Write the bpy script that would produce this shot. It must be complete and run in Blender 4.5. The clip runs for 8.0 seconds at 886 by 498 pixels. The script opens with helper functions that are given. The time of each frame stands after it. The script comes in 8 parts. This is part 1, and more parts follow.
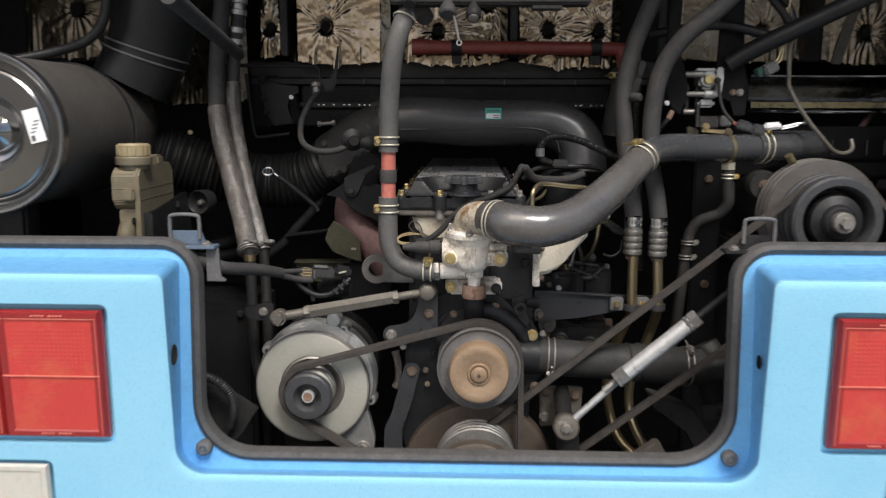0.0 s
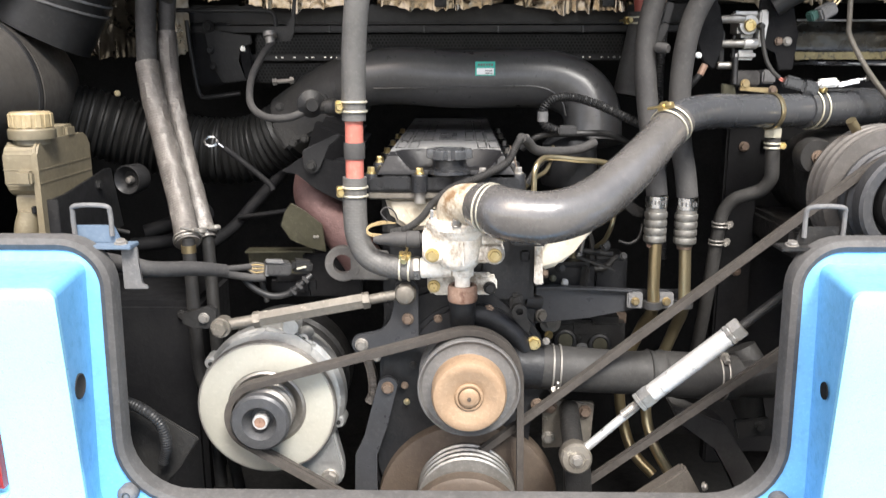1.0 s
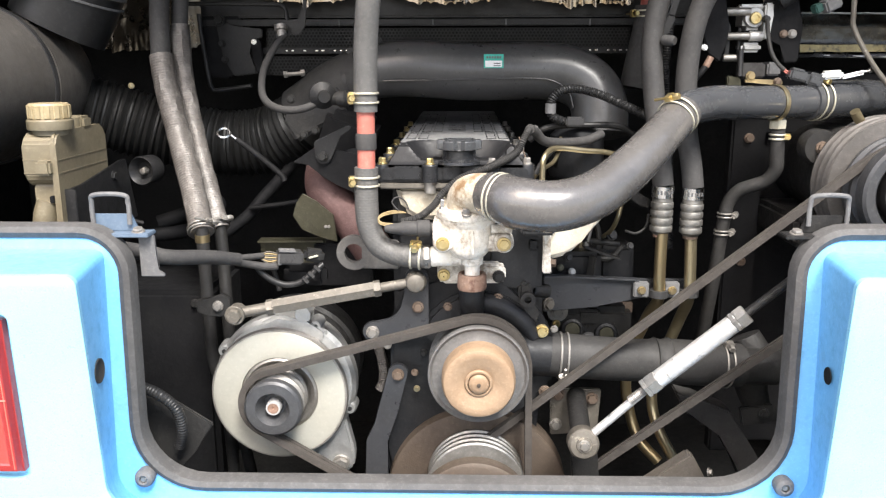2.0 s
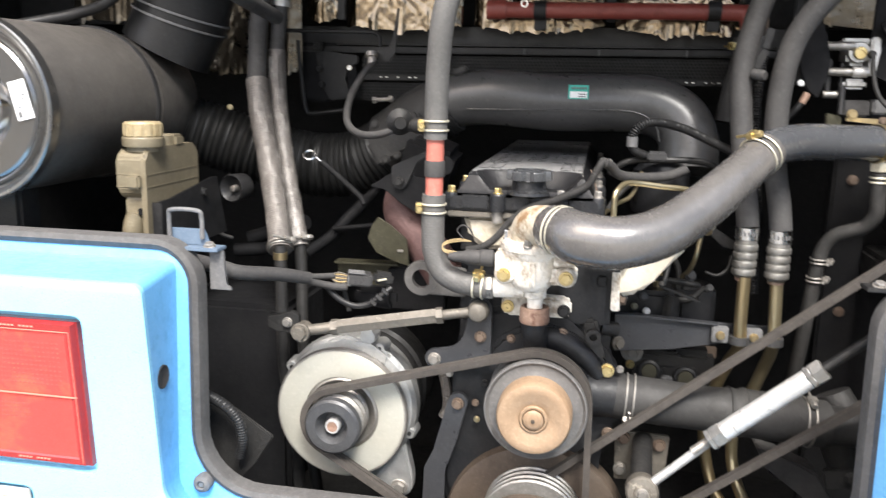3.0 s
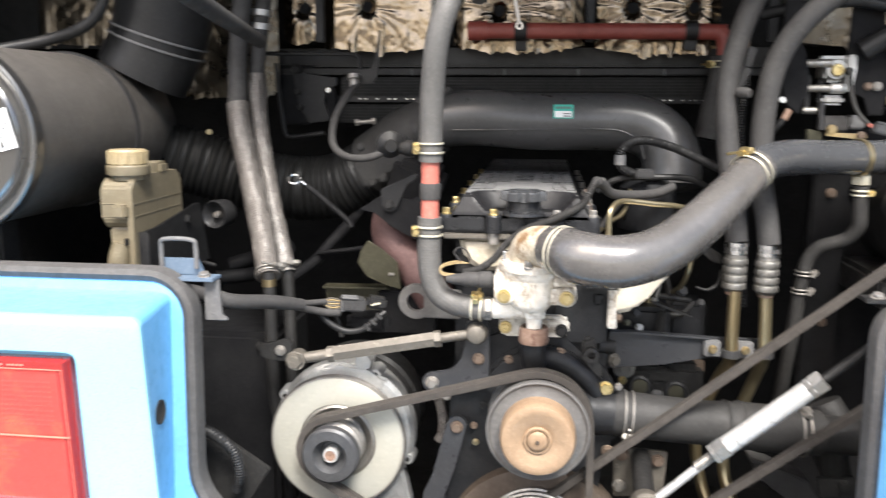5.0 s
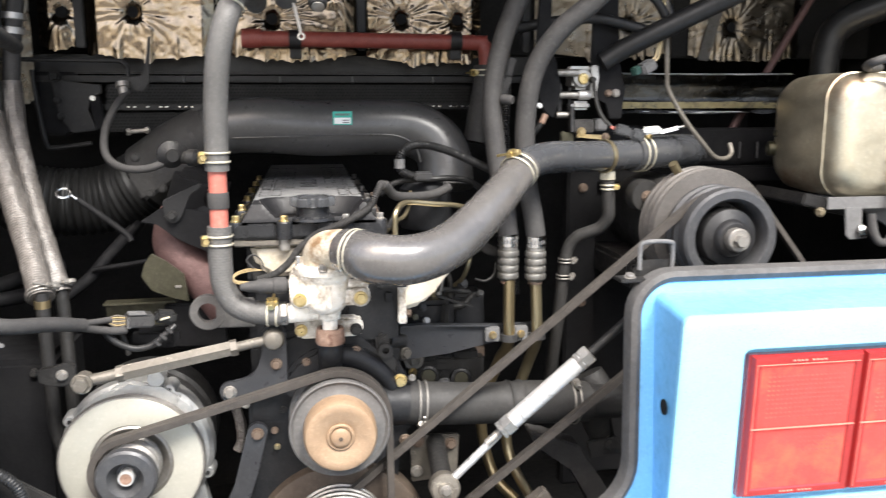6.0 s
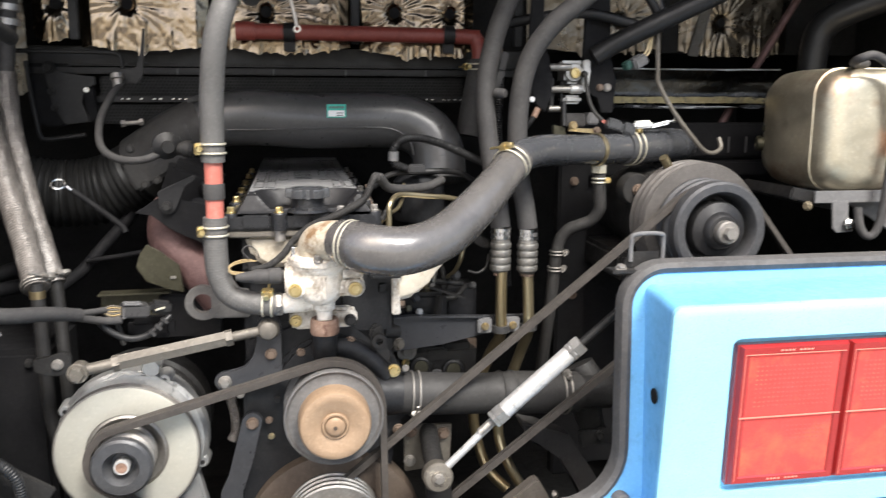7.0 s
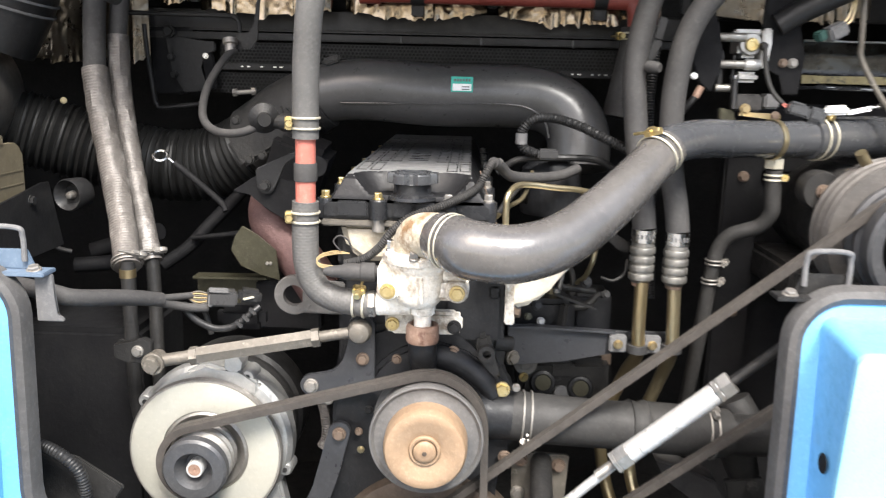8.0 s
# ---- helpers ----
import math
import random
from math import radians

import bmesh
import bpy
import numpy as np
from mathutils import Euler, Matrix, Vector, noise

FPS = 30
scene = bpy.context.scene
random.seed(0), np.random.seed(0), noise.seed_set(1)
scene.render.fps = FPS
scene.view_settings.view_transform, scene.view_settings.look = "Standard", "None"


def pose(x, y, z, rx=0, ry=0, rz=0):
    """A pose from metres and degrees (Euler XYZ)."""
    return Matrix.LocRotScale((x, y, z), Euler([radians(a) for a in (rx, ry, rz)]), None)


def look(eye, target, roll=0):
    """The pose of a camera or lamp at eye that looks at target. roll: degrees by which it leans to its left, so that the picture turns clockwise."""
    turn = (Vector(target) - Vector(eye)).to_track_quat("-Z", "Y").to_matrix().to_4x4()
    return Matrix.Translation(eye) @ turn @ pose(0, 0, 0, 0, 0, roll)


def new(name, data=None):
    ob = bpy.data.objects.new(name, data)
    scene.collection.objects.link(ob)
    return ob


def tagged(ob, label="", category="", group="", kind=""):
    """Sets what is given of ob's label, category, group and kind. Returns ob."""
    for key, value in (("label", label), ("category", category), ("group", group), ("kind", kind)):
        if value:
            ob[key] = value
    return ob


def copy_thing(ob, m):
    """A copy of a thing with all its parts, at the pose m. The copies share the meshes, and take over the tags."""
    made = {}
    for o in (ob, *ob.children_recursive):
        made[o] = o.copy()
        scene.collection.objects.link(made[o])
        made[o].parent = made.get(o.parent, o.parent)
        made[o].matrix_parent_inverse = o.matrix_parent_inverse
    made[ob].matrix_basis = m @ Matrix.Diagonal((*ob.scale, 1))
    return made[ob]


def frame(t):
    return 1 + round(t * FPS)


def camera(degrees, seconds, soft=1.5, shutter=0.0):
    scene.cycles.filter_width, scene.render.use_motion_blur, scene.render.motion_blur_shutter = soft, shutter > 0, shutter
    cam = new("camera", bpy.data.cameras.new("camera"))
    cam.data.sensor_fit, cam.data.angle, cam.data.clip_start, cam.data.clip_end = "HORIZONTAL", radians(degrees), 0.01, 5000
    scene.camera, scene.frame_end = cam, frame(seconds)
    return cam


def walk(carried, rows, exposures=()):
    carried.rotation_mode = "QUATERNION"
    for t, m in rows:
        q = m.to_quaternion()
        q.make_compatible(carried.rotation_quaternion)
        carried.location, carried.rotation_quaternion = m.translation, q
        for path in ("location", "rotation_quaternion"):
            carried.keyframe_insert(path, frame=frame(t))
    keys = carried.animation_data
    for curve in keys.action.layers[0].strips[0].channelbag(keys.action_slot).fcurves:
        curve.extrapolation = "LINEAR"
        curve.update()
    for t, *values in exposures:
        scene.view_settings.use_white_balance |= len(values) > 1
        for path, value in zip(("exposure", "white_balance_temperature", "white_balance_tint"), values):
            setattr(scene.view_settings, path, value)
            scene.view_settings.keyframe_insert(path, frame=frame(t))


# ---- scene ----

cam = camera(56.4, 8.0, 1.2, 0.5)
PATH = [
    (0, (0.043, -0.05, 1.456), (-0.02, 1.923, 1.136), 0.2),
    (0.5, (0.025, 0.174, 1.476), (-0.025, 2.136, 1.092), -0.2),
    (1, (0.048, 0.245, 1.475), (0.008, 2.194, 1.027), -0.1),
    (1.2, (0.051, 0.252, 1.472), (0.01, 2.194, 0.998), -0.1),
    (2.3, (0.036, 0.215, 1.468), (-0.022, 2.164, 1.025), -0.2),
    (2.5, (0.044, 0.216, 1.466), (-0.063, 2.166, 1.034), 0.0),
    (3, (0.133, 0.239, 1.475), (-0.228, 2.165, 1.074), 1.1),
    (3.5, (0.206, 0.23, 1.481), (-0.385, 2.11, 1.14), 1.4),
    (4, (0.22, 0.236, 1.475), (-0.458, 2.093, 1.17), 1.1),
    (4.2, (0.207, 0.241, 1.474), (-0.45, 2.105, 1.167), 1.0),
    (5.3, (0.03, 0.231, 1.484), (0.001, 2.196, 1.114), 0.2),
    (5.5, (0.027, 0.224, 1.485), (0.127, 2.188, 1.118), 0.2),
    (6, (0.024, 0.196, 1.489), (0.346, 2.138, 1.136), -0.1),
    (6.5, (0.032, 0.182, 1.486), (0.434, 2.111, 1.142), -0.2),
    (7, (0.014, 0.183, 1.485), (0.363, 2.119, 1.122), 0.2),
    (7.5, (0.054, 0.261, 1.479), (0.185, 2.216, 1.078), 0.9),
    (8, (0.108, 0.37, 1.478), (0.048, 2.325, 1.058), 1.4),
]
EXPOSURES = [(0, 0.1), (0.5, 1.1), (1, 1.5), (2.5, 1.5), (3.5, 1.42), (4, 1.22), (5.5, 1.6), (6.0, 1.52), (6.5, 1.42), (7.0, 1.22), (7.5, 1.38), (8, 1.62)]
walk(cam, [(t, look(eye, target, roll)) for t, eye, target, roll in PATH], EXPOSURES)
# ---------------------------------------------------------------- light
world = bpy.data.worlds.new("overcast_sky")
scene.world = world
world.use_nodes = True
wn = world.node_tree.nodes
sky = wn.new("ShaderNodeTexSky")
sky.sky_type = "NISHITA"
sky.sun_disc = False
sky.sun_elevation = radians(52)
sky.sun_rotation = radians(200)
sky.air_density, sky.dust_density = 1.0, 4.0
wn["Background"].inputs["Strength"].default_value = 0.14
world.node_tree.links.new(sky.outputs["Color"], wn["Background"].inputs["Color"])
sun = new("sun", bpy.data.lights.new("sun", "SUN"))
sun.data.energy, sun.data.angle, sun.data.color = 3.3, radians(20), (1.0, 0.965, 0.91)
sun.matrix_world = look((1.9, -3.3, 7.5), (0.0, 1.3, 1.1))


# ---------------------------------------------------------------- materials
def mat(name, base, alt=None, rough=0.5, metal=0.0, scale=18.0, fine=160.0, amount=0.5, bump=0.15, stain=None, stain_at=0.6,
        coat=0.0, rough_var=0.12, stain_scale=9.0, spec=0.5, stain_edge=0.1):
    """A surface with two scales of colour variation, an optional stain colour in patches, and fine relief."""
    m = bpy.data.materials.new(name)
    m.use_nodes = True
    n, l = m.node_tree.nodes, m.node_tree.links
    b = n["Principled BSDF"]
    alt = alt or tuple(min(1.0, c * 1.5 + 0.01) for c in base)
    co = n.new("ShaderNodeTexCoord")
    info = n.new("ShaderNodeObjectInfo")
    shift = n.new("ShaderNodeVectorMath")
    shift.operation = "MULTIPLY_ADD"
    l.new(info.outputs["Random"], shift.inputs[0])
    shift.inputs[1].default_value = (3.1, 5.7, 9.3)
    l.new(co.outputs["Object"], shift.inputs[2])

    def noise_tex(s, detail, rgh=0.6):
        t = n.new("ShaderNodeTexNoise")
        t.inputs["Scale"].default_value, t.inputs["Detail"].default_value, t.inputs["Roughness"].default_value = s, detail, rgh
        l.new(shift.outputs[0], t.inputs["Vector"])
        return t.outputs["Fac"]

    def ramp(src, lo, hi, top=1.0):
        r = n.new("ShaderNodeMapRange")
        r.inputs["From Min"].default_value, r.inputs["From Max"].default_value, r.inputs["To Max"].default_value = lo, hi, top
        l.new(src, r.inputs["Value"])
        return r.outputs["Result"]

    def mix(fac, a, c):
        x = n.new("ShaderNodeMix")
        x.data_type = "RGBA"
        l.new(fac, x.inputs["Factor"])
        for sock, v in ((x.inputs[6], a), (x.inputs[7], c)):
            if isinstance(v, tuple):
                sock.default_value = (*v, 1)
            else:
                l.new(v, sock)
        return x.outputs[2]

    big, small, mid = noise_tex(scale, 6, 0.65), noise_tex(fine, 4, 0.7), noise_tex(fine * 0.28, 5, 0.7)
    col = mix(ramp(big, 0.35, 0.68, amount), base, alt)
    col = mix(ramp(mid, 0.5, 0.72, amount * 0.7), col, tuple(c * 0.6 for c in base))
    col = mix(ramp(small, 0.52, 0.78, amount * 0.8), col, tuple(min(1.0, c * 1.35 + 0.006) for c in alt))
    if stain:
        col = mix(ramp(noise_tex(stain_scale, 6, 0.7), stain_at, stain_at + stain_edge, 0.9), col, stain)
    l.new(col, b.inputs["Base Color"])
    rr = n.new("ShaderNodeMapRange")
    rr.inputs["From Min"].default_value, rr.inputs["From Max"].default_value = 0.3, 0.7
    rr.inputs["To Min"].default_value, rr.inputs["To Max"].default_value = max(0.03, rough - rough_var), min(1, rough + rough_var)
    l.new(mid, rr.inputs["Value"])
    l.new(rr.outputs["Result"], b.inputs["Roughness"])
    b.inputs["Metallic"].default_value = metal
    b.inputs["Coat Weight"].default_value = coat
    b.inputs["Specular IOR Level"].default_value = spec
    b.inputs["Coat Roughness"].default_value = 0.06
    if bump:
        both = n.new("ShaderNodeMath")
        both.operation = "MULTIPLY_ADD"
        l.new(mid, both.inputs[0])
        both.inputs[1].default_value = 1.6
        l.new(small, both.inputs[2])
        bp = n.new("ShaderNodeBump")
        bp.inputs["Strength"].default_value, bp.inputs["Distance"].default_value = bump, 0.002
        l.new(both.outputs[0], bp.inputs["Height"])
        l.new(bp.outputs["Normal"], b.inputs["Normal"])
    return m


BLACK = mat("black_paint", (0.013, 0.013, 0.014), (0.034, 0.033, 0.032), 0.42, bump=0.2, spec=0.3)
BLACK_DUST = mat("dusty_black_iron", (0.012, 0.012, 0.0125), (0.036, 0.034, 0.031), 0.5, scale=14, bump=0.4, spec=0.3)
CAST_BLACK = mat("black_cast_iron", (0.010, 0.0105, 0.012), (0.028, 0.028, 0.029), 0.45, fine=200, bump=0.22, spec=0.28)
COVER = mat("grey_black_enamel", (0.16, 0.161, 0.163), (0.235, 0.232, 0.226), 0.5, bump=0.25)
PLASTIC = mat("black_plastic", (0.03, 0.03, 0.031), (0.06, 0.059, 0.058), 0.36, bump=0.06, spec=0.35)
CLAMP = mat("pale_clamp_wire", (0.5, 0.47, 0.37), (0.66, 0.62, 0.52), 0.5, 0.5, scale=40, bump=0.1)
OLD_STEEL = mat("brown_grey_steel", (0.105, 0.095, 0.08), (0.18, 0.163, 0.138), 0.5, 0.35, scale=30, bump=0.3, stain=(0.42, 0.38, 0.31), stain_at=0.6, stain_scale=40)
SILVER = mat("silver_painted_steel", (0.48, 0.475, 0.46), (0.62, 0.615, 0.6), 0.4, 0.5, scale=40, bump=0.3, stain=(0.12, 0.11, 0.1), stain_at=0.6, stain_scale=60)
CANISTER = mat("dusty_canister_paint", (0.062, 0.057, 0.052), (0.118, 0.109, 0.099), 0.45, scale=7, bump=0.2)
RUBBER_DARK = mat("dark_rubber", (0.022, 0.0215, 0.021), (0.046, 0.044, 0.042), 0.65, scale=14, bump=0.2, spec=0.3)
GLOSS_BLACK = mat("semi_gloss_black", (0.014, 0.0145, 0.016), (0.028, 0.029, 0.031), 0.3, bump=0.2, spec=0.32)
FRAME_BLACK = mat("matt_frame_black", (0.006, 0.006, 0.007), (0.014, 0.014, 0.014), 0.7, bump=0.2, spec=0.15)
RUBBER = mat("dusty_rubber", (0.034, 0.033, 0.033), (0.07, 0.067, 0.064), 0.72, scale=14, bump=0.2, spec=0.35)
RUBBER_SHINY = mat("smooth_black_hose", (0.062, 0.059, 0.057), (0.12, 0.113, 0.107), 0.27, scale=9, bump=0.12, amount=0.6, rough_var=0.08, stain=(0.30, 0.28, 0.25), stain_at=0.68, stain_scale=46, coat=0.7)
INTAKE = mat("moulded_intake_plastic", (0.048, 0.048, 0.049), (0.078, 0.077, 0.075), 0.33, scale=8, bump=0.05, amount=0.5, rough_var=0.08)
PIPE_BLACK = mat("smooth_painted_pipe", (0.045, 0.047, 0.051), (0.07, 0.072, 0.076), 0.25, scale=10, bump=0.06, amount=0.4, rough_var=0.06, coat=0.5)
COMP_PULLEY = mat("dusty_brown_pulley", (0.06, 0.055, 0.05), (0.105, 0.096, 0.09), 0.6, 0.3, scale=20, bump=0.3)
BELT = mat("worn_belt", (0.036, 0.031, 0.027), (0.07, 0.061, 0.053), 0.8, scale=30, bump=0.3)
SEAL = mat("grey_seal_rubber", (0.09, 0.09, 0.092), (0.17, 0.168, 0.165), 0.75, scale=10, bump=0.3)
PANEL_SEAL = mat("dusty_edge_seal", (0.055, 0.053, 0.052), (0.11, 0.106, 0.102), 0.75, scale=10, bump=0.3)
ALU = mat("cast_aluminium", (0.42, 0.42, 0.41), (0.6, 0.59, 0.57), 0.5, 0.85, scale=20, bump=0.35, stain=(0.25, 0.24, 0.23), stain_at=0.68, amount=0.3)
FERRULE = mat("crimped_ferrule_metal", (0.25, 0.24, 0.22), (0.38, 0.365, 0.34), 0.42, 0.8, scale=40, bump=0.25, stain=(0.16, 0.13, 0.1), stain_at=0.62, stain_scale=60)
ALU_DIRTY = mat("stained_aluminium_casting", (0.74, 0.68, 0.585), (0.87, 0.835, 0.76), 0.5, 0.0, scale=26, bump=0.9,
                stain=(0.24, 0.185, 0.13), stain_at=0.48, stain_scale=30, stain_edge=0.16, amount=0.9)
ALU_RUST = mat("rust_stained_casting", (0.46, 0.39, 0.28), (0.62, 0.57, 0.48), 0.6, 0.2, scale=30, bump=0.8,
               stain=(0.22, 0.12, 0.05), stain_at=0.47, stain_scale=34, stain_edge=0.14, amount=0.9)
CREAM = mat("cream_metal_disc", (0.39, 0.38, 0.33), (0.48, 0.465, 0.41), 0.45, 0.3, scale=9, bump=0.06, amount=0.3)
STEEL = mat("dull_steel", (0.26, 0.245, 0.225), (0.4, 0.38, 0.35), 0.5, 0.75, scale=30, bump=0.25, stain=(0.2, 0.15, 0.11), stain_at=0.62, stain_scale=40)
BRIGHT = mat("bright_steel", (0.75, 0.74, 0.72), (0.88, 0.87, 0.85), 0.25, 1.0, scale=30, bump=0.1)
ZINC = mat("yellow_zinc", (0.58, 0.45, 0.2), (0.74, 0.63, 0.38), 0.32, 0.9, scale=40, bump=0.15)
ARM_BLACK = mat("satin_arm_black", (0.026, 0.027, 0.03), (0.044, 0.045, 0.048), 0.36, bump=0.15, stain=(0.11, 0.1, 0.085), stain_at=0.72, stain_scale=50)
COVER_BLACK = mat("black_cover_enamel", (0.011, 0.011, 0.012), (0.022, 0.022, 0.024), 0.45, bump=0.15, spec=0.2)
BRASS = mat("brass_pipe", (0.38, 0.30, 0.17), (0.48, 0.40, 0.26), 0.33, 0.9, scale=12, bump=0.0, amount=0.18, rough_var=0.04)
GOLD_PIPE = mat("olive_plated_pipe", (0.44, 0.37, 0.23), (0.55, 0.48, 0.33), 0.33, 0.9, scale=12, bump=0.0, amount=0.15, rough_var=0.04)
RUST_BOLT = mat("rusty_bolt", (0.14, 0.1, 0.075), (0.25, 0.2, 0.16), 0.6, 0.6, scale=60, bump=0.4)
TAN = mat("tan_pulley_face", (0.23, 0.15, 0.09), (0.31, 0.222, 0.145), 0.6, 0.15, scale=14, bump=0.25, stain=(0.3, 0.2, 0.13), stain_at=0.62)
GREY_PULLEY = mat("dusty_pulley", (0.1, 0.096, 0.093), (0.16, 0.155, 0.15), 0.6, 0.3, scale=20, bump=0.3)
DARK_PULLEY = mat("dark_pulley", (0.045, 0.046, 0.05), (0.09, 0.09, 0.09), 0.5, 0.3, scale=20, bump=0.25)
BROWN_DISC = mat("brown_pulley", (0.062, 0.046, 0.034), (0.095, 0.074, 0.057), 0.62, 0.25, scale=10, bump=0.25, stain=(0.12, 0.085, 0.06), stain_at=0.6)
# the panel's blue, dull and dirt-patched, darkened for the shade inside the opening
BLUE_SHADED = mat("dull_shaded_inner_blue", (0.13, 0.38, 0.68), (0.18, 0.44, 0.72), 0.4, 0.0, scale=7, fine=200, amount=0.6, bump=0.1, stain=(0.12, 0.17, 0.24), stain_at=0.6, stain_scale=9, stain_edge=0.3)
# large paler patches in the colour imitate soft cloud reflections on the paint
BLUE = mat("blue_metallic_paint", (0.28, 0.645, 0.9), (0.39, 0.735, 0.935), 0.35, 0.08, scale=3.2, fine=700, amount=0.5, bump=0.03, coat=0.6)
RED_PIPE = mat("red_oxide_pipe", (0.22, 0.045, 0.035), (0.3, 0.08, 0.06), 0.45, scale=20, bump=0.15)
RED_HOSE = mat("red_silicone_pipe", (0.42, 0.12, 0.09), (0.52, 0.2, 0.16), 0.5, scale=20, bump=0.1)
EXHAUST = mat("heat_red_exhaust", (0.085, 0.045, 0.042), (0.14, 0.085, 0.08), 0.65, 0.3, scale=18, bump=0.5)
YELLOWED = mat("yellowed_foil", (0.16, 0.125, 0.055), (0.3, 0.25, 0.13), 0.35, 0.7, scale=30, bump=0.3, stain=(0.05, 0.045, 0.03), stain_at=0.52, stain_scale=60)
KHAKI = mat("khaki_plated_plate", (0.05, 0.047, 0.03), (0.092, 0.086, 0.06), 0.45, 0.7, scale=15, bump=0.2)
AMBER_CAP = mat("amber_translucent_cap", (0.27, 0.21, 0.115), (0.4, 0.335, 0.22), 0.4, scale=40, bump=0.1)
BEIGE = mat("aged_beige_plastic", (0.135, 0.112, 0.072), (0.215, 0.186, 0.127), 0.45, scale=16, bump=0.1, stain=(0.25, 0.2, 0.12), stain_at=0.66)
CREAM_CAST = mat("cream_painted_casting", (0.58, 0.53, 0.43), (0.74, 0.70, 0.60), 0.5, scale=20, bump=0.3, stain=(0.2, 0.15, 0.1), stain_at=0.6, stain_scale=30, stain_edge=0.2)
TANKWHITE = mat("stained_bare_metal_tank", (0.58, 0.52, 0.39), (0.76, 0.7, 0.58), 0.42, 0.95, scale=7, bump=0.1, amount=0.5, stain=(0.38, 0.21, 0.10), stain_at=0.5, stain_scale=6.5, stain_edge=0.2)
WALL = mat("dusty_bay_panel", (0.012, 0.012, 0.0125), (0.03, 0.029, 0.027), 0.7, scale=6, bump=0.3, spec=0.15)
LABEL = mat("paper_label", (0.75, 0.76, 0.75), (0.85, 0.85, 0.84), 0.5, bump=0.02)
GREEN = mat("green_print", (0.02, 0.35, 0.27), (0.05, 0.45, 0.36), 0.5, bump=0.0)
INK = mat("dark_print", (0.1, 0.1, 0.1), (0.14, 0.14, 0.14), 0.5, bump=0.0)
LAMP_PRINT = mat("pale_moulded_print", (0.72, 0.2, 0.15), (0.76, 0.26, 0.2), 0.4, bump=0.0)
MARKER = mat("yellow_green_marker", (0.3, 0.5, 0.12), (0.36, 0.58, 0.18), 0.5, bump=0.0)
WRAP = mat("wound_hose_wrap", (0.09, 0.081, 0.074), (0.155, 0.143, 0.132), 0.5, 0.2, scale=14, fine=160, amount=0.8, bump=0.35, stain=(0.36, 0.34, 0.32), stain_at=0.54, stain_scale=19, stain_edge=0.25)
HOSE_GREY = mat("grey_braided_hose", (0.075, 0.073, 0.07), (0.125, 0.121, 0.115), 0.6, scale=14, bump=0.1)
HOSE_PLAIN = mat("dusty_grey_covering", (0.07, 0.067, 0.064), (0.125, 0.12, 0.113), 0.75, scale=16, bump=0.2)
OLD_STEEL_DARK = mat("grey_brown_sheet_steel", (0.1, 0.088, 0.076), (0.16, 0.145, 0.13), 0.6, 0.3, scale=16, bump=0.3)
# cream casting paint lowered to tan for the shade on the front boss
CREAM_CAST_SHADED = mat("shaded_cream_casting", (0.36, 0.32, 0.25), (0.48, 0.44, 0.36), 0.55, scale=20, bump=0.4, stain=(0.15, 0.11, 0.07), stain_at=0.58, stain_scale=30, stain_edge=0.2)
RUSTY = mat("orange_rust", (0.2, 0.115, 0.08), (0.34, 0.25, 0.19), 0.7, 0.1, scale=40, bump=0.6, stain=(0.12, 0.06, 0.04), stain_at=0.55, stain_scale=60)
BELLOWS = mat("matt_bellows_rubber", (0.008, 0.008, 0.008), (0.017, 0.017, 0.016), 0.5, bump=0.05, spec=0.35)
CAP_GREY = mat("grey_black_plastic_cap", (0.035, 0.037, 0.04), (0.065, 0.067, 0.07), 0.27, bump=0.06)
CONDUIT = mat("black_conduit", (0.013, 0.013, 0.0135), (0.03, 0.03, 0.03), 0.42, bump=0.05, spec=0.3)
WIRE_YELLOW = mat("yellow_wire", (0.27, 0.19, 0.08), (0.36, 0.29, 0.17), 0.6, bump=0.1)
PAVING = mat("grey_concrete_ground", (0.13, 0.128, 0.122), (0.2, 0.196, 0.188), 0.85, scale=2, fine=60, bump=0.4)


def weave(m, scale, depth):
    """Adds the criss-cross relief of braided hose to a material."""
    n, l = m.node_tree.nodes, m.node_tree.links
    b, co = n["Principled BSDF"], n["Texture Coordinate"]
    waves = []
    for tilt in (35, -35):
        mp = n.new("ShaderNodeMapping")
        mp.inputs["Rotation"].default_value = (0, radians(tilt), 0)
        l.new(co.outputs["Object"], mp.inputs["Vector"])
        w = n.new("ShaderNodeTexWave")
        w.bands_direction = "Z"
        w.inputs["Scale"].default_value = scale
        l.new(mp.outputs["Vector"], w.inputs["Vector"])
        waves.append(w.outputs["Fac"])
    mx = n.new("ShaderNodeMath")
    mx.operation = "MULTIPLY"
    l.new(waves[0], mx.inputs[0])
    l.new(waves[1], mx.inputs[1])
    bp = n.new("ShaderNodeBump")
    bp.inputs["Strength"].default_value, bp.inputs["Distance"].default_value = depth, 0.001
    l.new(mx.outputs[0], bp.inputs["Height"])
    l.new(bp.outputs["Normal"], b.inputs["Normal"])


weave(HOSE_GREY, 60, 0.17)


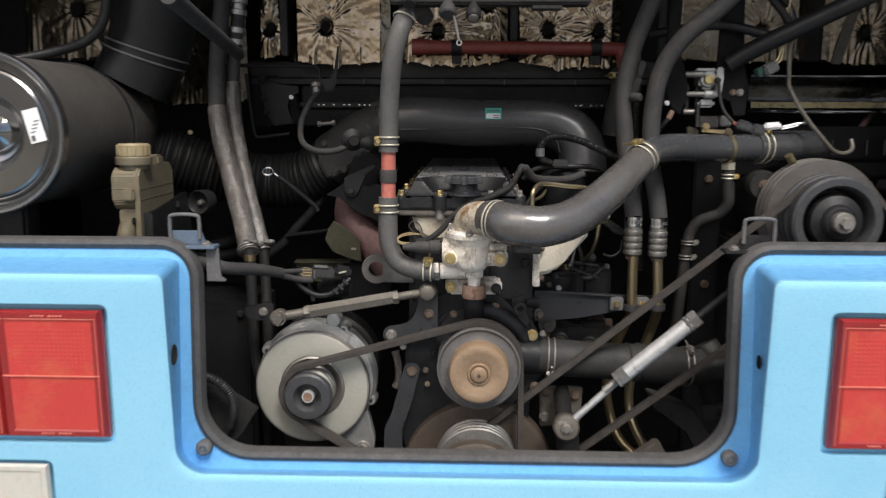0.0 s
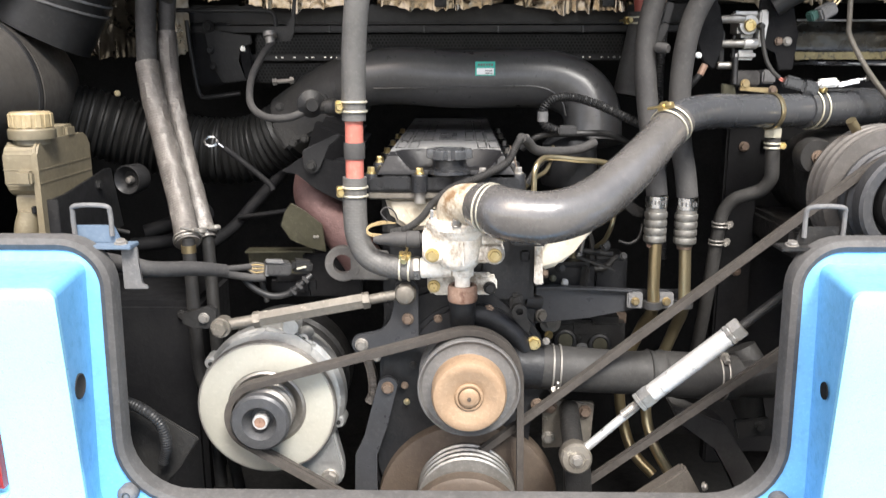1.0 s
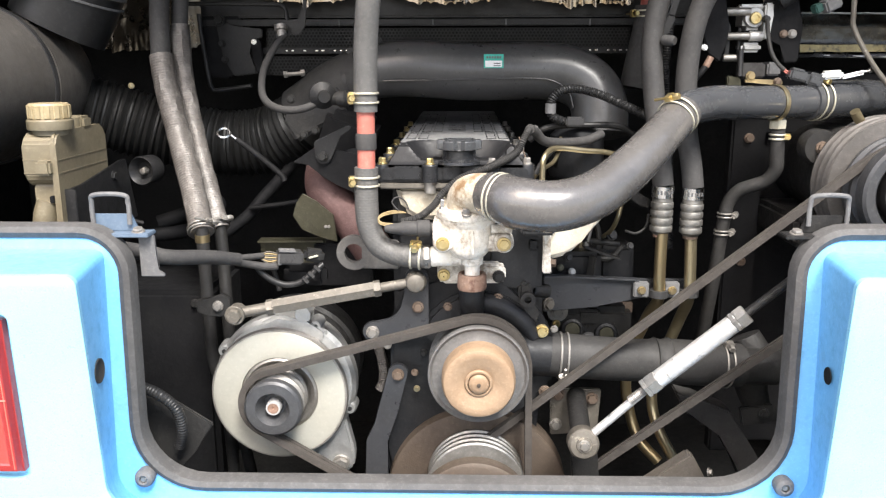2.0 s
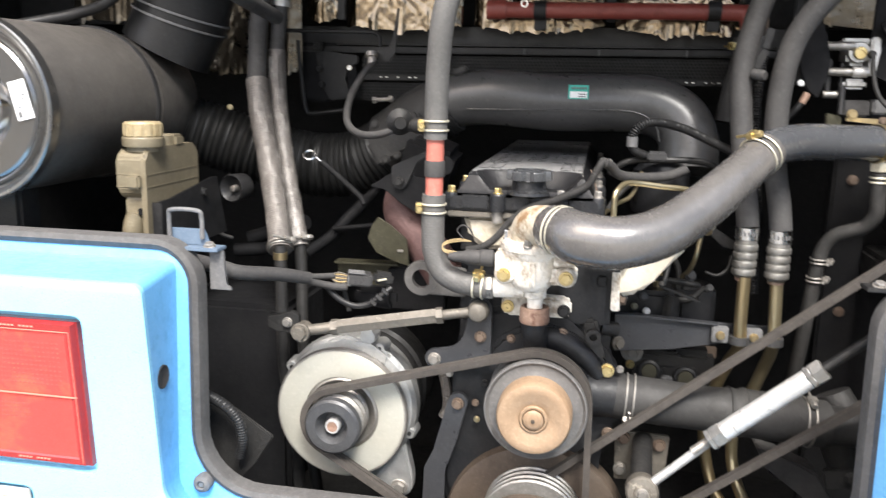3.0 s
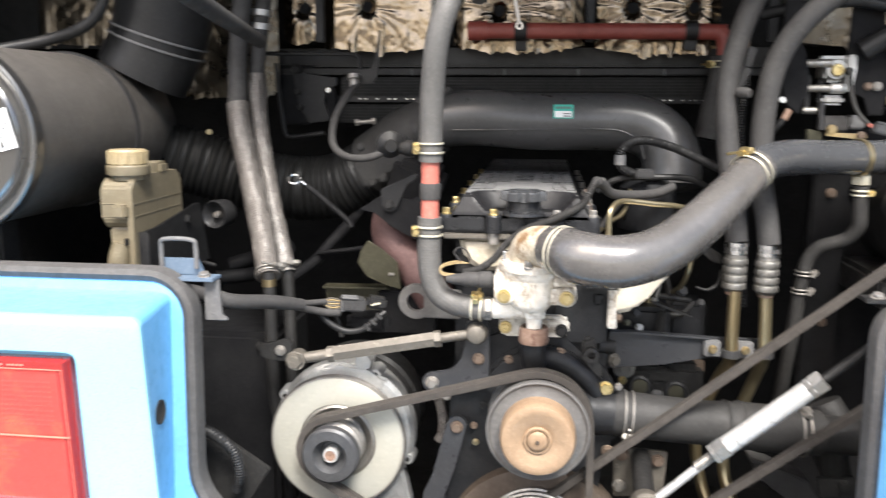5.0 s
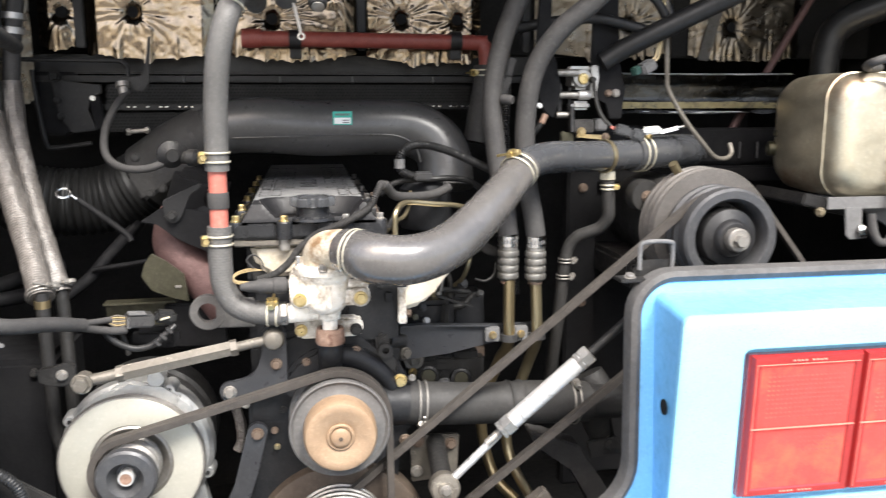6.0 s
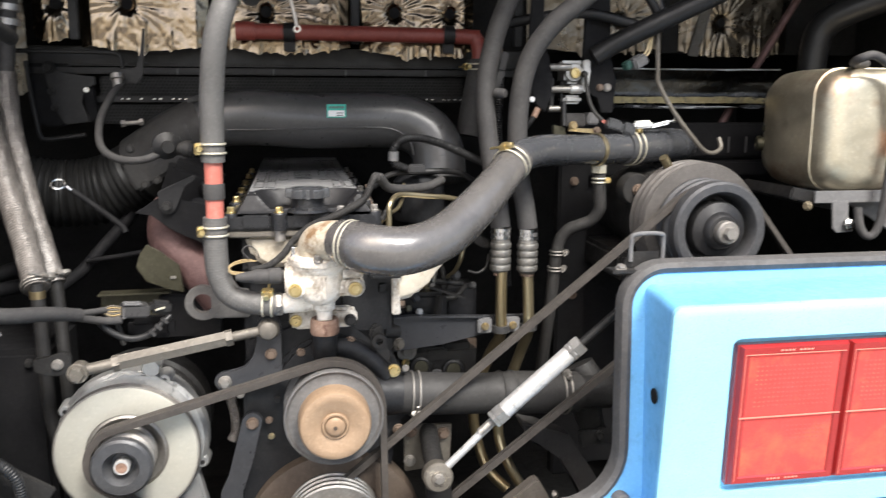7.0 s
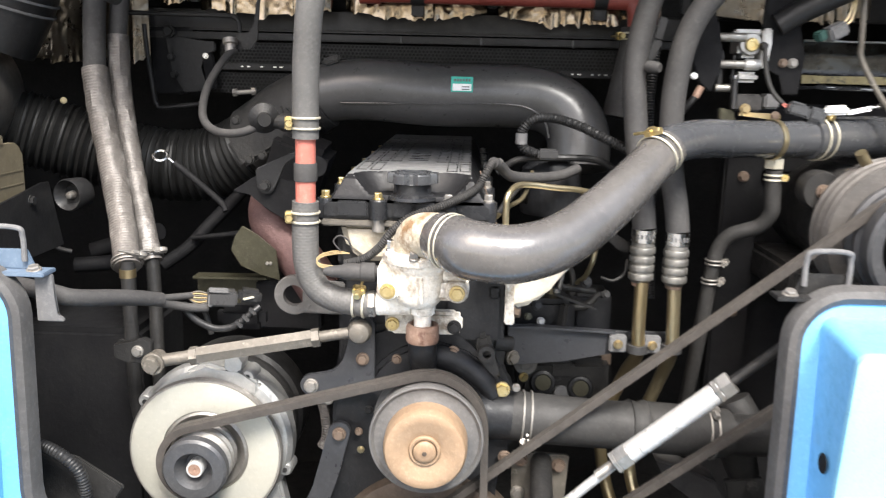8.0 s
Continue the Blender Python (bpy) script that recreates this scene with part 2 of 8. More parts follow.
COVER_METAL = mat("dark_polished_metal", (0.17, 0.168, 0.166), (0.22, 0.217, 0.213), 0.2, 0.9, scale=14, bump=0.02, rough_var=0.04, amount=0.25)
RIM_STEEL = mat("rolled_rim_steel", (0.2, 0.196, 0.19), (0.29, 0.285, 0.275), 0.3, 0.9, scale=14, bump=0.03, rough_var=0.05, amount=0.3)
DISH = mat("mirror_bright_metal", (0.36, 0.355, 0.345), (0.44, 0.435, 0.425), 0.13, 1.0, scale=14, bump=0.015, rough_var=0.03, amount=0.25)
CATCH_BLUE = mat("dusty_blue_paint", (0.085, 0.125, 0.18), (0.14, 0.175, 0.215), 0.6, bump=0.2)


def foil_material(name, base, alt, rough):
    m = mat(name, base, alt, rough, 1.0, scale=12, bump=0.0, amount=0.4, rough_var=0.06, stain=tuple(c * 0.75 for c in base), stain_at=0.6, stain_edge=0.3)
    n, l = m.node_tree.nodes, m.node_tree.links
    co = n["Texture Coordinate"]
    v = n.new("ShaderNodeTexNoise")
    v.noise_type = "RIDGED_MULTIFRACTAL"
    v.inputs["Scale"].default_value, v.inputs["Detail"].default_value = 65, 4
    l.new(co.outputs["Object"], v.inputs["Vector"])
    bp = n.new("ShaderNodeBump")
    bp.inputs["Strength"].default_value, bp.inputs["Distance"].default_value = 0.55, 0.002
    l.new(v.outputs["Fac"], bp.inputs["Height"])
    l.new(bp.outputs["Normal"], n["Principled BSDF"].inputs["Normal"])
    return m


FOIL = foil_material("wrinkled_foil", (0.25, 0.198, 0.143), (0.36, 0.295, 0.218), 0.2)
SMOKY_FOIL = foil_material("smoky_grey_foil", (0.6, 0.58, 0.54), (0.75, 0.73, 0.7), 0.45)
SOOTY_FOIL = foil_material("sooty_wrinkled_foil", (0.155, 0.13, 0.1), (0.24, 0.208, 0.163), 0.3)


def lens_material(name, colour, rough=0.12, stain=None):
    m = mat(name, colour, tuple(min(1, c * 1.25 + 0.01) for c in colour), rough, scale=8, fine=300, bump=0.04, coat=0.7, amount=0.35,
            stain=stain, stain_at=0.5, stain_scale=11, stain_edge=0.35)
    b = m.node_tree.nodes["Principled BSDF"]
    b.inputs["Subsurface Weight"].default_value = 0.25
    b.inputs["Subsurface Radius"].default_value = (0.01, 0.003, 0.002)
    return m


# the orange stain colour paints in the glints and glow inside the lens
RED_LENS = lens_material("red_lamp_lens", (0.56, 0.055, 0.047), stain=(0.62, 0.18, 0.075))
RED_RIM = lens_material("dark_red_lamp_rim", (0.3, 0.022, 0.022))
AMBER_LENS = lens_material("amber_lamp_lens", (0.75, 0.33, 0.02))
CLEAR_LENS = lens_material("clear_lamp_lens", (0.62, 0.6, 0.54))


# ---------------------------------------------------------------- building helpers
def thing(name, at, label, category, group="", kind=""):
    ob = new(name)
    ob.location = at
    ob.empty_display_size = 0.02
    return tagged(ob, label, category, group, kind)


def world_of(ob):
    p = Vector((0, 0, 0))
    while ob:
        p += ob.location
        ob = ob.parent
    return p


def part(name, bm, material, parent=None, label="", sharp=32):
    """Links a bmesh, made in world metres, as one mesh object under a thing or a part."""
    bmesh.ops.recalc_face_normals(bm, faces=bm.faces)
    lo = [min(v.co[i] for v in bm.verts) for i in range(3)]
    hi = [max(v.co[i] for v in bm.verts) for i in range(3)]
    c = Vector([(a + b) / 2 for a, b in zip(lo, hi)])
    bmesh.ops.translate(bm, verts=bm.verts, vec=-c)
    me = bpy.data.meshes.new(name)
    bm.to_mesh(me)
    bm.free()
    me.shade_smooth()
    me.set_sharp_from_angle(angle=radians(sharp))
    me.materials.append(material)
    ob = new(name, me)
    ob.parent = parent
    ob.location = c - world_of(parent)
    return tagged(ob, label)


def setting(name, bm, material, label, category, kind="structure"):
    return tagged(part(name, bm, material), label, category, "", kind)


def spline(pts, n=8):
    """Points along a smooth line through pts."""
    p = [Vector(q) for q in pts]
    if len(p) == 2:
        return [p[0].lerp(p[1], i / n) for i in range(n + 1)]
    p = [2 * p[0] - p[1], *p, 2 * p[-1] - p[-2]]
    out = []
    for i in range(1, len(p) - 2):
        a, b, c, d = p[i - 1:i + 3]
        for k in range(n):
            t = k / n
            out.append(0.5 * (2 * b + (c - a) * t + (2 * a - 5 * b + 4 * c - d) * t * t + (3 * b - a - 3 * c + d) * t ** 3))
    return out + [p[-2]]


def frames_along(line):
    """Tangent, side and up at each point, turning as little as possible."""
    up = None
    out = []
    for i, q in enumerate(line):
        t = (line[min(i + 1, len(line) - 1)] - line[max(i - 1, 0)]).normalized()
        if up is None:
            up = t.orthogonal().normalized()
        up = (up - t * up.dot(t)).normalized()
        out.append((q, t, t.cross(up), up))
    return out


def tube(bm, pts, r, seg=16, n=8, ribs=None, wobble=0.0, smooth=True):
    """A round tube through pts; r one radius or one a point; ribs (pitch, depth) makes it corrugated."""
    line = spline(pts, n) if smooth else [Vector(q) for q in pts]
    rs = [r] * len(line) if isinstance(r, (int, float)) else [
        r[min(int(i / n), len(r) - 2)] * (1 - (i / n - min(int(i / n), len(r) - 2))) + r[min(int(i / n), len(r) - 2) + 1] * (i / n - min(int(i / n), len(r) - 2))
        for i in range(len(line))]
    if ribs:
        pitch, depth = ribs
        dense, dr, run = [], [], 0.0
        for i in range(len(line) - 1):
            d = (line[i + 1] - line[i]).length
            k = max(1, int(d / (pitch / 4)))
            for j in range(k):
                f = j / k
                dense.append(line[i].lerp(line[i + 1], f))
                dr.append(rs[i] * (1 - f) + rs[i + 1] * f + depth * math.sin(2 * math.pi * (run + d * f) / pitch))
            run += d
        line, rs = dense + [line[-1]], dr + [rs[-1]]
    rings = []
    for (q, t, s, u), rad in zip(frames_along(line), rs):
        ring = []
        for k in range(seg):
            a = 2 * math.pi * k / seg
            rr = rad * (1 + wobble * noise.noise(q * 35 + Vector((k * 0.9, 0, 0))))
            ring.append(bm.verts.new(q + (s * math.cos(a) + u * math.sin(a)) * rr))
        rings.append(ring)
    for a, b in zip(rings, rings[1:]):
        for k in range(seg):
            bm.faces.new((a[k], a[(k + 1) % seg], b[(k + 1) % seg], b[k]))
    bm.faces.new(rings[0])
    bm.faces.new(rings[-1])
    return bm


def axes_for(axis):
    t = Vector(axis).normalized()
    u = t.orthogonal().normalized()
    if abs(t.z) < 0.9:
        u = (Vector((0, 0, 1)) - t * t.z).normalized()
    return t, t.cross(u), u


def lathe(bm, profile, centre, axis=(0, 1, 0), seg=40, start=0.0):
    """Turns (radius, height) pairs round the axis through centre."""
    t, s, u = axes_for(axis)
    c = Vector(centre)
    rings = []
    for r, h in profile:
        if r < 1e-5:
            rings.append([bm.verts.new(c + t * h)])
        else:
            rings.append([bm.verts.new(c + t * h + (s * math.cos(start + 2 * math.pi * k / seg) + u * math.sin(start + 2 * math.pi * k / seg)) * r) for k in range(seg)])
    for a, b in zip(rings, rings[1:]):
        for k in range(seg):
            j = (k + 1) % seg
            if len(a) == 1 and len(b) == 1:
                break
            if len(a) == 1:
                bm.faces.new((a[0], b[j], b[k]))
            elif len(b) == 1:
                bm.faces.new((a[k], a[j], b[0]))
            else:
                bm.faces.new((a[k], a[j], b[j], b[k]))
    for end in (rings[0], rings[-1]):
        if len(end) > 1 and profile[0] != profile[-1]:
            bm.faces.new(end)
    return bm


def rounded(bm, faces_or_verts, width, segments=2):
    edges = list({e for v in faces_or_verts for e in v.link_edges})
    bmesh.ops.bevel(bm, geom=edges, offset=width, segments=segments, affect="EDGES", clamp_overlap=True)


def box(bm, centre, size, bevel=0.003, turn=(0, 0, 0), segments=2):
    m = Matrix.LocRotScale(Vector(centre), Euler([radians(a) for a in turn]), Vector(size))
    vs = bmesh.ops.create_cube(bm, size=1, matrix=m)["verts"]
    if bevel:
        rounded(bm, vs, bevel, segments)
    return bm


def bar(bm, a, b, width, height, bevel=0.002):
    """A straight bar of box section from a to b."""
    a, b = Vector(a), Vector(b)
    t, s, u = axes_for(b - a)
    m = Matrix((s, t, u)).transposed().to_4x4()
    m.translation = (a + b) / 2
    vs = bmesh.ops.create_cube(bm, size=1, matrix=m @ Matrix.Diagonal((width, (b - a).length, height, 1)))["verts"]
    if bevel:
        rounded(bm, vs, bevel)
    return bm


def prism(bm, outline, y0, y1, bevel=0.002, lean=0.0):
    """An (x, z) outline drawn out from depth y0 to y1; lean moves it back towards its foot."""
    top = max(z for _, z in outline)
    a = [bm.verts.new((x, y0 + lean * (top - z), z)) for x, z in outline]
    b = [bm.verts.new((x, y1 + lean * (top - z), z)) for x, z in outline]
    bm.faces.new(a)
    bm.faces.new(b)
    for i in range(len(a)):
        j = (i + 1) % len(a)
        bm.faces.new((a[i], a[j], b[j], b[i]))
    if bevel:
        rounded(bm, a + b, bevel)
    return bm


def arc(cx, cz, r, a0, a1, n=10):
    return [(cx + r * math.cos(radians(a0 + (a1 - a0) * i / n)), cz + r * math.sin(radians(a0 + (a1 - a0) * i / n))) for i in range(n + 1)]


def bolt(parent, at, r=0.007, axis=(0, -1, 0), material=None, h=0.6, washer=True, name="bolt", label=""):
    """A hexagon head with its washer, facing along axis."""
    bm = bmesh.new()
    if washer:
        lathe(bm, [(0, -0.002), (r * 1.28, -0.002), (r * 1.28, r * 0.12), (r * 1.2, r * 0.22), (0, r * 0.22)], at, axis, 18)
    lathe(bm, [(0, 0), (r, 0), (r, r * h), (r * 0.88, r * (h + 0.2)), (0, r * (h + 0.22))], at, axis, 6, random.random())
    return part(name, bm, material or STEEL, parent, label, 25)


def ring_clamp(parent, at, axis, r, material=None, width=0.009, screw=None, twin=True, name="hose_clamp"):
    """A wire or band clamp round a hose, with its screw block towards screw."""
    bm = bmesh.new()
    t, s, u = axes_for(axis)
    c = Vector(at)
    for off in ((-width * 0.5, width * 0.5) if twin else (0,)):
        w = 0.0014 if twin else width * 0.5
        lathe(bm, [(r, -w), (r + 0.0015, -w), (r + 0.002, 0), (r + 0.0015, w), (r, w), (r, -w)], c + t * off, t, 32)
    clamp = part(name, bm, material or CLAMP, parent, "", 30)
    if screw:
        bm = bmesh.new()
        d = (Vector(screw) - t * Vector(screw).dot(t)).normalized()
        side = t.cross(d)
        p = c + d * (r + 0.004)
        m = Matrix((side, t, d)).transposed().to_4x4()
        m.translation = p
        vs = bmesh.ops.create_cube(bm, size=1, matrix=m @ Matrix.Diagonal((0.012, width * 1.3, 0.009, 1)))["verts"]
        rounded(bm, vs, 0.0015)
        lathe(bm, [(0, 0), (0.0050, 0), (0.0054, 0.001), (0.0054, 0.009), (0.0044, 0.011), (0, 0.011)], p + side * 0.005, side, 6)
        lathe(bm, [(0, 0), (0.002, 0), (0.002, 0.02), (0, 0.02)], p - side * 0.006, -side, 8)
        part("clamp_screw", bm, ZINC if (material or CLAMP) == CLAMP else material, clamp, "small plated clamp screw")
    return clamp


def hull_belt(bm, circles, y, width, thick):
    """A belt round circles (x, z, r) that turn in one plane."""
    pts = []
    for x, z, r in circles:
        pts += [(x + r * math.cos(a), z + r * math.sin(a)) for a in [2 * math.pi * k / 48 for k in range(48)]]
    pts = sorted(set((round(a, 6), round(b, 6)) for a, b in pts))

    def half(ps):
        h = []
        for p in ps:
            while len(h) > 1 and (h[-1][0] - h[-2][0]) * (p[1] - h[-2][1]) - (h[-1][1] - h[-2][1]) * (p[0] - h[-2][0]) <= 0:
                h.pop()
            h.append(p)
        return h[:-1]

    loop = half(pts) + half(pts[::-1])
    cx, cz = sum(p[0] for p in loop) / len(loop), sum(p[1] for p in loop) / len(loop)
    rings = []
    for i, (x, z) in enumerate(loop):
        (xa, za), (xb, zb) = loop[i - 1], loop[(i + 1) % len(loop)]
        nrm = Vector((zb - za, 0, xa - xb)).normalized()
        if nrm.dot(Vector((x - cx, 0, z - cz))) < 0:
            nrm = -nrm
        q = Vector((x, y, z))
        rings.append([bm.verts.new(q + Vector((0, dy, 0)) + nrm * dn) for dy, dn in
                      ((-width * 0.36, 0), (width * 0.36, 0), (width / 2, thick * 0.8), (width / 2, thick), (-width / 2, thick), (-width / 2, thick * 0.8))])
    for i in range(len(rings)):
        a, b = rings[i - 1], rings[i]
        for k in range(6):
            bm.faces.new((a[k], a[(k + 1) % 6], b[(k + 1) % 6], b[k]))
    return bm


# ---------------------------------------------------------------- the setting
def sheet(corners):
    bm = bmesh.new()
    bm.faces.new([bm.verts.new(c) for c in corners])
    return bm


bm = bmesh.new()
bmesh.ops.create_grid(bm, x_segments=24, y_segments=24, size=60)
setting("ground", bm, PAVING, "grey concrete ground under and behind the bus", "ground")
bm = bmesh.new()
box(bm, (-1.16, 1.835, 1.15), (0.04, 1.25, 1.5), 0)
setting("wall_west", bm, WALL, "dusty black side panel of the engine bay", "wall")
bm = bmesh.new()
box(bm, (1.30, 1.835, 1.15), (0.04, 1.25, 1.5), 0)
setting("wall_east", bm, WALL, "dusty black side panel of the engine bay", "wall")
bm = bmesh.new()
box(bm, (0.07, 2.44, 1.15), (2.42, 0.04, 1.5), 0)
setting("wall_north", bm, WALL, "black bulkhead between the engine bay and the cabin", "wall")
bm = bmesh.new()
box(bm, (0.07, 1.90, 1.87), (2.5, 1.12, 0.04), 0)
setting("ceiling", bm, WALL, "black roof panel of the engine bay", "ceiling")
bm = bmesh.new()
box(bm, (0.07, 1.84, 0.42), (2.5, 1.24, 0.04), 0)
setting("floor", bm, WALL, "dirty black undertray below the engine", "floor")

bm = bmesh.new()
box(bm, (0.07, 1.935, 1.715), (2.42, 0.03, 0.27), 0.003)
setting("wall_bulkhead", bm, WALL, "black upper bulkhead panel behind the insulation", "wall")

# ---------------------------------------------------------------- the blue rear panel
SLOPE = 0.14


def face_y(z, back=0.0):
    return 1.130 + (1.25 - z) * SLOPE + back


def u_outline(xl, xr, top, foot, r_top, r_foot, far=1.06, n=8, lean=0.0):
    """The notched upper edge of the panel: along the top, down, across the sill, up and along the top; (x, z) pairs."""
    cl, cr = -far + 0.037, far + 0.037
    p = [(cl + (xl - r_top - cl) * i / 6, top) for i in range(6)]
    p += arc(xl - r_top, top - r_top, r_top, 90, 0, n)
    p += [(xl - lean * i / 5, top - r_top + (foot + r_foot - top + r_top) * i / 5) for i in range(1, 5)]
    p += arc(xl - lean + r_foot, foot + r_foot, r_foot, 180, 270, n)
    p += [(xl + r_foot + (xr - xl - 2 * r_foot) * i / 10, foot) for i in range(1, 10)]
    p += arc(xr + lean - r_foot, foot + r_foot, r_foot, 270, 360, n)
    p += [(xr + lean - lean * i / 5, foot + r_foot + (top - r_top - foot - r_foot) * i / 5) for i in range(1, 5)]
    p += arc(xr + r_top, top - r_top, r_top, 180, 90, n)
    p += [(xr + r_top + (cr - xr - r_top) * i / 6, top) for i in range(1, 7)]
    return p


EDGE = u_outline(-0.411, 0.486, 1.221, 0.889, 0.012, 0.045, lean=0.008)
INNER = u_outline(-0.424, 0.495, 1.228, 0.870, 0.014, 0.045, lean=0.010)
LIP = u_outline(-0.401, 0.470, 1.2495, 0.892, 0.055, 0.09, lean=0.004)


def lamp_quad(side, x0, x1, z0, z1, grow=0.0):
    """Corners on the panel's face of a lamp between x0 and x1 (distances from the middle), which lean outwards to their foot."""
    out = []
    for x, z in ((x0 - grow, z1 + grow), (x1 + grow, z1 + grow), (x1 + grow, z0 - grow), (x0 - grow, z0 - grow)):
        out.append((0.037 + side * (x + (1.167 - z) * 0.055), z))
    return out


bus_panel = thing("bus_rear_panel", (0.037, 1.2, 0.6), "metallic blue bus rear panel with a U-shaped engine hatch opening", "vehicle body")
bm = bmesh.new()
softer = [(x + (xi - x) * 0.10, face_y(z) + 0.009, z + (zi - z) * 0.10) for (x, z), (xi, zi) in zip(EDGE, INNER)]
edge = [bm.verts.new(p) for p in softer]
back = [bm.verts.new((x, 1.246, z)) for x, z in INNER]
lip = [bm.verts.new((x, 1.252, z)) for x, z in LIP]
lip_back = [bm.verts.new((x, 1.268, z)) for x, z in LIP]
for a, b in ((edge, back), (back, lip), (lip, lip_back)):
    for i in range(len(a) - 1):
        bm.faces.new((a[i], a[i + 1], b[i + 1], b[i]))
part("inner_flange", bm, BLUE_SHADED, bus_panel, "dull dusty blue inner flange of the opening, with shade in its colour", sharp=24)
bm = bmesh.new()
rim = [bm.verts.new((x, face_y(z), z)) for x, z in EDGE]
soft = [bm.verts.new(p) for p in softer]
face_edge = [bm.verts.new((x, face_y(z) - 0.003, z)) for x, z in
             u_outline(-0.424, 0.499, 1.208, 0.876, 0.012, 0.05, lean=0.008)]
crest = [bm.verts.new((x, face_y(z) - 0.0022, z)) for x, z in u_outline(-0.416, 0.491, 1.216, 0.884, 0.012, 0.047, lean=0.008)]
for a, b in ((face_edge, crest), (crest, rim), (rim, soft)):
    for i in range(len(a) - 1):
        bm.faces.new((a[i], a[i + 1], b[i + 1], b[i]))
foot_l, foot_r = bm.verts.new((-1.023, face_y(0.5) - 0.003, 0.5)), bm.verts.new((1.097, face_y(0.5) - 0.003, 0.5))
loop = face_edge + [foot_r, foot_l]
fill = []
for i in range(len(loop)):
    e = bm.edges.get((loop[i], loop[(i + 1) % len(loop)]))
    fill.append(e or bm.edges.new((loop[i], loop[(i + 1) % len(loop)])))
POCKETS = [(s, *q) for s in (-1, 1) for q in ((0.541, 1.075, 0.947, 1.169), (0.646, 1.05, 0.79, 0.905))]
for s, x0, x1, z0, z1 in POCKETS:
    ring = []
    quad = lamp_quad(s, x0, min(x1, 1.04), z0, z1, 0.006)
    for i in range(4):
        a, b, c = Vector(quad[i - 1]), Vector(quad[i]), Vector(quad[(i + 1) % 4])
        for k in range(5):
            t = k / 4
            p = (b + (a - b).normalized() * 0.014) * (1 - t) ** 2 + b * 2 * t * (1 - t) + (b + (c - b).normalized() * 0.014) * t * t
            ring.append((p.x, p.y))
    front = [bm.verts.new((x, face_y(z) - 0.003, z)) for x, z in ring]
    deep = [bm.verts.new((x, face_y(z) + 0.016, z)) for x, z in ring]
    for i in range(len(front)):
        fill.append(bm.edges.new((front[i - 1], front[i])))
        bm.faces.new((front[i - 1], front[i], deep[i], deep[i - 1]))
    bm.faces.new(deep)
bmesh.ops.triangle_fill(bm, use_beauty=True, edges=fill, normal=(0, -1, 0.14))
part("panel_skin", bm, BLUE, bus_panel, sharp=50)

bm = bmesh.new()
line = [Vector((x, 1.256, z)) for x, z in LIP]
rings = []
for q, t, s, u in frames_along(line):
    across = Vector((0, -1, 0)).cross(t).normalized()
    rings.append([bm.verts.new(q + across * a + Vector((0, b, 0))) for a, b in
                  ((-0.009, -0.004), (-0.007, -0.009), (0.0, -0.013), (0.007, -0.009), (0.009, -0.002), (0.009, 0.014), (-0.009, 0.014))])
for a, b in zip(rings, rings[1:]):
    for k in range(7):
        bm.faces.new((a[k], a[(k + 1) % 7], b[(k + 1) % 7], b[k]))
part("rubber_seal", bm, PANEL_SEAL, bus_panel, "grey ribbed rubber edge seal")
for x, z in ((-0.395, 0.903), (0.471, 0.899)):
    bm = bmesh.new()
    lathe(bm, [(0.005, -0.012), (0.0125, -0.012), (0.0135, 0.002), (0.012, 0.006), (0.007, 0.009), (0.005, 0.008), (0.005, -0.012)], (x, 1.241, z + 0.005), (0, -1, 0), 24)
    stop = part("rubber_stop", bm, SEAL, bus_panel, "round grey rubber buffer")
    bolt(stop, (x, 1.238, z + 0.005), 0.0045, material=STEEL, name="screw")
for x, s in ((-0.4190, 1), (0.4890, -1)):
    bm = bmesh.new()
    lathe(bm, [(0, 0), (0.012, 0), (0.0145, 0.0015), (0.016, 0.001), (0.016, -0.002)] if s > 0 else [(0, 0), (0.0105, 0.0004), (0.011, -0.001)], (x, 1.19, 1.083), (s, 0.05, 0), 24)
    part("hole_plug", bm, RUBBER_DARK if s > 0 else FRAME_BLACK, bus_panel, "dark round hole in the opening's side")


def hatch_catch(x, flip, bolt_x):
    """A wire loop on a folded bracket, bolted to the panel's top corner."""
    c = thing("hatch_catch", (x, 1.27, 1.25), "steel wire hatch catch loop bolted to the blue panel's corner", "catch", "hatch catches")
    bm = bmesh.new()
    w = 0.024
    tube(bm, [(x - w, 1.272, 1.255), (x - w, 1.272, 1.283), (x - w + 0.005, 1.27, 1.294), (x + w - 0.005, 1.27, 1.294), (x + w, 1.272, 1.283), (x + w, 1.272, 1.255)], 0.0032, 10, 6)
    part("wire_loop", bm, SEAL, c)
    bm = bmesh.new()
    prism(bm, [(x - 0.034, 1.245), (x - 0.025, 1.268), (x + 0.025, 1.268), (x + 0.034, 1.245)], 1.275, 1.280, 0.001)
    box(bm, ((x + bolt_x) / 2, 1.272, 1.2425), (abs(x - bolt_x) + 0.034, 0.03, 0.005), 0.001)
    part("bracket", bm, CATCH_BLUE if flip > 0 else BLACK_DUST, c)
    bolt(c, (bolt_x, 1.270, 1.2455), 0.0068, (0, -0.25, 1))
    return c


hatch_catch(-0.421, 1, -0.386)
hatch_catch(0.506, -1, 0.467)
drop_plate = thing("wiring_plate", (-0.375, 1.27, 1.2), "grey steel plate hanging behind the panel's corner", "bracket")
bm = bmesh.new()
prism(bm, [(-0.388, 1.240), (-0.367, 1.240), (-0.365, 1.192), (-0.357, 1.188), (-0.357, 1.184), (-0.388, 1.184)], 1.272, 1.277, 0.001)
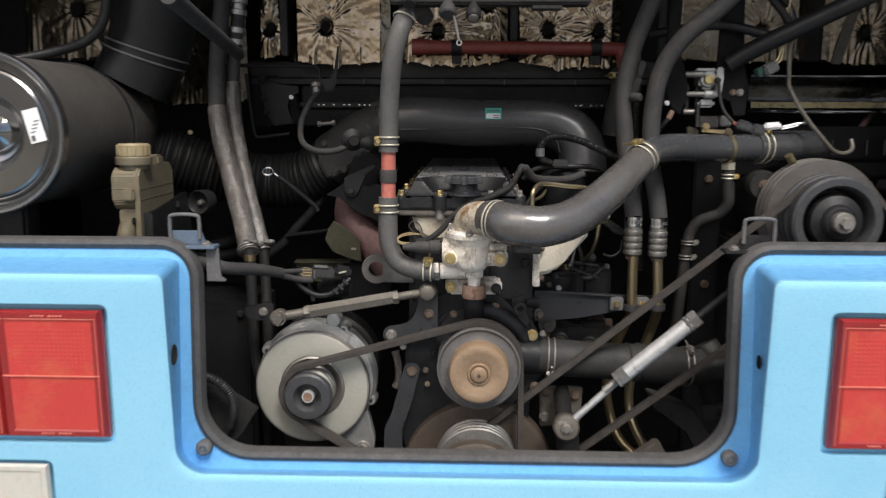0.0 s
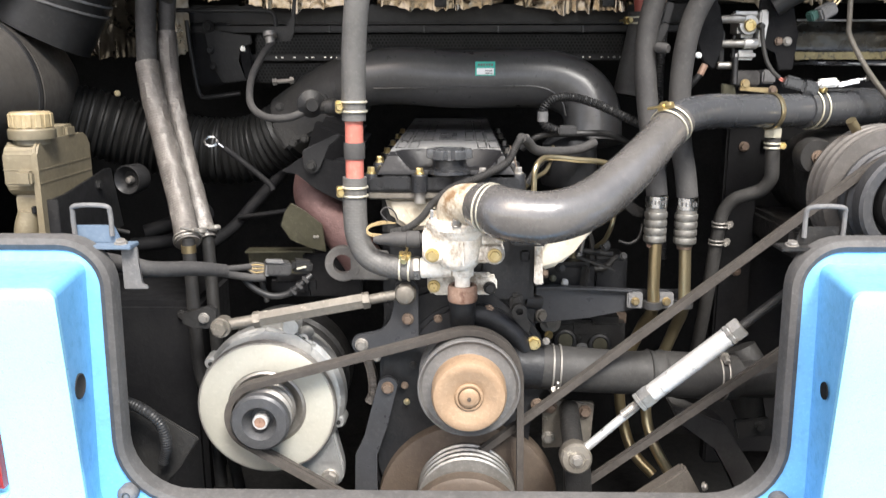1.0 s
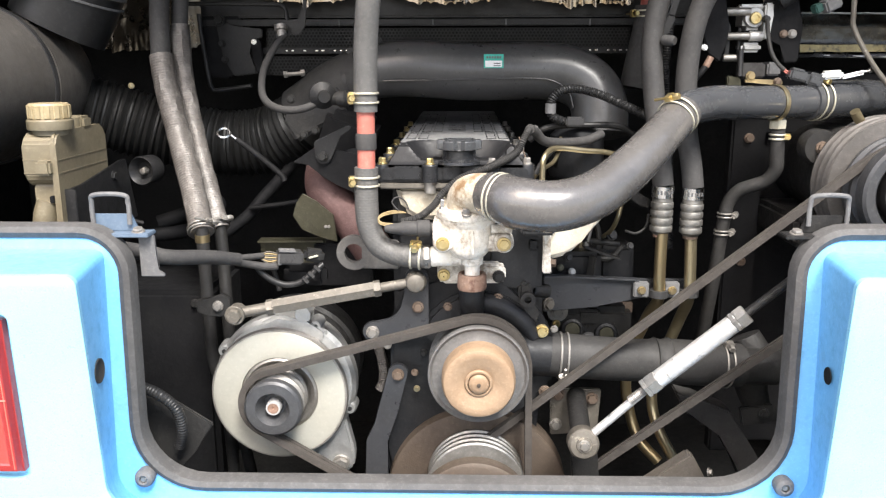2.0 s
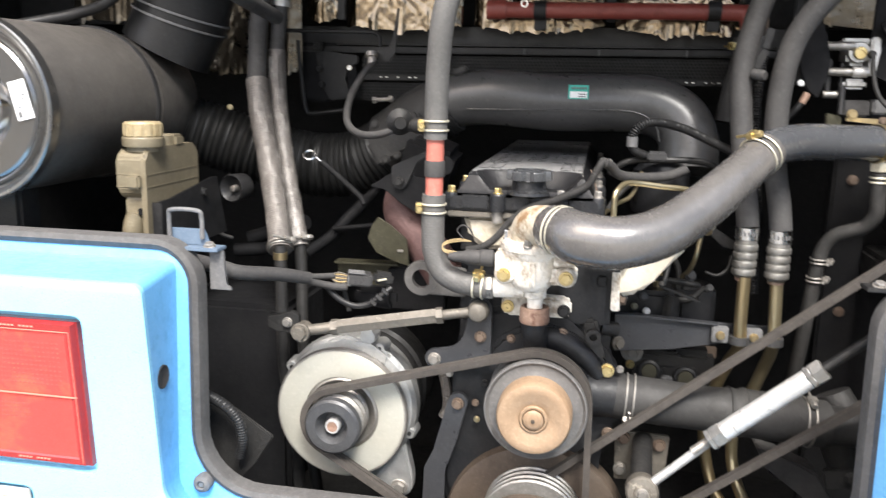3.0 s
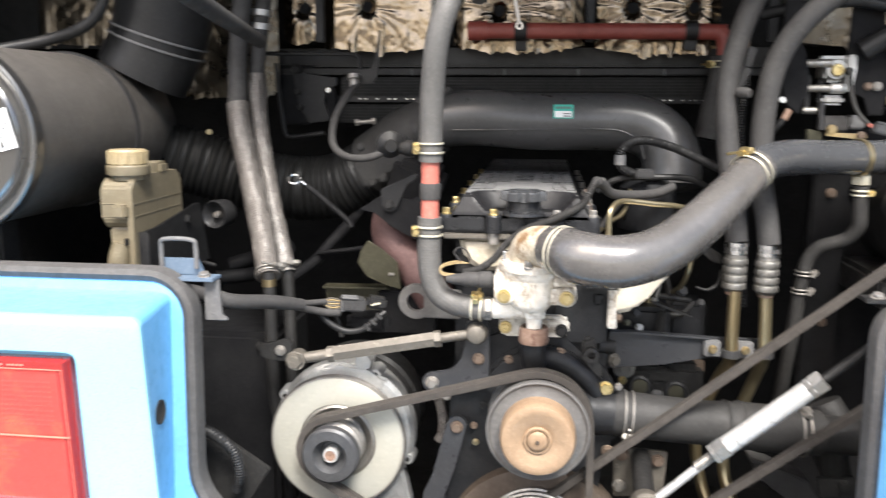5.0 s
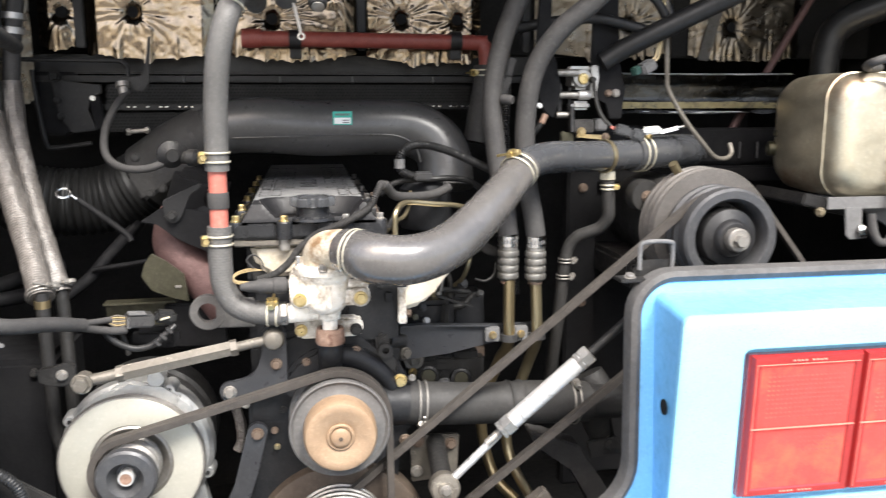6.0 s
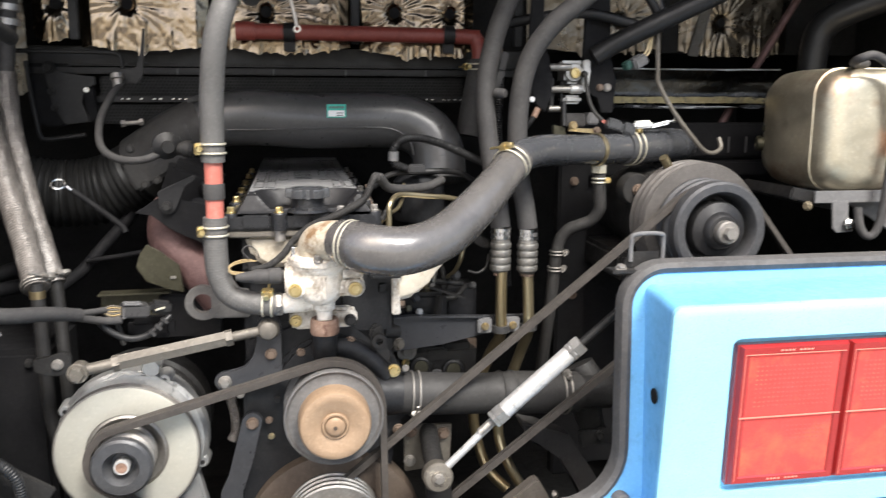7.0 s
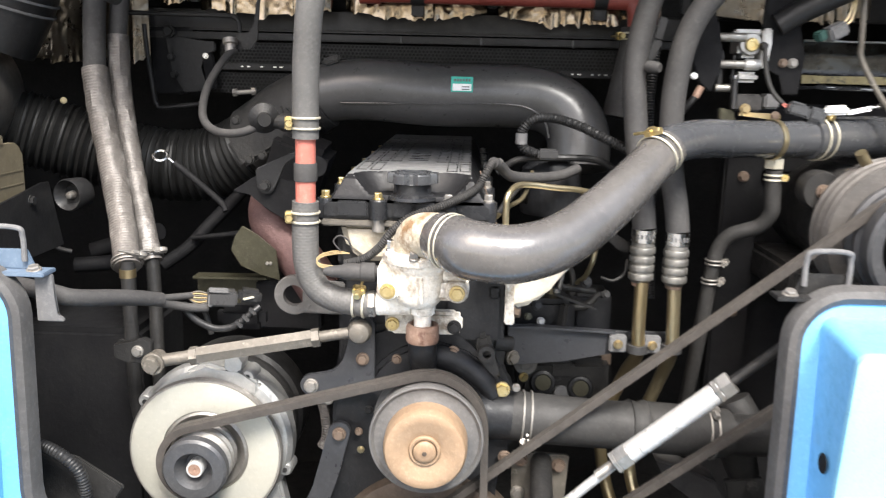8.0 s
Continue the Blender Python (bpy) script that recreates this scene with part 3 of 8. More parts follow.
part("plate", bm, SEAL, drop_plate)


# ---------------------------------------------------------------- tail lamps
def lens(parent, side, x0, x1, z0, z1, material, name, rows=True, prints=True):
    quad = lamp_quad(side, x0, x1, z0, z1)
    bm = bmesh.new()
    y = lambda z, d: face_y(z) - d  # noqa: E731
    outer = [bm.verts.new((x, y(z, -0.004), z)) for x, z in quad]
    inner = [bm.verts.new((x, y(z, 0.004), z)) for x, z in lamp_quad(side, x0, x1, z0, z1, -0.003)]
    ledge = [bm.verts.new((x, y(z, 0.004), z)) for x, z in lamp_quad(side, x0, x1, z0, z1, -0.011)]
    dish = [bm.verts.new((x, y(z, 0.0022), z)) for x, z in lamp_quad(side, x0, x1, z0, z1, -0.0135)]
    for a, b in ((outer, inner), (inner, ledge), (ledge, dish)):
        for i in range(4):
            bm.faces.new((a[i - 1], a[i], b[i], b[i - 1]))
    o = part(name, bm, RED_RIM if material == RED_LENS else material, parent, "", 20)
    bm = bmesh.new()
    bm.faces.new([bm.verts.new((x, y(z, 0.0022), z)) for x, z in lamp_quad(side, x0, x1, z0, z1, -0.0133)])
    part("lens_field", bm, material, o)
    if rows:
        bm = bmesh.new()
        for i in range(17):
            for j in range(24):
                xx, zz = x0 + 0.026 + (x1 - x0 - 0.052) * i / 16, z0 + 0.03 + (z1 - z0 - 0.06) * j / 23
                if abs(zz - (z0 + z1) / 2) < 0.010 or (zz < (z0 + z1) / 2 - 0.04) or (zz < (z0 + z1) / 2 and i < 8):
                    continue
                c = Vector((0.037 + side * (xx + (1.167 - zz) * 0.055), y(zz, 0.0022), zz))
                h = 0.0017
                base = [bm.verts.new(c + Vector((dx, -0.0001 - dz * -0.14, dz))) for dx, dz in ((-h, -h), (h, -h), (h, h), (-h, h))]
                tip = bm.verts.new(c + Vector((0, -0.0003, 0)))
                for k in range(4):
                    bm.faces.new((base[k - 1], base[k], tip))
        tagged(part("moulded_dots", bm, material, o), "", "", "", "stuff")
    if prints:
        for zz in (z1 - 0.0075, z0 + 0.0075):
            bm = bmesh.new()
            for i in range(9):
                if i != 4:
                    cx = 0.037 + side * ((x0 + x1) / 2 + (i - 4) * 0.0055 + (1.167 - zz) * 0.055)
                    box(bm, (cx, y(zz, 0.0042), zz), (0.0034, 0.0008, 0.0022), 0, (-8, 0, 0))
            part("moulded_print", bm, LAMP_PRINT, o, "pale unreadable moulded print")
        bm = bmesh.new()
        a, b = lamp_quad(side, x0 + 0.004, x1 - 0.004, (z0 + z1) / 2, (z0 + z1) / 2)[:2]
        bar(bm, (a[0], y(a[1], 0.0045), a[1]), (b[0], y(b[1], 0.0045), b[1]), 0.0012, 0.0018, 0)
        part("centre_rib", bm, LAMP_PRINT, o)
        bm = bmesh.new()
        q = lamp_quad(side, x0 + 0.006, x1 - 0.006, z0 + 0.006, z1 - 0.0125)
        for (xa, za), (xb, zb) in ((q[0], q[1]), (q[0], q[3])):
            bar(bm, (xa, y(za, 0.0042), za), (xb, y(zb, 0.0042), zb), 0.0009, 0.0009, 0)
        part("moulded_border", bm, LAMP_PRINT, o)
    return o


for s in (-1, 1):
    lamp = thing("tail_lamp", (0.037 + s * 0.8, 1.16, 1.05), "red and amber rectangular tail lamp set in the blue panel", "tail lamp", "tail lamps")
    bm = bmesh.new()
    q = lamp_quad(s, 0.547, 1.04, 0.951, 1.164)
    a = [bm.verts.new((x, face_y(z) + 0.004, z)) for x, z in q]
    b = [bm.verts.new((x, face_y(z) + 0.015, z)) for x, z in q]
    bm.faces.new(a), bm.faces.new(b)
    for i in range(4):
        bm.faces.new((a[i - 1], a[i], b[i], b[i - 1]))
    part("housing", bm, RED_RIM, lamp)
    lens(lamp, s, 0.549, 0.708, 0.952, 1.1635, RED_LENS, "red_lens")
    lens(lamp, s, 0.710, 0.872, 0.952, 1.1635, RED_LENS, "red_lens")
    lens(lamp, s, 0.875, 1.034, 0.952, 1.1635, AMBER_LENS, "amber_lens")
    low = thing("reversing_lamp", (0.037 + s * 0.8, 1.18, 0.84), "low clear and red rectangular lamp below the tail lamp", "tail lamp", "reversing lamps")
    lens(low, s, 0.650, 0.84, 0.794, 0.902, CLEAR_LENS, "clear_lens", False, False)
    lens(low, s, 0.843, 1.03, 0.794, 0.902, RED_LENS, "red_lens", False, False)


# ---------------------------------------------------------------- pulleys and belts
fan = thing("water_pump_pulley", (0.062, 1.40, 1.02), "worn tan-faced water pump pulley with a dusty grey rim", "pulley")
bm = bmesh.new()
lathe(bm, [(0, 1.40), (0.046, 1.40), (0.0465, 1.352), (0.050, 1.3535), (0.060, 1.3575), (0.0675, 1.3565), (0.0715, 1.3525), (0.0735, 1.3530), (0.0745, 1.356), (0.0742, 1.362), (0.070, 1.368),
           (0.068, 1.376), (0.068, 1.404), (0.0745, 1.410), (0.0745, 1.418), (0.066, 1.424), (0.066, 1.44), (0, 1.44)], (0.062, 0, 1.0148), seg=64)
part("rim", bm, GREY_PULLEY, fan, "dusty grey grooved rim")
bm = bmesh.new()
lathe(bm, [(0, 1.3265), (0.012, 1.3265), (0.0135, 1.3275), (0.019, 1.3275), (0.0225, 1.3255), (0.030, 1.3240), (0.038, 1.3215), (0.0455, 1.3205), (0.0500, 1.3222), (0.0525, 1.327), (0.0535, 1.336), (0.0535, 1.3555), (0, 1.3555)],
      (0.062, 0, 1.0140), seg=56)
disc = part("hub_disc", bm, TAN, fan, "tan rust-coated hub cover")
bm = bmesh.new()
lathe(bm, [(0.0155, 1.3262), (0.0160, 1.3225), (0.0185, 1.3222), (0.0200, 1.3240), (0.0200, 1.3268), (0.0155, 1.3268), (0.0155, 1.3262)], (0.062, 0, 1.014), seg=40)
part("hub_ring", bm, TAN, disc)
bm = bmesh.new()
lathe(bm, [(0, 1.3170), (0.008, 1.3172), (0.0125, 1.3185), (0.0145, 1.3205), (0.0145, 1.327), (0, 1.327)], (0.062, 0, 1.014), seg=24)
part("hub_plug", bm, TAN, disc)
bm = bmesh.new()
lathe(bm, [(0, 1.3150), (0.0028, 1.3155), (0.003, 1.3175), (0, 1.3175)], (0.062, 0, 1.014), seg=16)
part("centre_pin", bm, BROWN_DISC, disc)

alt = thing("alternator", (-0.245, 1.46, 0.86), "cast aluminium alternator with a cream front disc and black pulley", "alternator")
AX, AZ = -0.245, 0.957
bm = bmesh.new()
lathe(bm, [(0.060, 1.414), (0.0995, 1.410), (0.1025, 1.411), (0.1025, 1.423), (0.060, 1.423), (0.060, 1.414)], (AX, 0, AZ), seg=64)
part("front_disc", bm, CREAM, alt, "cream matt front disc")
bm = bmesh.new()
lathe(bm, [(0.1025, 1.412), (0.1050, 1.412), (0.1068, 1.416), (0.1068, 1.421), (0.1045, 1.425), (0.1025, 1.425), (0.1025, 1.412)], (AX, 0, AZ), seg=64)
part("disc_rim", bm, STEEL, alt)
bm = bmesh.new()
lathe(bm, [(0.0, 1.428), (0.036, 1.428), (0.045, 1.424), (0.050, 1.417), (0.055, 1.4135), (0.0595, 1.4165), (0.0597, 1.428), (0.0, 1.430)], (AX, 0, AZ), seg=56)
part("inner_ring", bm, STEEL, alt)
bm = bmesh.new()
lathe(bm, [(0, 1.384), (0.0165, 1.384), (0.0235, 1.366), (0.026, 1.362), (0.040, 1.3625), (0.0435, 1.366), (0.044, 1.377), (0.036, 1.384),
           (0.036, 1.39), (0, 1.39)], (AX, 0, AZ - 0.003), seg=44)
pul = part("pulley", bm, DARK_PULLEY, alt, "black pulley front")
bm = bmesh.new()
lathe(bm, [(0.03, 1.384), (0.043, 1.391), (0.0435, 1.394), (0.0385, 1.399), (0.0435, 1.404), (0.0435, 1.407), (0.0385, 1.412), (0.0435, 1.417), (0.03, 1.42), (0.03, 1.384)], (AX, 0, AZ - 0.002), seg=44)
part("groove_ring", bm, STEEL, pul, "bright grooved pulley rim")
bm = bmesh.new()
lathe(bm, [(0.0085, 1.366), (0.0105, 1.366), (0.0115, 1.368), (0.0115, 1.386), (0.0085, 1.386), (0.0085, 1.366)], (AX, 0, AZ - 0.003), seg=28)
nut = part("shaft_nut", bm, SILVER, pul, "bright shaft nut")
bm = bmesh.new()
lathe(bm, [(0, 1.3685), (0.0012, 1.368), (0.002, 1.367), (0.0083, 1.3665), (0.0083, 1.38), (0, 1.38)], (AX, 0, AZ - 0.003), seg=20)
part("shaft_end", bm, RUSTY, nut, "red-brown shaft end")
bm = bmesh.new()
lathe(bm, [(0, 1.426), (0.085, 1.426), (0.105, 1.428), (0.111, 1.435), (0.112, 1.455), (0.104, 1.462), (0.099, 1.50), (0.0, 1.50)], (AX + 0.006, 0, AZ + 0.010), seg=48)
front = part("front_housing", bm, ALU, alt, "cast aluminium front housing")
for a, big in ((62, 1), (150, 1), (338, 1)):
    bm = bmesh.new()
    x, z = AX + 0.006 + 0.108 * math.cos(radians(a)), AZ + 0.010 + 0.108 * math.sin(radians(a))
    lathe(bm, [(0, 1.430), (0.008, 1.430), (0.0105, 1.434), (0.0115, 1.46), (0, 1.46)], (x, 0, z), seg=18)
    lug = part("lug", bm, ALU, front)
    if big:
        bm = bmesh.new()
        lathe(bm, [(0, 1.4285), (0.0035, 1.4285), (0.0035, 1.436), (0, 1.436)], (x, 0, z), seg=12)
        part("screw", bm, BLACK, lug)
bm = bmesh.new()
lathe(bm, [(0, 1.50), (0.104, 1.50), (0.106, 1.51), (0.101, 1.514), (0.101, 1.53), (0.107, 1.535), (0.107, 1.585), (0.095, 1.60), (0.03, 1.605), (0, 1.605)], (AX + 0.004, 0, AZ + 0.006), seg=44)
part("rear_housing", bm, BLACK_DUST, alt)
bm = bmesh.new()
prism(bm, [(-0.205, 0.90), (-0.150, 0.925), (-0.133, 0.85), (-0.135, 0.825), (-0.155, 0.81), (-0.178, 0.818), (-0.225, 0.87)], 1.432, 1.46, 0.004)
part("foot", bm, ALU, alt)
bolt(alt, (-0.155, 1.431, 0.832), 0.011, material=STEEL)
bm = bmesh.new()
prism(bm, [(-0.275, 1.068), (-0.245, 1.082), (-0.225, 1.078), (-0.200, 1.066), (-0.170, 1.058), (-0.172, 1.036), (-0.225, 1.05), (-0.27, 1.05)], 1.424, 1.455, 0.005)
part("top_lug", bm, ALU, alt)
bm = bmesh.new()
lathe(bm, [(0, 0), (0.0125, 0), (0.0135, 0.003), (0.0135, 0.03), (0, 0.03)], (-0.206, 1.425, 1.082), (0, 1, 0), 8, 0.2)
part("bolt_boss", bm, ALU, alt)
bolt(alt, (-0.192, 1.419, 1.043), 0.005, material=STEEL)

crank = thing("crank_pulley", (0.063, 1.44, 0.65), "large brown crankshaft pulley with bright belt grooves", "pulley")
bm = bmesh.new()
lathe(bm, [(0, 1.425), (0.133, 1.425), (0.142, 1.428), (0.144, 1.434), (0.144, 1.47), (0, 1.47)], (0.063, 0, 0.781), seg=72)
part("damper_disc", bm, BROWN_DISC, crank, "broad brown outer disc")
bm = bmesh.new()
prof = [(0.03, 1.425)]
for i in range(4):
    y = 1.365 + 0.014 * (3 - i)
    prof += [(0.0755, y + 0.013), (0.0755, y + 0.010), (0.068, y + 0.006), (0.0755, y + 0.002)]
lathe(bm, prof + [(0.03, 1.362), (0.03, 1.425)], (0.060, 0, 0.822), seg=56)
part("groove_ring", bm, FERRULE, crank, "bright worn belt grooves")
bm = bmesh.new()
lathe(bm, [(0, 1.33), (0.05, 1.33), (0.052, 1.334), (0.082, 1.337), (0.088, 1.341), (0.088, 1.362), (0, 1.362)], (0.058, 0, 0.793), seg=56)
part("nose_disc", bm, BROWN_DISC, crank)

for name, circles, y, w, t, label in (
        ("alternator_belt", ((AX, AZ - 0.002, 0.046), (0.062, 1.0148, 0.0705), (0.063, 0.80, 0.073)), 1.389, 0.022, 0.0100, "worn grey rubber belt round alternator and pump pulleys"),
        ("compressor_belt", ((0.060, 0.784, 0.063), (0.672, 1.267, 0.073)), 1.410, 0.0135, 0.0105, "long worn rubber belt to the compressor pulley"),):
    o = thing(name, (circles[0][0], y, circles[0][1]), label, "drive belt")
    for off in (-0.26, 0.26):
        part("belt_strand", hull_belt(bmesh.new(), circles, y + off * w, w * 0.46, t), BELT, o)

comp = thing("compressor", (0.68, 1.55, 1.15), "air conditioning compressor with a multi-groove black pulley", "compressor")
CX, CZ = 0.674, 1.278
bm = bmesh.new()
lathe(bm, [(0.040, 1.430), (0.0525, 1.428), (0.0555, 1.392), (0.0585, 1.376), (0.062, 1.372), (0.0735, 1.372), (0.0775, 1.376), (0.0775, 1.397), (0.070, 1.405), (0.0775, 1.413), (0.0775, 1.420), (0.070, 1.428), (0.0775, 1.436), (0.0775, 1.442), (0.040, 1.442), (0.040, 1.430)],
      (CX, 0, CZ), seg=60)
part("pulley", bm, DARK_PULLEY, comp, "black clutch pulley")
bm = bmesh.new()
lathe(bm, [(0, 1.362), (0.024, 1.362), (0.028, 1.366), (0.030, 1.374), (0.044, 1.380), (0.046, 1.388), (0.046, 1.405), (0, 1.405)], (CX, 0, CZ), seg=44)
hub = part("clutch_hub", bm, BLACK, comp)
bm = bmesh.new()
lathe(bm, [(0, 1.347), (0.0165, 1.347), (0.0185, 1.350), (0.0185, 1.364), (0, 1.364)], (CX, 0, CZ), seg=32)
lathe(bm, [(0, 1.337), (0.009, 1.337), (0.0105, 1.340), (0.0105, 1.349), (0, 1.349)], (CX, 0, CZ), seg=6)
part("centre_bolt", bm, STEEL, hub, "bright worn hexagon centre bolt")
bm = bmesh.new()
prof = [(0.03, 1.442)]
for i in range(3):
    y = 1.452 + 0.02 * i
    prof += [(0.100, y), (0.102, y + 0.003), (0.093, y + 0.009), (0.102, y + 0.015)]
lathe(bm, prof + [(0.100, 1.515), (0.03, 1.515), (0.03, 1.442)], (CX + 0.006, 0, CZ), seg=60)
part("rear_pulley", bm, COMP_PULLEY, comp, "dusty grey multi-groove pulley")
bm = bmesh.new()
lathe(bm, [(0, 1.515), (0.07, 1.515), (0.075, 1.53), (0.075, 1.75), (0, 1.75)], (CX + 0.006, 0, CZ), seg=40)
box(bm, (CX, 1.64, CZ - 0.09), (0.2, 0.2, 0.05), 0.008)
part("body", bm, BLACK_DUST, comp)
bm = bmesh.new()
lathe(bm, [(0, 1.53), (0.026, 1.53), (0.028, 1.534), (0.028, 1.56), (0, 1.56)], (0.600, 0, 1.327), seg=28)
part("side_boss", bm, BLACK_DUST, comp)
bolt(comp, (0.600, 1.529, 1.327), 0.008, material=RUST_BOLT)
bm = bmesh.new()
tube(bm, [(0.632, 1.53, 1.352), (0.642, 1.50, 1.362), (0.626, 1.49, 1.386)], 0.0075, 12)
part("pipe_stub", bm, GOLD_PIPE, comp)
side_belt = thing("side_belt", (0.8, 1.47, 1.1), "thin worn belt running down from the compressor", "drive belt")
bm = bmesh.new()
bar(bm, (0.757, 1.462, 1.340), (0.98, 1.462, 1.06), 0.014, 0.009, 0.001)
part("belt", bm, BELT, side_belt)


# ---------------------------------------------------------------- the engine
engine = thing("engine", (0.05, 1.7, 0.5), "black dusty diesel engine block with a ribbed valve cover", "engine")
bm = bmesh.new()
box(bm, (0.03, 1.82, 1.02), (0.2, 0.70, 0.46), 0.012)
box(bm, (0.035, 1.49, 1.11), (0.155, 0.06, 0.26), 0.015)
part("block", bm, CAST_BLACK, engine)
bm = bmesh.new()
prism(bm, [(-0.075, 1.05), (-0.06, 1.12), (0.0, 1.14), (0.10, 1.14), (0.135, 1.11), (0.172, 1.063), (0.182, 1.03), (0.182, 0.96), (0.15, 0.93), (0.16, 0.80), (0.10, 0.72), (-0.06, 0.72), (-0.09, 0.85), (-0.075, 0.95)], 1.448, 1.50, 0.010)
part("timing_cover", bm, CAST_BLACK, engine, "black cast timing cover")
bm = bmesh.new()
prism(bm, arc(0.064, 1.02, 0.098, 165, 12, 14) + [(0.176, 1.044), (0.176, 0.978), (0.12, 0.965), (0.064, 0.97)], 1.436, 1.462, 0.009)
lathe(bm, [(0, 0.0), (0.037, 0.0), (0.039, 0.006), (0.036, 0.014), (0.034, 0.05), (0, 0.05)], (0.128, 1.452, 1.012), (1, 0, 0), 28)
part("pump_housing", bm, CAST_BLACK, engine, "black cast water pump housing")
bm = bmesh.new()
prism(bm, [(0.124, 1.128), (0.140, 1.133), (0.146, 1.118), (0.150, 1.098), (0.156, 1.080), (0.160, 1.066), (0.146, 1.068), (0.130, 1.085), (0.124, 1.105)], 1.440, 1.47, 0.005)
lathe(bm, [(0.0055, -0.002), (0.0115, -0.002), (0.0115, 0.01), (0.0055, 0.01), (0.0055, -0.002)], (0.138, 1.438, 1.107), (0, -1, 0), 20)
lug = part("mount_lug", bm, BLACK_DUST, engine, "grey cast lug with a hole")
bm = bmesh.new()
tube(bm, [(0.146, 1.462, 1.114), (0.172, 1.475, 1.108)], 0.011, 18)
part("lug_boss", bm, BLACK_DUST, lug)
for i, ch in enumerate("LH"):
    cu = bpy.data.curves.new("mark", "FONT")
    cu.body, cu.size, cu.extrude = ch, 0.008, 0.0006
    bm = bmesh.new()
    bm.from_mesh(bpy.data.meshes.new_from_object(bpy.data.objects.new("mark", cu)))
    bmesh.ops.transform(bm, matrix=Matrix.Translation((0.128 + 0.0075 * i, 1.4355, 1.050)) @ Matrix.Rotation(math.pi / 2, 4, "X"), verts=bm.verts)
    part("cast_letter", bm, CAST_BLACK, engine)
for x, z, r, m in ((0.161, 1.055, 0.0085, ZINC), (0.092, 1.106, 0.0070, RUST_BOLT), (0.016, 1.093, 0.0055, RUST_BOLT), (-0.022, 1.018, 0.0045, BLACK_DUST),
                   (-0.036, 0.985, 0.0045, RUST_BOLT), (-0.033, 0.958, 0.004, GOLD_PIPE), (0.168, 0.955, 0.0075, RUST_BOLT), (-0.078, 1.03, 0.005, STEEL), (0.180, 1.058, 0.0045, STEEL)):
    bolt(engine, (x, 1.437, z), r, material=m)
bm = bmesh.new()
box(bm, (0.118, 1.470, 1.180), (0.086, 0.04, 0.135), 0.008)
casing = part("front_casing", bm, CAST_BLACK, engine, "black cast casing beside the thermostat")
bm = bmesh.new()
prism(bm, [(0.1605, 1.2085), (0.1725, 1.2085), (0.1725, 1.166), (0.1745, 1.144), (0.1605, 1.144)], 1.446, 1.492, 0.002)
strip = part("joint_strip", bm, ALU_DIRTY, engine, "pale bare aluminium joint face")
for z in (1.2145, 1.157):
    bolt(strip, (0.1745, 1.462, z), 0.0062, (1, -0.25, 0), RUST_BOLT, 1.1)
bm = bmesh.new()
box(bm, (0.146, 1.4490, 1.188), (0.014, 0.004, 0.017), 0.002)
part("cast_pad", bm, CAST_BLACK, casing)
bm = bmesh.new()
prism(bm, [(0.096, 1.262), (0.150, 1.262), (0.150, 1.238), (0.118, 1.232), (0.100, 1.238)], 1.452, 1.48, 0.003)
part("cast_flange", bm, BLACK_DUST, casing)
# cylinder head and cream front cover
bm = bmesh.new()
box(bm, (0.025, 1.81, 1.255), (0.185, 0.72, 0.08), 0.008)
part("cylinder_head", bm, BLACK_DUST, engine)
bm = bmesh.new()
prism(bm, [(-0.064, 1.280), (0.020, 1.280), (0.020, 1.235), (0.0, 1.228), (-0.03, 1.228), (-0.052, 1.243)], 1.438, 1.47, 0.008)
part("front_boss", bm, CREAM_CAST_SHADED, engine, "cream-painted front boss of the cylinder head")
# valve cover
bm = bmesh.new()
prism(bm, [(-0.086, 1.286), (-0.086, 1.306), (-0.078, 1.312), (0.130, 1.312), (0.138, 1.306), (0.138, 1.286)], 1.432, 2.17, 0.004)
vc = part("valve_cover", bm, GLOSS_BLACK, engine, "grey-black valve cover with raised ribs")


def crown_height(x, y):
    """Height of the cast cover over its flange: a flat deck with sloping flanks and a filler pocket."""
    deck = 1.3435
    front = 1.313 + max(0.0, min(1.0, (y - 1.436) / 0.009)) * 0.024 + max(0.0, min(1.0, (y - 1.444) / 0.014)) * 0.0065
    z = min(deck, front)
    left = 1.313 + (x + 0.072) * 1.75
    right = 1.313 + (0.127 - x) * 1.75
    z = min(z, max(1.314, left), max(1.314, right))
    # pocket round the filler, open to the front
    d = (((x - 0.033) / 0.080) ** 4 + ((y - 1.436) / 0.056) ** 4) ** 0.25
    if d < 1.0:
        z = min(z, 1.3185 + max(0.0, (d - 0.70) / 0.30) * 0.025)
    # shallow notches between the front buttresses
    for n0, n1 in ((-0.032, -0.022), (0.094, 0.103)):
        if n0 < x < n1 and y < 1.462:
            z = min(z, 1.3225 + (y - 1.436) * 0.45)
    return z


bm = bmesh.new()
ys = [1.436 + 0.0019 * j for j in range(48)] + [1.54 + 0.0153 * j for j in range(41)]
grid = [[bm.verts.new((-0.072 + 0.199 * i / 100, y, crown_height(-0.072 + 0.199 * i / 100, y))) for i in range(101)] for y in ys]
for r0, r1 in zip(grid, grid[1:]):
    for i in range(100):
        bm.faces.new((r0[i], r0[i + 1], r1[i + 1], r1[i]))
edge = grid[0] + [r[-1] for r in grid[1:]] + grid[-1][-2::-1] + [r[0] for r in grid[-2:0:-1]]
foot = [bm.verts.new((v.co.x, v.co.y, 1.306)) for v in edge]
for i in range(len(edge)):
    j = (i + 1) % len(edge)
    bm.faces.new((edge[j], edge[i], foot[i], foot[j]))
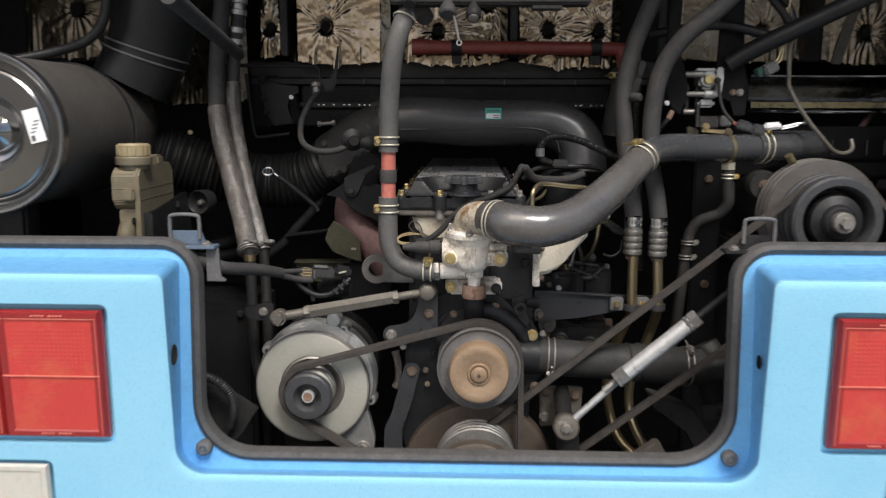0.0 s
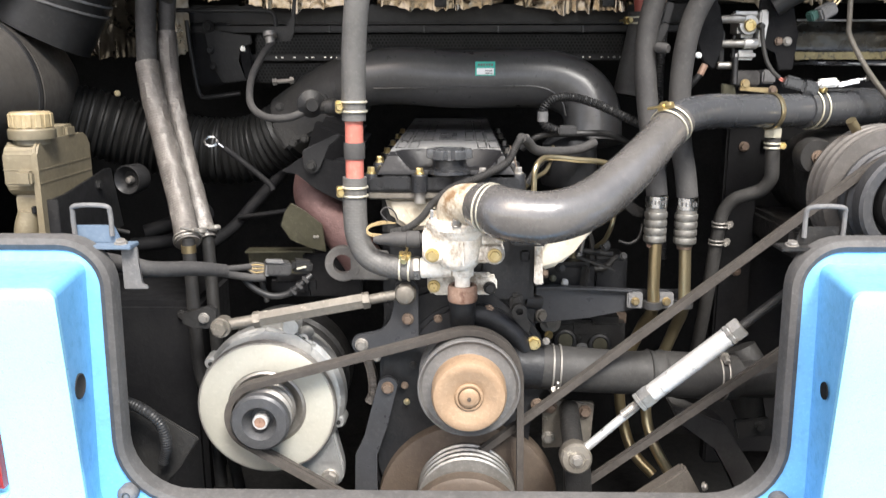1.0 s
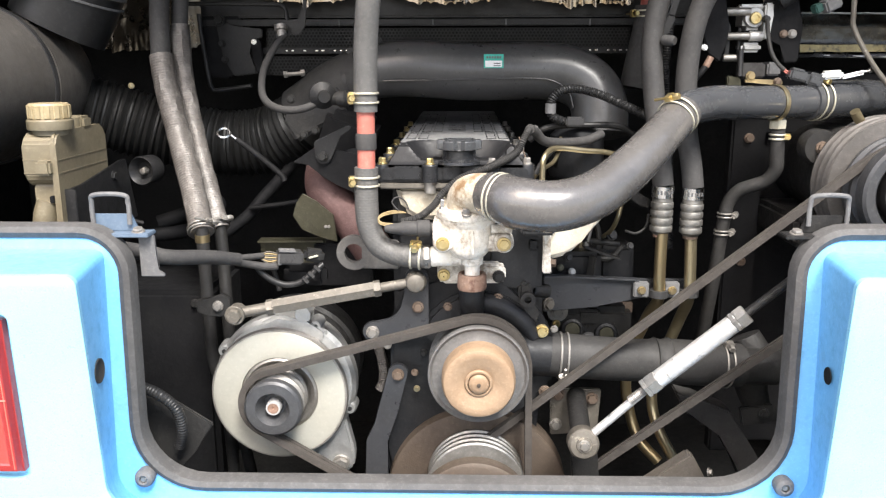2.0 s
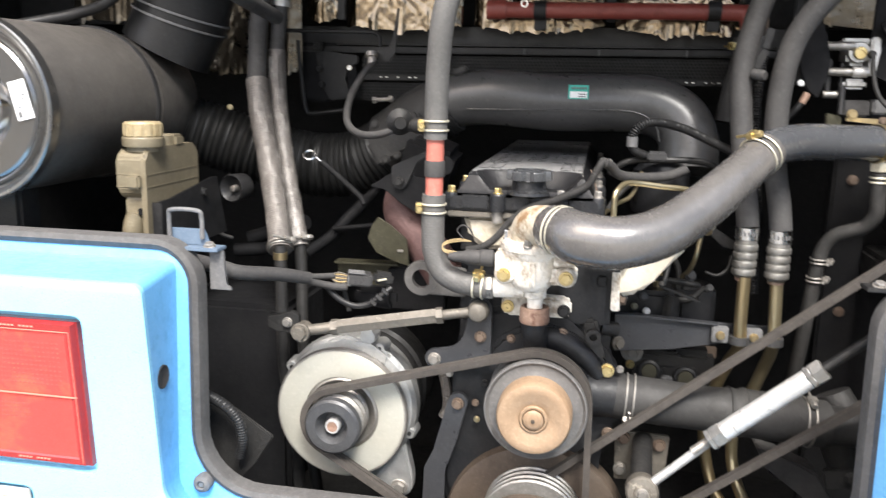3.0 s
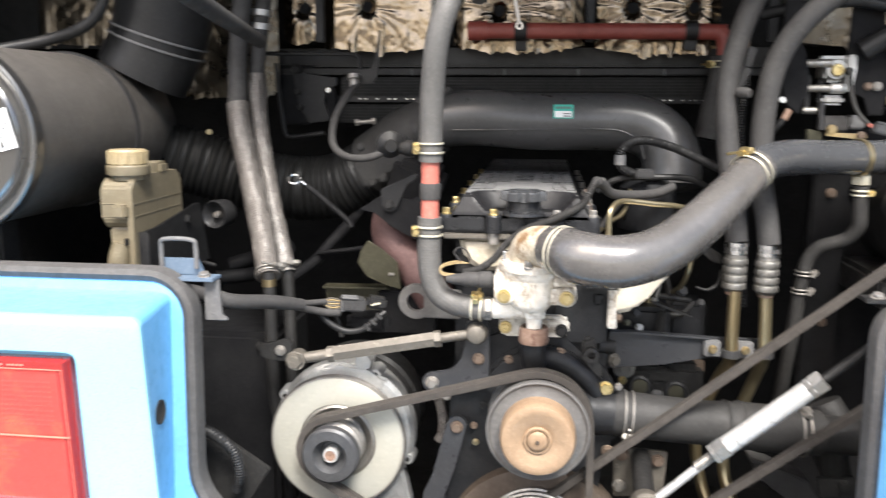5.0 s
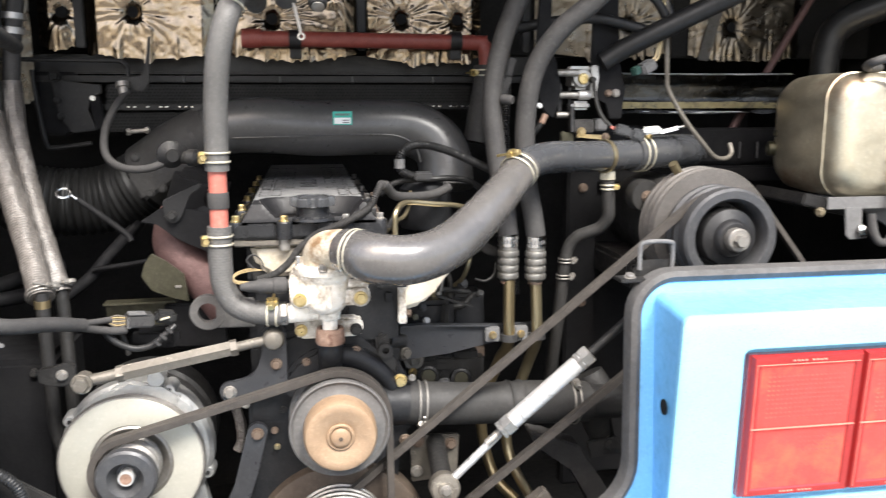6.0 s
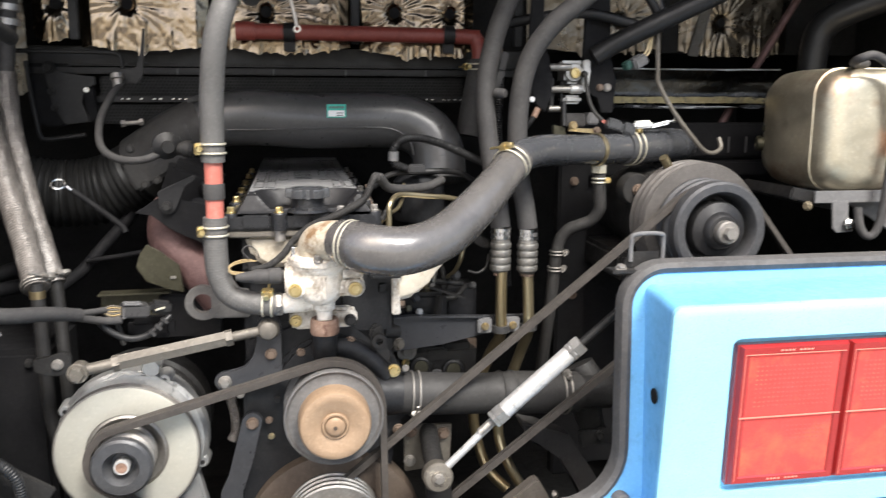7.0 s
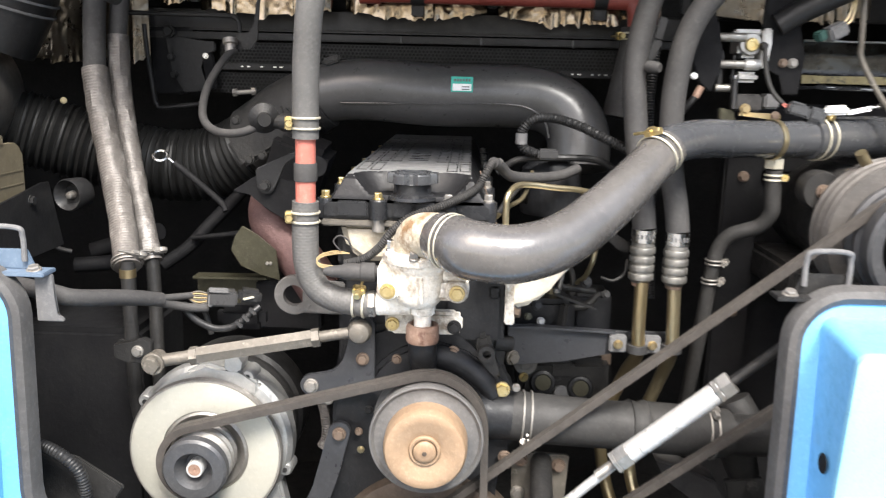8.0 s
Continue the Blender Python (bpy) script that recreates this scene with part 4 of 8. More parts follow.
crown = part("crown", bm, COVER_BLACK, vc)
# the upward faces of the flat deck are lighter grey, the flanks and pocket stay black
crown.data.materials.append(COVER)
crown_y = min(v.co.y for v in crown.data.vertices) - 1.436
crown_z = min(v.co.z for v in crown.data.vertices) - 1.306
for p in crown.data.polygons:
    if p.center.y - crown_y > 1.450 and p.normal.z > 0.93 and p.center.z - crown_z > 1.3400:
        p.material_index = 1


def deck_rib(x0, y0, x1, y1, w=0.0026):
    """A low raised line cast on the deck of the cover."""
    bm = bmesh.new()
    bar(bm, (x0, y0, 1.3436), (x1, y1, 1.3436), w, 0.0010, 0.0002)
    part("raised_rib", bm, GLOSS_BLACK, vc)


# open rectangles in three columns on each side, and a bar-like maker's mark between them
for x0 in (-0.050, -0.031, -0.012, 0.057, 0.075, 0.093):
    for y0, y1 in ((1.505, 1.600), (1.622, 1.790), (1.812, 2.05)):
        if y0 < 1.55 and -0.02 < x0 < 0.06:
            continue
        for x in (x0 + 0.001, x0 + 0.0145):
            deck_rib(x, y0, x, y1, 0.0014)
        for y in (y0, y1):
            deck_rib(x0, y, x0 + 0.0155, y, 0.0042)
for k in range(6):
    deck_rib(0.013, 1.640 + 0.0260 * k, 0.043, 1.640 + 0.0260 * k, 0.007 if k % 2 else 0.004)
bm = bmesh.new()
lathe(bm, [(0, 0.0), (0.034, 0.0), (0.033, 0.004), (0.0255, 0.007), (0.0245, 0.020), (0, 0.020)], (0.033, 1.449, 1.313), (0, 0, 1), 32)
part("filler_neck", bm, GLOSS_BLACK, vc)
bm = bmesh.new()
rings = []
for z, r, lobes in ((1.3335, 0.0265, 0.0), (1.3338, 0.0285, 0.3), (1.3350, 0.0300, 1.0), (1.3460, 0.0300, 1.0), (1.3478, 0.0288, 1.0), (1.3480, 0.0270, 0.6), (1.3478, 0.0205, 0.0), (1.3425, 0.0195, 0.0), (1.3425, 0.0060, 0.0)):
    ring = []
    for i in range(72):
        w = 2 * math.pi * i / 72
        s = max(-1.0, min(1.0, 3.2 * math.cos(6 * w) + 1.6))
        q = r + 0.0036 * lobes * s
        ring.append(bm.verts.new((0.033 + q * math.cos(w), 1.449 + q * math.sin(w), z)))
    rings.append(ring)
for p, q in zip(rings, rings[1:]):
    for i in range(72):
        bm.faces.new((p[i], p[(i + 1) % 72], q[(i + 1) % 72], q[i]))
bm.faces.new(rings[0]), bm.faces.new(rings[-1])
cap = part("filler_cap", bm, CAP_GREY, vc, "grey-black scalloped oil filler cap")
bm = bmesh.new()
box(bm, (0.033, 1.449, 1.3450), (0.0405, 0.011, 0.007), 0.002)
part("grip_bar", bm, CAP_GREY, cap)
for i in range(6):
    for x, m in ((-0.0815, ZINC), (0.1335, STEEL)):
        y, z = 1.446 + 0.136 * i, 1.312
        bm = bmesh.new()
        lathe(bm, [(0, -0.026), (0.0115, -0.026), (0.0115, -0.002), (0.0105, 0), (0, 0)], (x, y, z), (0, 0, 1), 16)
        boss = part("bolt_boss", bm, GLOSS_BLACK, vc)
        bolt(boss, (x, y, z + 0.001), 0.0058, (0, 0, 1), m, 1.3)
for x, m in ((-0.010, ZINC), (0.081, STEEL)):
    bm = bmesh.new()
    lathe(bm, [(0, -0.024), (0.0118, -0.024), (0.0118, 0.0), (0.0105, 0.002), (0, 0.002)], (x, 1.428, 1.312), (0, 0, 1), 24)
    boss = part("bolt_boss", bm, GLOSS_BLACK, vc)
    bolt(boss, (x, 1.428, 1.3145), 0.0055, (0, 0, 1), m, 1.3)
    bm = bmesh.new()
    lathe(bm, [(0, 0), (0.0085, 0), (0.0085, 0.017), (0, 0.017)], (x, 1.431, 1.271), (0, 0, 1), 20)
    part("stud_boss", bm, STEEL, vc, "dull metal stud boss")
for x in (-0.044, 0.022, 0.052):
    bm = bmesh.new()
    box(bm, (x, 1.4295, 1.3005), (0.040 if x < 0 else 0.026, 0.006, 0.021), 0.002)
    part("flange_block", bm, GLOSS_BLACK, vc)
bm = bmesh.new()
prism(bm, [(-0.085, 1.277), (-0.085, 1.2855), (0.136, 1.2855), (0.136, 1.277)], 1.428, 2.17, 0.002)
part("gasket_flange", bm, OLD_STEEL, vc)

# cream outlet casting beside the head
outlet = thing("coolant_outlet", (0.2, 1.5, 1.15), "cream-white cast coolant outlet with dark stains", "engine part")
bm = bmesh.new()
prism(bm, [(0.160, 1.243), (0.270, 1.272), (0.268, 1.24), (0.222, 1.188), (0.202, 1.166), (0.172, 1.158), (0.160, 1.168)], 1.472, 1.53, 0.012)
part("pipe", bm, CREAM_CAST, outlet)
bm = bmesh.new()
prism(bm, [(0.147, 1.242), (0.164, 1.242), (0.164, 1.146), (0.147, 1.142)], 1.462, 1.50, 0.003)
part("flange", bm, CREAM_CAST, outlet)
for z in (1.150, 1.235):
    bolt(outlet, (0.166, 1.475, z), 0.006, (1, -0.4, 0), RUST_BOLT)

# thermostat housing
thermo = thing("thermostat_housing", (0.05, 1.37, 1.14), "stained aluminium thermostat housing with rust marks", "engine part")
bm = bmesh.new()
lathe(bm, [(0, 1.184), (0.015, 1.184), (0.0235, 1.188), (0.0300, 1.196), (0.0335, 1.206), (0.0345, 1.220), (0.0352, 1.232), (0.0395, 1.238), (0.0405, 1.2405), (0.0405, 1.2445), (0, 1.2445)], (0.047, 1.384, 0), (0, 0, 1), 48)
box(bm, (0.047, 1.392, 1.214), (0.070, 0.045, 0.044), 0.010, segments=3)
part("body", bm, ALU_DIRTY, thermo, "whitish corroded housing body")
bm = bmesh.new()
prism(bm, [(-0.004, 1.240), (0.002, 1.2445), (0.034, 1.2445), (0.034, 1.198), (0.003, 1.197), (-0.004, 1.203)], 1.368, 1.43, 0.006)
prism(bm, [(0.000, 1.226), (0.022, 1.226), (0.030, 1.214), (0.028, 1.199), (0.004, 1.198), (-0.002, 1.206)], 1.358, 1.39, 0.005)
lathe(bm, [(0, 0.0), (0.0118, 0.0), (0.0132, 0.002), (0.0145, 0.006), (0.015, 0.03), (0, 0.03)], (0.0105, 1.356, 1.211), (0, 1, 0), 24)
part("left_ear", bm, ALU_DIRTY, thermo)
bm = bmesh.new()
prism(bm, [(0.066, 1.224), (0.082, 1.227), (0.100, 1.225), (0.110, 1.219), (0.111, 1.205), (0.103, 1.197), (0.066, 1.196)], 1.366, 1.42, 0.006)
lathe(bm, [(0, 0.0), (0.0118, 0.0), (0.0132, 0.002), (0.0145, 0.006), (0.015, 0.03), (0, 0.03)], (0.0965, 1.355, 1.211), (0, 1, 0), 24)
part("right_ear", bm, ALU_DIRTY, thermo)
bm = bmesh.new()
lathe(bm, [(0, 0), (0.0058, 0), (0.0062, 0.002), (0.0062, 0.026), (0.0050, 0.029), (0, 0.029)], (0.079, 1.362, 1.2315), (1, -0.06, 0), 20)
part("side_stub", bm, ALU_DIRTY, thermo)
# cap: a lobed flange pulled down in a point at the front, and the dome that turns into the hose
bm = bmesh.new()
rings = []
for z, k in ((1.2447, 0.985), (1.246, 1.0), (1.2535, 1.0), (1.256, 0.96), (1.259, 0.80), (1.264, 0.74)):
    ring = []
    for i in range(64):
        a = 2 * math.pi * i / 64
        lobe = 0.0405 + 0.0035 * max(0.0, math.cos(a + math.pi / 2)) ** 8 + 0.004 * max(0.0, math.cos(a - math.pi * 0.93)) ** 10 + 0.004 * max(0.0, math.cos(a - 0.35)) ** 10
        ring.append(bm.verts.new((0.045 + lobe * k * math.cos(a), 1.382 + lobe * k * math.sin(a), z)))
    rings.append(ring)
for a, b in zip(rings, rings[1:]):
    for i in range(64):
        bm.faces.new((a[i], a[(i + 1) % 64], b[(i + 1) % 64], b[i]))
bm.faces.new(rings[0])
bm.faces.new(rings[-1])
part("cap_flange", bm, ALU_DIRTY, thermo, "pale cast flange of the outlet cap")
bm = bmesh.new()
tube(bm, [(0.0435, 1.378, 1.246), (0.0435, 1.377, 1.262), (0.0455, 1.372, 1.2745), (0.0545, 1.359, 1.2815), (0.070, 1.341, 1.284), (0.086, 1.322, 1.284)], [0.0292, 0.0285, 0.0278, 0.0282, 0.0288, 0.0290], 32, 8, wobble=0.015)
part("dome", bm, ALU_RUST, thermo, "rust-stained outlet dome")
bm = bmesh.new()
prism(bm, [(0.000, 1.158), (0.006, 1.164), (0.096, 1.163), (0.104, 1.156), (0.104, 1.138), (0.097, 1.132), (0.008, 1.131), (0.000, 1.138)], 1.430, 1.452, 0.005)
part("lower_flange", bm, ALU_DIRTY, thermo)
bm = bmesh.new()
lathe(bm, [(0, 0), (0.0140, 0), (0.0150, 0.002), (0.0150, 0.044), (0, 0.044)], (-0.008, 1.398, 1.182), (1, 0, 0.05), 28)
box(bm, (0.036, 1.41, 1.183), (0.05, 0.04, 0.030), 0.008)
part("side_inlet", bm, ALU_DIRTY, thermo, "stained horizontal inlet barrel")
bm = bmesh.new()
lathe(bm, [(0, 0), (0.0112, 0), (0.0112, 0.022), (0.0125, 0.025), (0.0160, 0.027), (0.0163, 0.043), (0.0150, 0.045), (0.0165, 0.050), (0, 0.050)], (0.0525, 1.394, 1.146), (0, 0, 1), 28)
part("spigot", bm, ALU_DIRTY, thermo)
bm = bmesh.new()
lathe(bm, [(0.0125, 0), (0.0205, 0), (0.0218, 0.003), (0.0214, 0.020), (0.0200, 0.0235), (0.0150, 0.0235), (0.0125, 0.016), (0.0125, 0)], (0.0525, 1.396, 1.134), (0, 0, 1), 32)
part("rusty_collar", bm, RUSTY, thermo, "orange-brown rusted collar")
bm = bmesh.new()
tube(bm, [(0.0525, 1.397, 1.140), (0.0525, 1.405, 1.118), (0.053, 1.428, 1.096), (0.053, 1.45, 1.085)], 0.0190, 20)
part("lower_elbow", bm, CAST_BLACK, thermo)
bm = bmesh.new()
tube(bm, [(0.050, 1.440, 1.098), (0.078, 1.440, 1.098), (0.106, 1.440, 1.088), (0.132, 1.440, 1.068), (0.150, 1.442, 1.044)], [0.016, 0.017, 0.016, 0.0145, 0.012], 18)
part("water_way", bm, CAST_BLACK, thermo, "black cast water passage")
for x in (0.0475, 0.0535):
    bm = bmesh.new()
    box(bm, (x, 1.3495, 1.214), (0.0022, 0.004, 0.034), 0.0008)
    part("cast_rib", bm, ALU_DIRTY, thermo)
bm = bmesh.new()
box(bm, (0.149, 1.428, 1.217), (0.050, 0.030, 0.0135), 0.003)
part("sensor_block", bm, GLOSS_BLACK, thermo, "small black block under the hose")
for x, y, z, r in ((0.0105, 1.355, 1.211, 0.0078), (0.0965, 1.354, 1.211, 0.0078), (0.010, 1.429, 1.146, 0.0075), (0.093, 1.429, 1.144, 0.0075)):
    bolt(thermo, (x, y - 0.001, z), r, material=ZINC if z > 1.2 or x < 0.05 else BLACK)
bolt(thermo, (0.0435, 1.342, 1.2565), 0.0056, (0, -0.3, 1), STEEL, 1.4)
bolt(thermo, (0.011, 1.380, 1.258), 0.0046, (0, -0.1, 1), BRIGHT, 2.6)
bm = bmesh.new()
lathe(bm, [(0, 0), (0.0085, 0), (0.0085, 0.006), (0.0118, 0.007), (0.0122, 0.010), (0.0122, 0.024), (0.0108, 0.026), (0.0108, 0.045), (0.0085, 0.050), (0.0075, 0.062), (0.0045, 0.072), (0, 0.072)], (-0.002, 1.388, 1.2265), (-1, -0.05, 0), 20)
part("temperature_sensor", bm, RUBBER, thermo, "black plastic sensor plug")
for k in range(3):
    bm = bmesh.new()
    o = (k - 1) * 0.0018
    tube(bm, [(-0.062, 1.384, 1.232 + o), (-0.078, 1.384, 1.234 + o), (-0.083, 1.386, 1.240 + o), (-0.076, 1.39, 1.246 + o), (-0.060, 1.40, 1.248 + o), (-0.044, 1.405, 1.246)], 0.0008, 8)
    part("sensor_wire", bm, WIRE_YELLOW, thermo)
bm = bmesh.new()
tube(bm, [(-0.055, 1.40, 1.250), (-0.064, 1.40, 1.262), (-0.056, 1.40, 1.270), (-0.045, 1.40, 1.264), (-0.040, 1.40, 1.252)], 0.0011, 8)
part("stray_wire", bm, RUBBER, thermo)

# loom over the thermostat
loom = thing("wiring_conduit", (0.05, 1.40, 1.28), "black corrugated wiring conduit draped over the engine front", "cable")
bm = bmesh.new()
tube(bm, [(-0.050, 1.405, 1.232), (-0.026, 1.40, 1.240), (-0.005, 1.395, 1.257), (0.011, 1.393, 1.278), (0.036, 1.396, 1.298), (0.076, 1.408, 1.312), (0.115, 1.44, 1.328), (0.128, 1.450, 1.348), (0.137, 1.461, 1.361), (0.148, 1.478, 1.361)], 0.0052, 12, 10, ribs=(0.0030, 0.0008))
part("conduit", bm, RUBBER_DARK, loom)
bm = bmesh.new()
tube(bm, [(0.138, 1.463, 1.362), (0.149, 1.485, 1.355), (0.164, 1.505, 1.34), (0.199, 1.54, 1.334), (0.239, 1.575, 1.334), (0.267, 1.6, 1.342)], 0.0075, 12)
part("sleeve", bm, RUBBER, loom)
bm = bmesh.new()
bar(bm, (0.121, 1.447, 1.336), (0.115, 1.45, 1.295), 0.006, 0.003)
part("stay", bm, STEEL, loom)
bolt(loom, (0.115, 1.445, 1.296), 0.006, (0, -0.5, 1), BRIGHT)
loom2 = thing("wiring_conduit", (0.25, 1.6, 1.4), "black corrugated conduit looping beside the intake pipe", "cable")
bm = bmesh.new()
tube(bm, [(0.205, 1.60, 1.362), (0.185, 1.60, 1.372), (0.183, 1.60, 1.395), (0.198, 1.60, 1.412), (0.225, 1.605, 1.415), (0.265, 1.60, 1.405), (0.31, 1.585, 1.385), (0.345, 1.58, 1.37)], 0.007, 12, 10, ribs=(0.004, 0.0009))
part("conduit", bm, CONDUIT, loom2)
bm = bmesh.new()
lathe(bm, [(0, 0), (0.009, 0), (0.009, 0.016), (0, 0.016)], (0.182, 1.60, 1.376), (0, 0, 1), 12)
part("tape", bm, SEAL, loom2)
bm = bmesh.new()
box(bm, (0.222, 1.60, 1.362), (0.03, 0.016, 0.016), 0.003)
part("plug", bm, PLASTIC, loom2)

# ---------------------------------------------------------------- hoses and pipes on the engine
top_hose = thing("top_radiator_hose", (0.3, 1.4, 1.28), "thick glossy black top radiator hose with wire clamps", "hose")
bm = bmesh.new()
tube(bm, [(0.0765, 1.331, 1.2845), (0.091, 1.312, 1.284), (0.115, 1.293, 1.279), (0.165, 1.292, 1.277), (0.22, 1.318, 1.290), (0.275, 1.362, 1.323), (0.325, 1.412, 1.361), (0.36, 1.45, 1.388)],
     [0.0312, 0.0330, 0.0348, 0.0340, 0.0325, 0.0305, 0.0285, 0.0275], 28, 10, wobble=0.012)
part("hose", bm, RUBBER_SHINY, top_hose)
bm = bmesh.new()
tube(bm, [(0.345, 1.437, 1.382), (0.375, 1.465, 1.393), (0.42, 1.50, 1.398), (0.48, 1.535, 1.396), (0.545, 1.565, 1.395), (0.60, 1.59, 1.396)], 0.0262, 24, 10)
part("pipe", bm, PIPE_BLACK, top_hose, "black-painted steel coolant pipe")
bm = bmesh.new()
tube(bm, [(0.592, 1.587, 1.396), (0.64, 1.61, 1.397), (0.70, 1.64, 1.398), (0.735, 1.665, 1.397), (0.748, 1.69, 1.395), (0.75, 1.74, 1.393)], 0.0305, 24, 10)
part("end_hose", bm, PIPE_BLACK, top_hose)
ring_clamp(top_hose, (0.0885, 1.3145, 1.2838), (0.72, -0.68, -0.06), 0.0320, screw=None, width=0.008)
ring_clamp(top_hose, (0.349, 1.438, 1.3815), (0.62, 0.64, 0.45), 0.028, screw=(-0.5, -0.2, 1), width=0.012)
ring_clamp(top_hose, (0.532, 1.559, 1.395), (0.9, 0.42, 0), 0.0272, GOLD_PIPE, width=0.008, twin=False)
ring_clamp(top_hose, (0.610, 1.595, 1.3965), (0.9, 0.43, 0), 0.0312, screw=(0, -0.3, 1), width=0.015)
bm = bmesh.new()
lathe(bm, [(0, 0), (0.0135, 0), (0.014, 0.002), (0.014, 0.014), (0.010, 0.016), (0.010, 0.026), (0, 0.026)], (0.541, 1.565, 1.354), (0, 0, 1), 6)
part("branch_nut", bm, CLAMP, top_hose, "pale plated branch nut")
branch = thing("branch_hose", (0.5, 1.6, 1.2), "thin black branch hose below the coolant pipe", "hose")
bm = bmesh.new()
tube(bm, [(0.542, 1.565, 1.352), (0.545, 1.567, 1.31), (0.546, 1.57, 1.288), (0.536, 1.58, 1.268), (0.518, 1.59, 1.258), (0.500, 1.60, 1.248), (0.486, 1.608, 1.225), (0.481, 1.61, 1.19), (0.477, 1.615, 1.13), (0.474, 1.63, 1.05), (0.472, 1.66, 0.95)], 0.0112, 14)
part("hose", bm, RUBBER_DARK, branch)
ring_clamp(branch, (0.5425, 1.566, 1.341), (0, 0, 1), 0.0115, CLAMP, 0.007, (1, -0.4, 0))
ring_clamp(branch, (0.483, 1.609, 1.205), (0, 0, 1), 0.012, STEEL, 0.006, (1, -0.4, 0))
ring_clamp(branch, (0.480, 1.61, 1.175), (0, 0, 1), 0.012, STEEL, 0.006, (1, -0.4, 0))

left_hose = thing("heater_hose", (-0.1, 1.41, 1.18), "grey braided heater hose with a red middle pipe", "hose")
bm = bmesh.new()
tube(bm, [(-0.045, 1.56, 1.64), (-0.052, 1.49, 1.648), (-0.062, 1.43, 1.638), (-0.074, 1.395, 1.608), (-0.088, 1.39, 1.56), (-0.096, 1.40, 1.50), (-0.099, 1.405, 1.44), (-0.100, 1.407, 1.392)], 0.0168, 22)
part("upper_hose", bm, HOSE_GREY, left_hose)
bm = bmesh.new()
tube(bm, [(-0.100, 1.407, 1.40), (-0.101, 1.408, 1.29)], 0.0128, 20)
part("red_pipe", bm, RED_HOSE, left_hose, "faded red pipe section")
bm = bmesh.new()
lathe(bm, [(0, 0), (0.0145, 0), (0.015, 0.002), (0.015, 0.021), (0.0145, 0.023), (0, 0.023)], (-0.1005, 1.4075, 1.338), (0, 0, 1), 22)
part("band", bm, RUBBER, left_hose)
bm = bmesh.new()
tube(bm, [(-0.101, 1.408, 1.312), (-0.102, 1.409, 1.26), (-0.099, 1.409, 1.225), (-0.086, 1.408, 1.198), (-0.062, 1.406, 1.185), (-0.030, 1.402, 1.181), (-0.010, 1.40, 1.181)], 0.0172, 22, ribs=(0.004, 0.00015))
part("lower_hose", bm, HOSE_GREY, left_hose)
ring_clamp(left_hose, (-0.0995, 1.406, 1.411), (0, 0, 1), 0.0172, screw=(-1, -0.25, 0), width=0.013)
ring_clamp(left_hose, (-0.1012, 1.408, 1.292), (0, 0, 1), 0.0175, screw=(-1, -0.25, 0), width=0.012)
ring_clamp(left_hose, (-0.030, 1.402, 1.181), (1, -0.1, -0.05), 0.0176, screw=(0, -0.4, 1), width=0.013)
ring_clamp(left_hose, (-0.071, 1.402, 1.618), (0.35, 0.5, 1), 0.0185, width=0.003, twin=False)
bm = bmesh.new()
lathe(bm, [(0, -0.005), (0.0165, -0.005), (0.0178, -0.003), (0.0178, 0.003), (0.0165, 0.005), (0, 0.005)], (-0.0135, 1.398, 1.182), (1, 0, 0.05), 6)
part("union_nut", bm, STEEL, left_hose)

lift_eye = thing("lifting_eye", (-0.12, 1.47, 1.17), "grey steel lifting eye plate", "bracket")
bm = bmesh.new()
lathe(bm, [(0.0148, 1.463), (0.0265, 1.463), (0.0278, 1.465), (0.0278, 1.473), (0.0265, 1.475), (0.0148, 1.475), (0.0148, 1.463)], (-0.130, 0, 1.171), seg=40)
prism(bm, [(-0.118, 1.195), (-0.06, 1.19), (-0.06, 1.145), (-0.118, 1.146)], 1.4635, 1.4745, 0.002)
part("eye", bm, HOSE_PLAIN, lift_eye)

intake = thing("intake_pipe", (0.1, 1.73, 1.390), "large black moulded air intake pipe with an elbow", "pipe")
bm = bmesh.new()
tube(bm, [(-0.19, 1.735, 1.415), (-0.13, 1.735, 1.438), (-0.06, 1.735, 1.446), (0.05, 1.735, 1.440), (0.155, 1.735, 1.441), (0.218, 1.733, 1.437), (0.260, 1.726, 1.416), (0.279, 1.715, 1.382), (0.280, 1.70, 1.330)],
     [0.043, 0.047, 0.0495, 0.050, 0.050, 0.050, 0.050, 0.050, 0.050], 32, 10)
part("pipe", bm, INTAKE, intake)
bm = bmesh.new()
tube(bm, [(-0.10, 1.6875, 1.426), (0.05, 1.6855, 1.428), (0.155, 1.6855, 1.430), (0.198, 1.686, 1.424), (0.222, 1.686, 1.405), (0.230, 1.685, 1.38)], 0.0014, 8)
part("mould_seam", bm, INTAKE, intake)
bm = bmesh.new()
tube(bm, [(-0.252, 1.770, 1.352), (-0.225, 1.762, 1.371), (-0.195, 1.748, 1.397), (-0.165, 1.739, 1.419), (-0.135, 1.735, 1.434)], [0.0665, 0.066, 0.062, 0.0555, 0.0520], 32, 10)
part("rubber_sleeve", bm, RUBBER_DARK, intake, "black rubber joining sleeve")
for x, z in ((-0.155, 1.478), (-0.118, 1.492)):
    bm = bmesh.new()
    box(bm, (x, 1.715, z), (0.026, 0.012, 0.012), 0.003, (0, -20, 0))
    part("clamp_screw", bm, BLACK_DUST, intake)
bm = bmesh.new()
box(bm, (0.091, 1.6880, 1.459), (0.034, 0.0015, 0.024), 0, (-15, 0, 0))
sticker = part("sticker", bm, GREEN, intake, "small green and white sticker")
bm = bmesh.new()
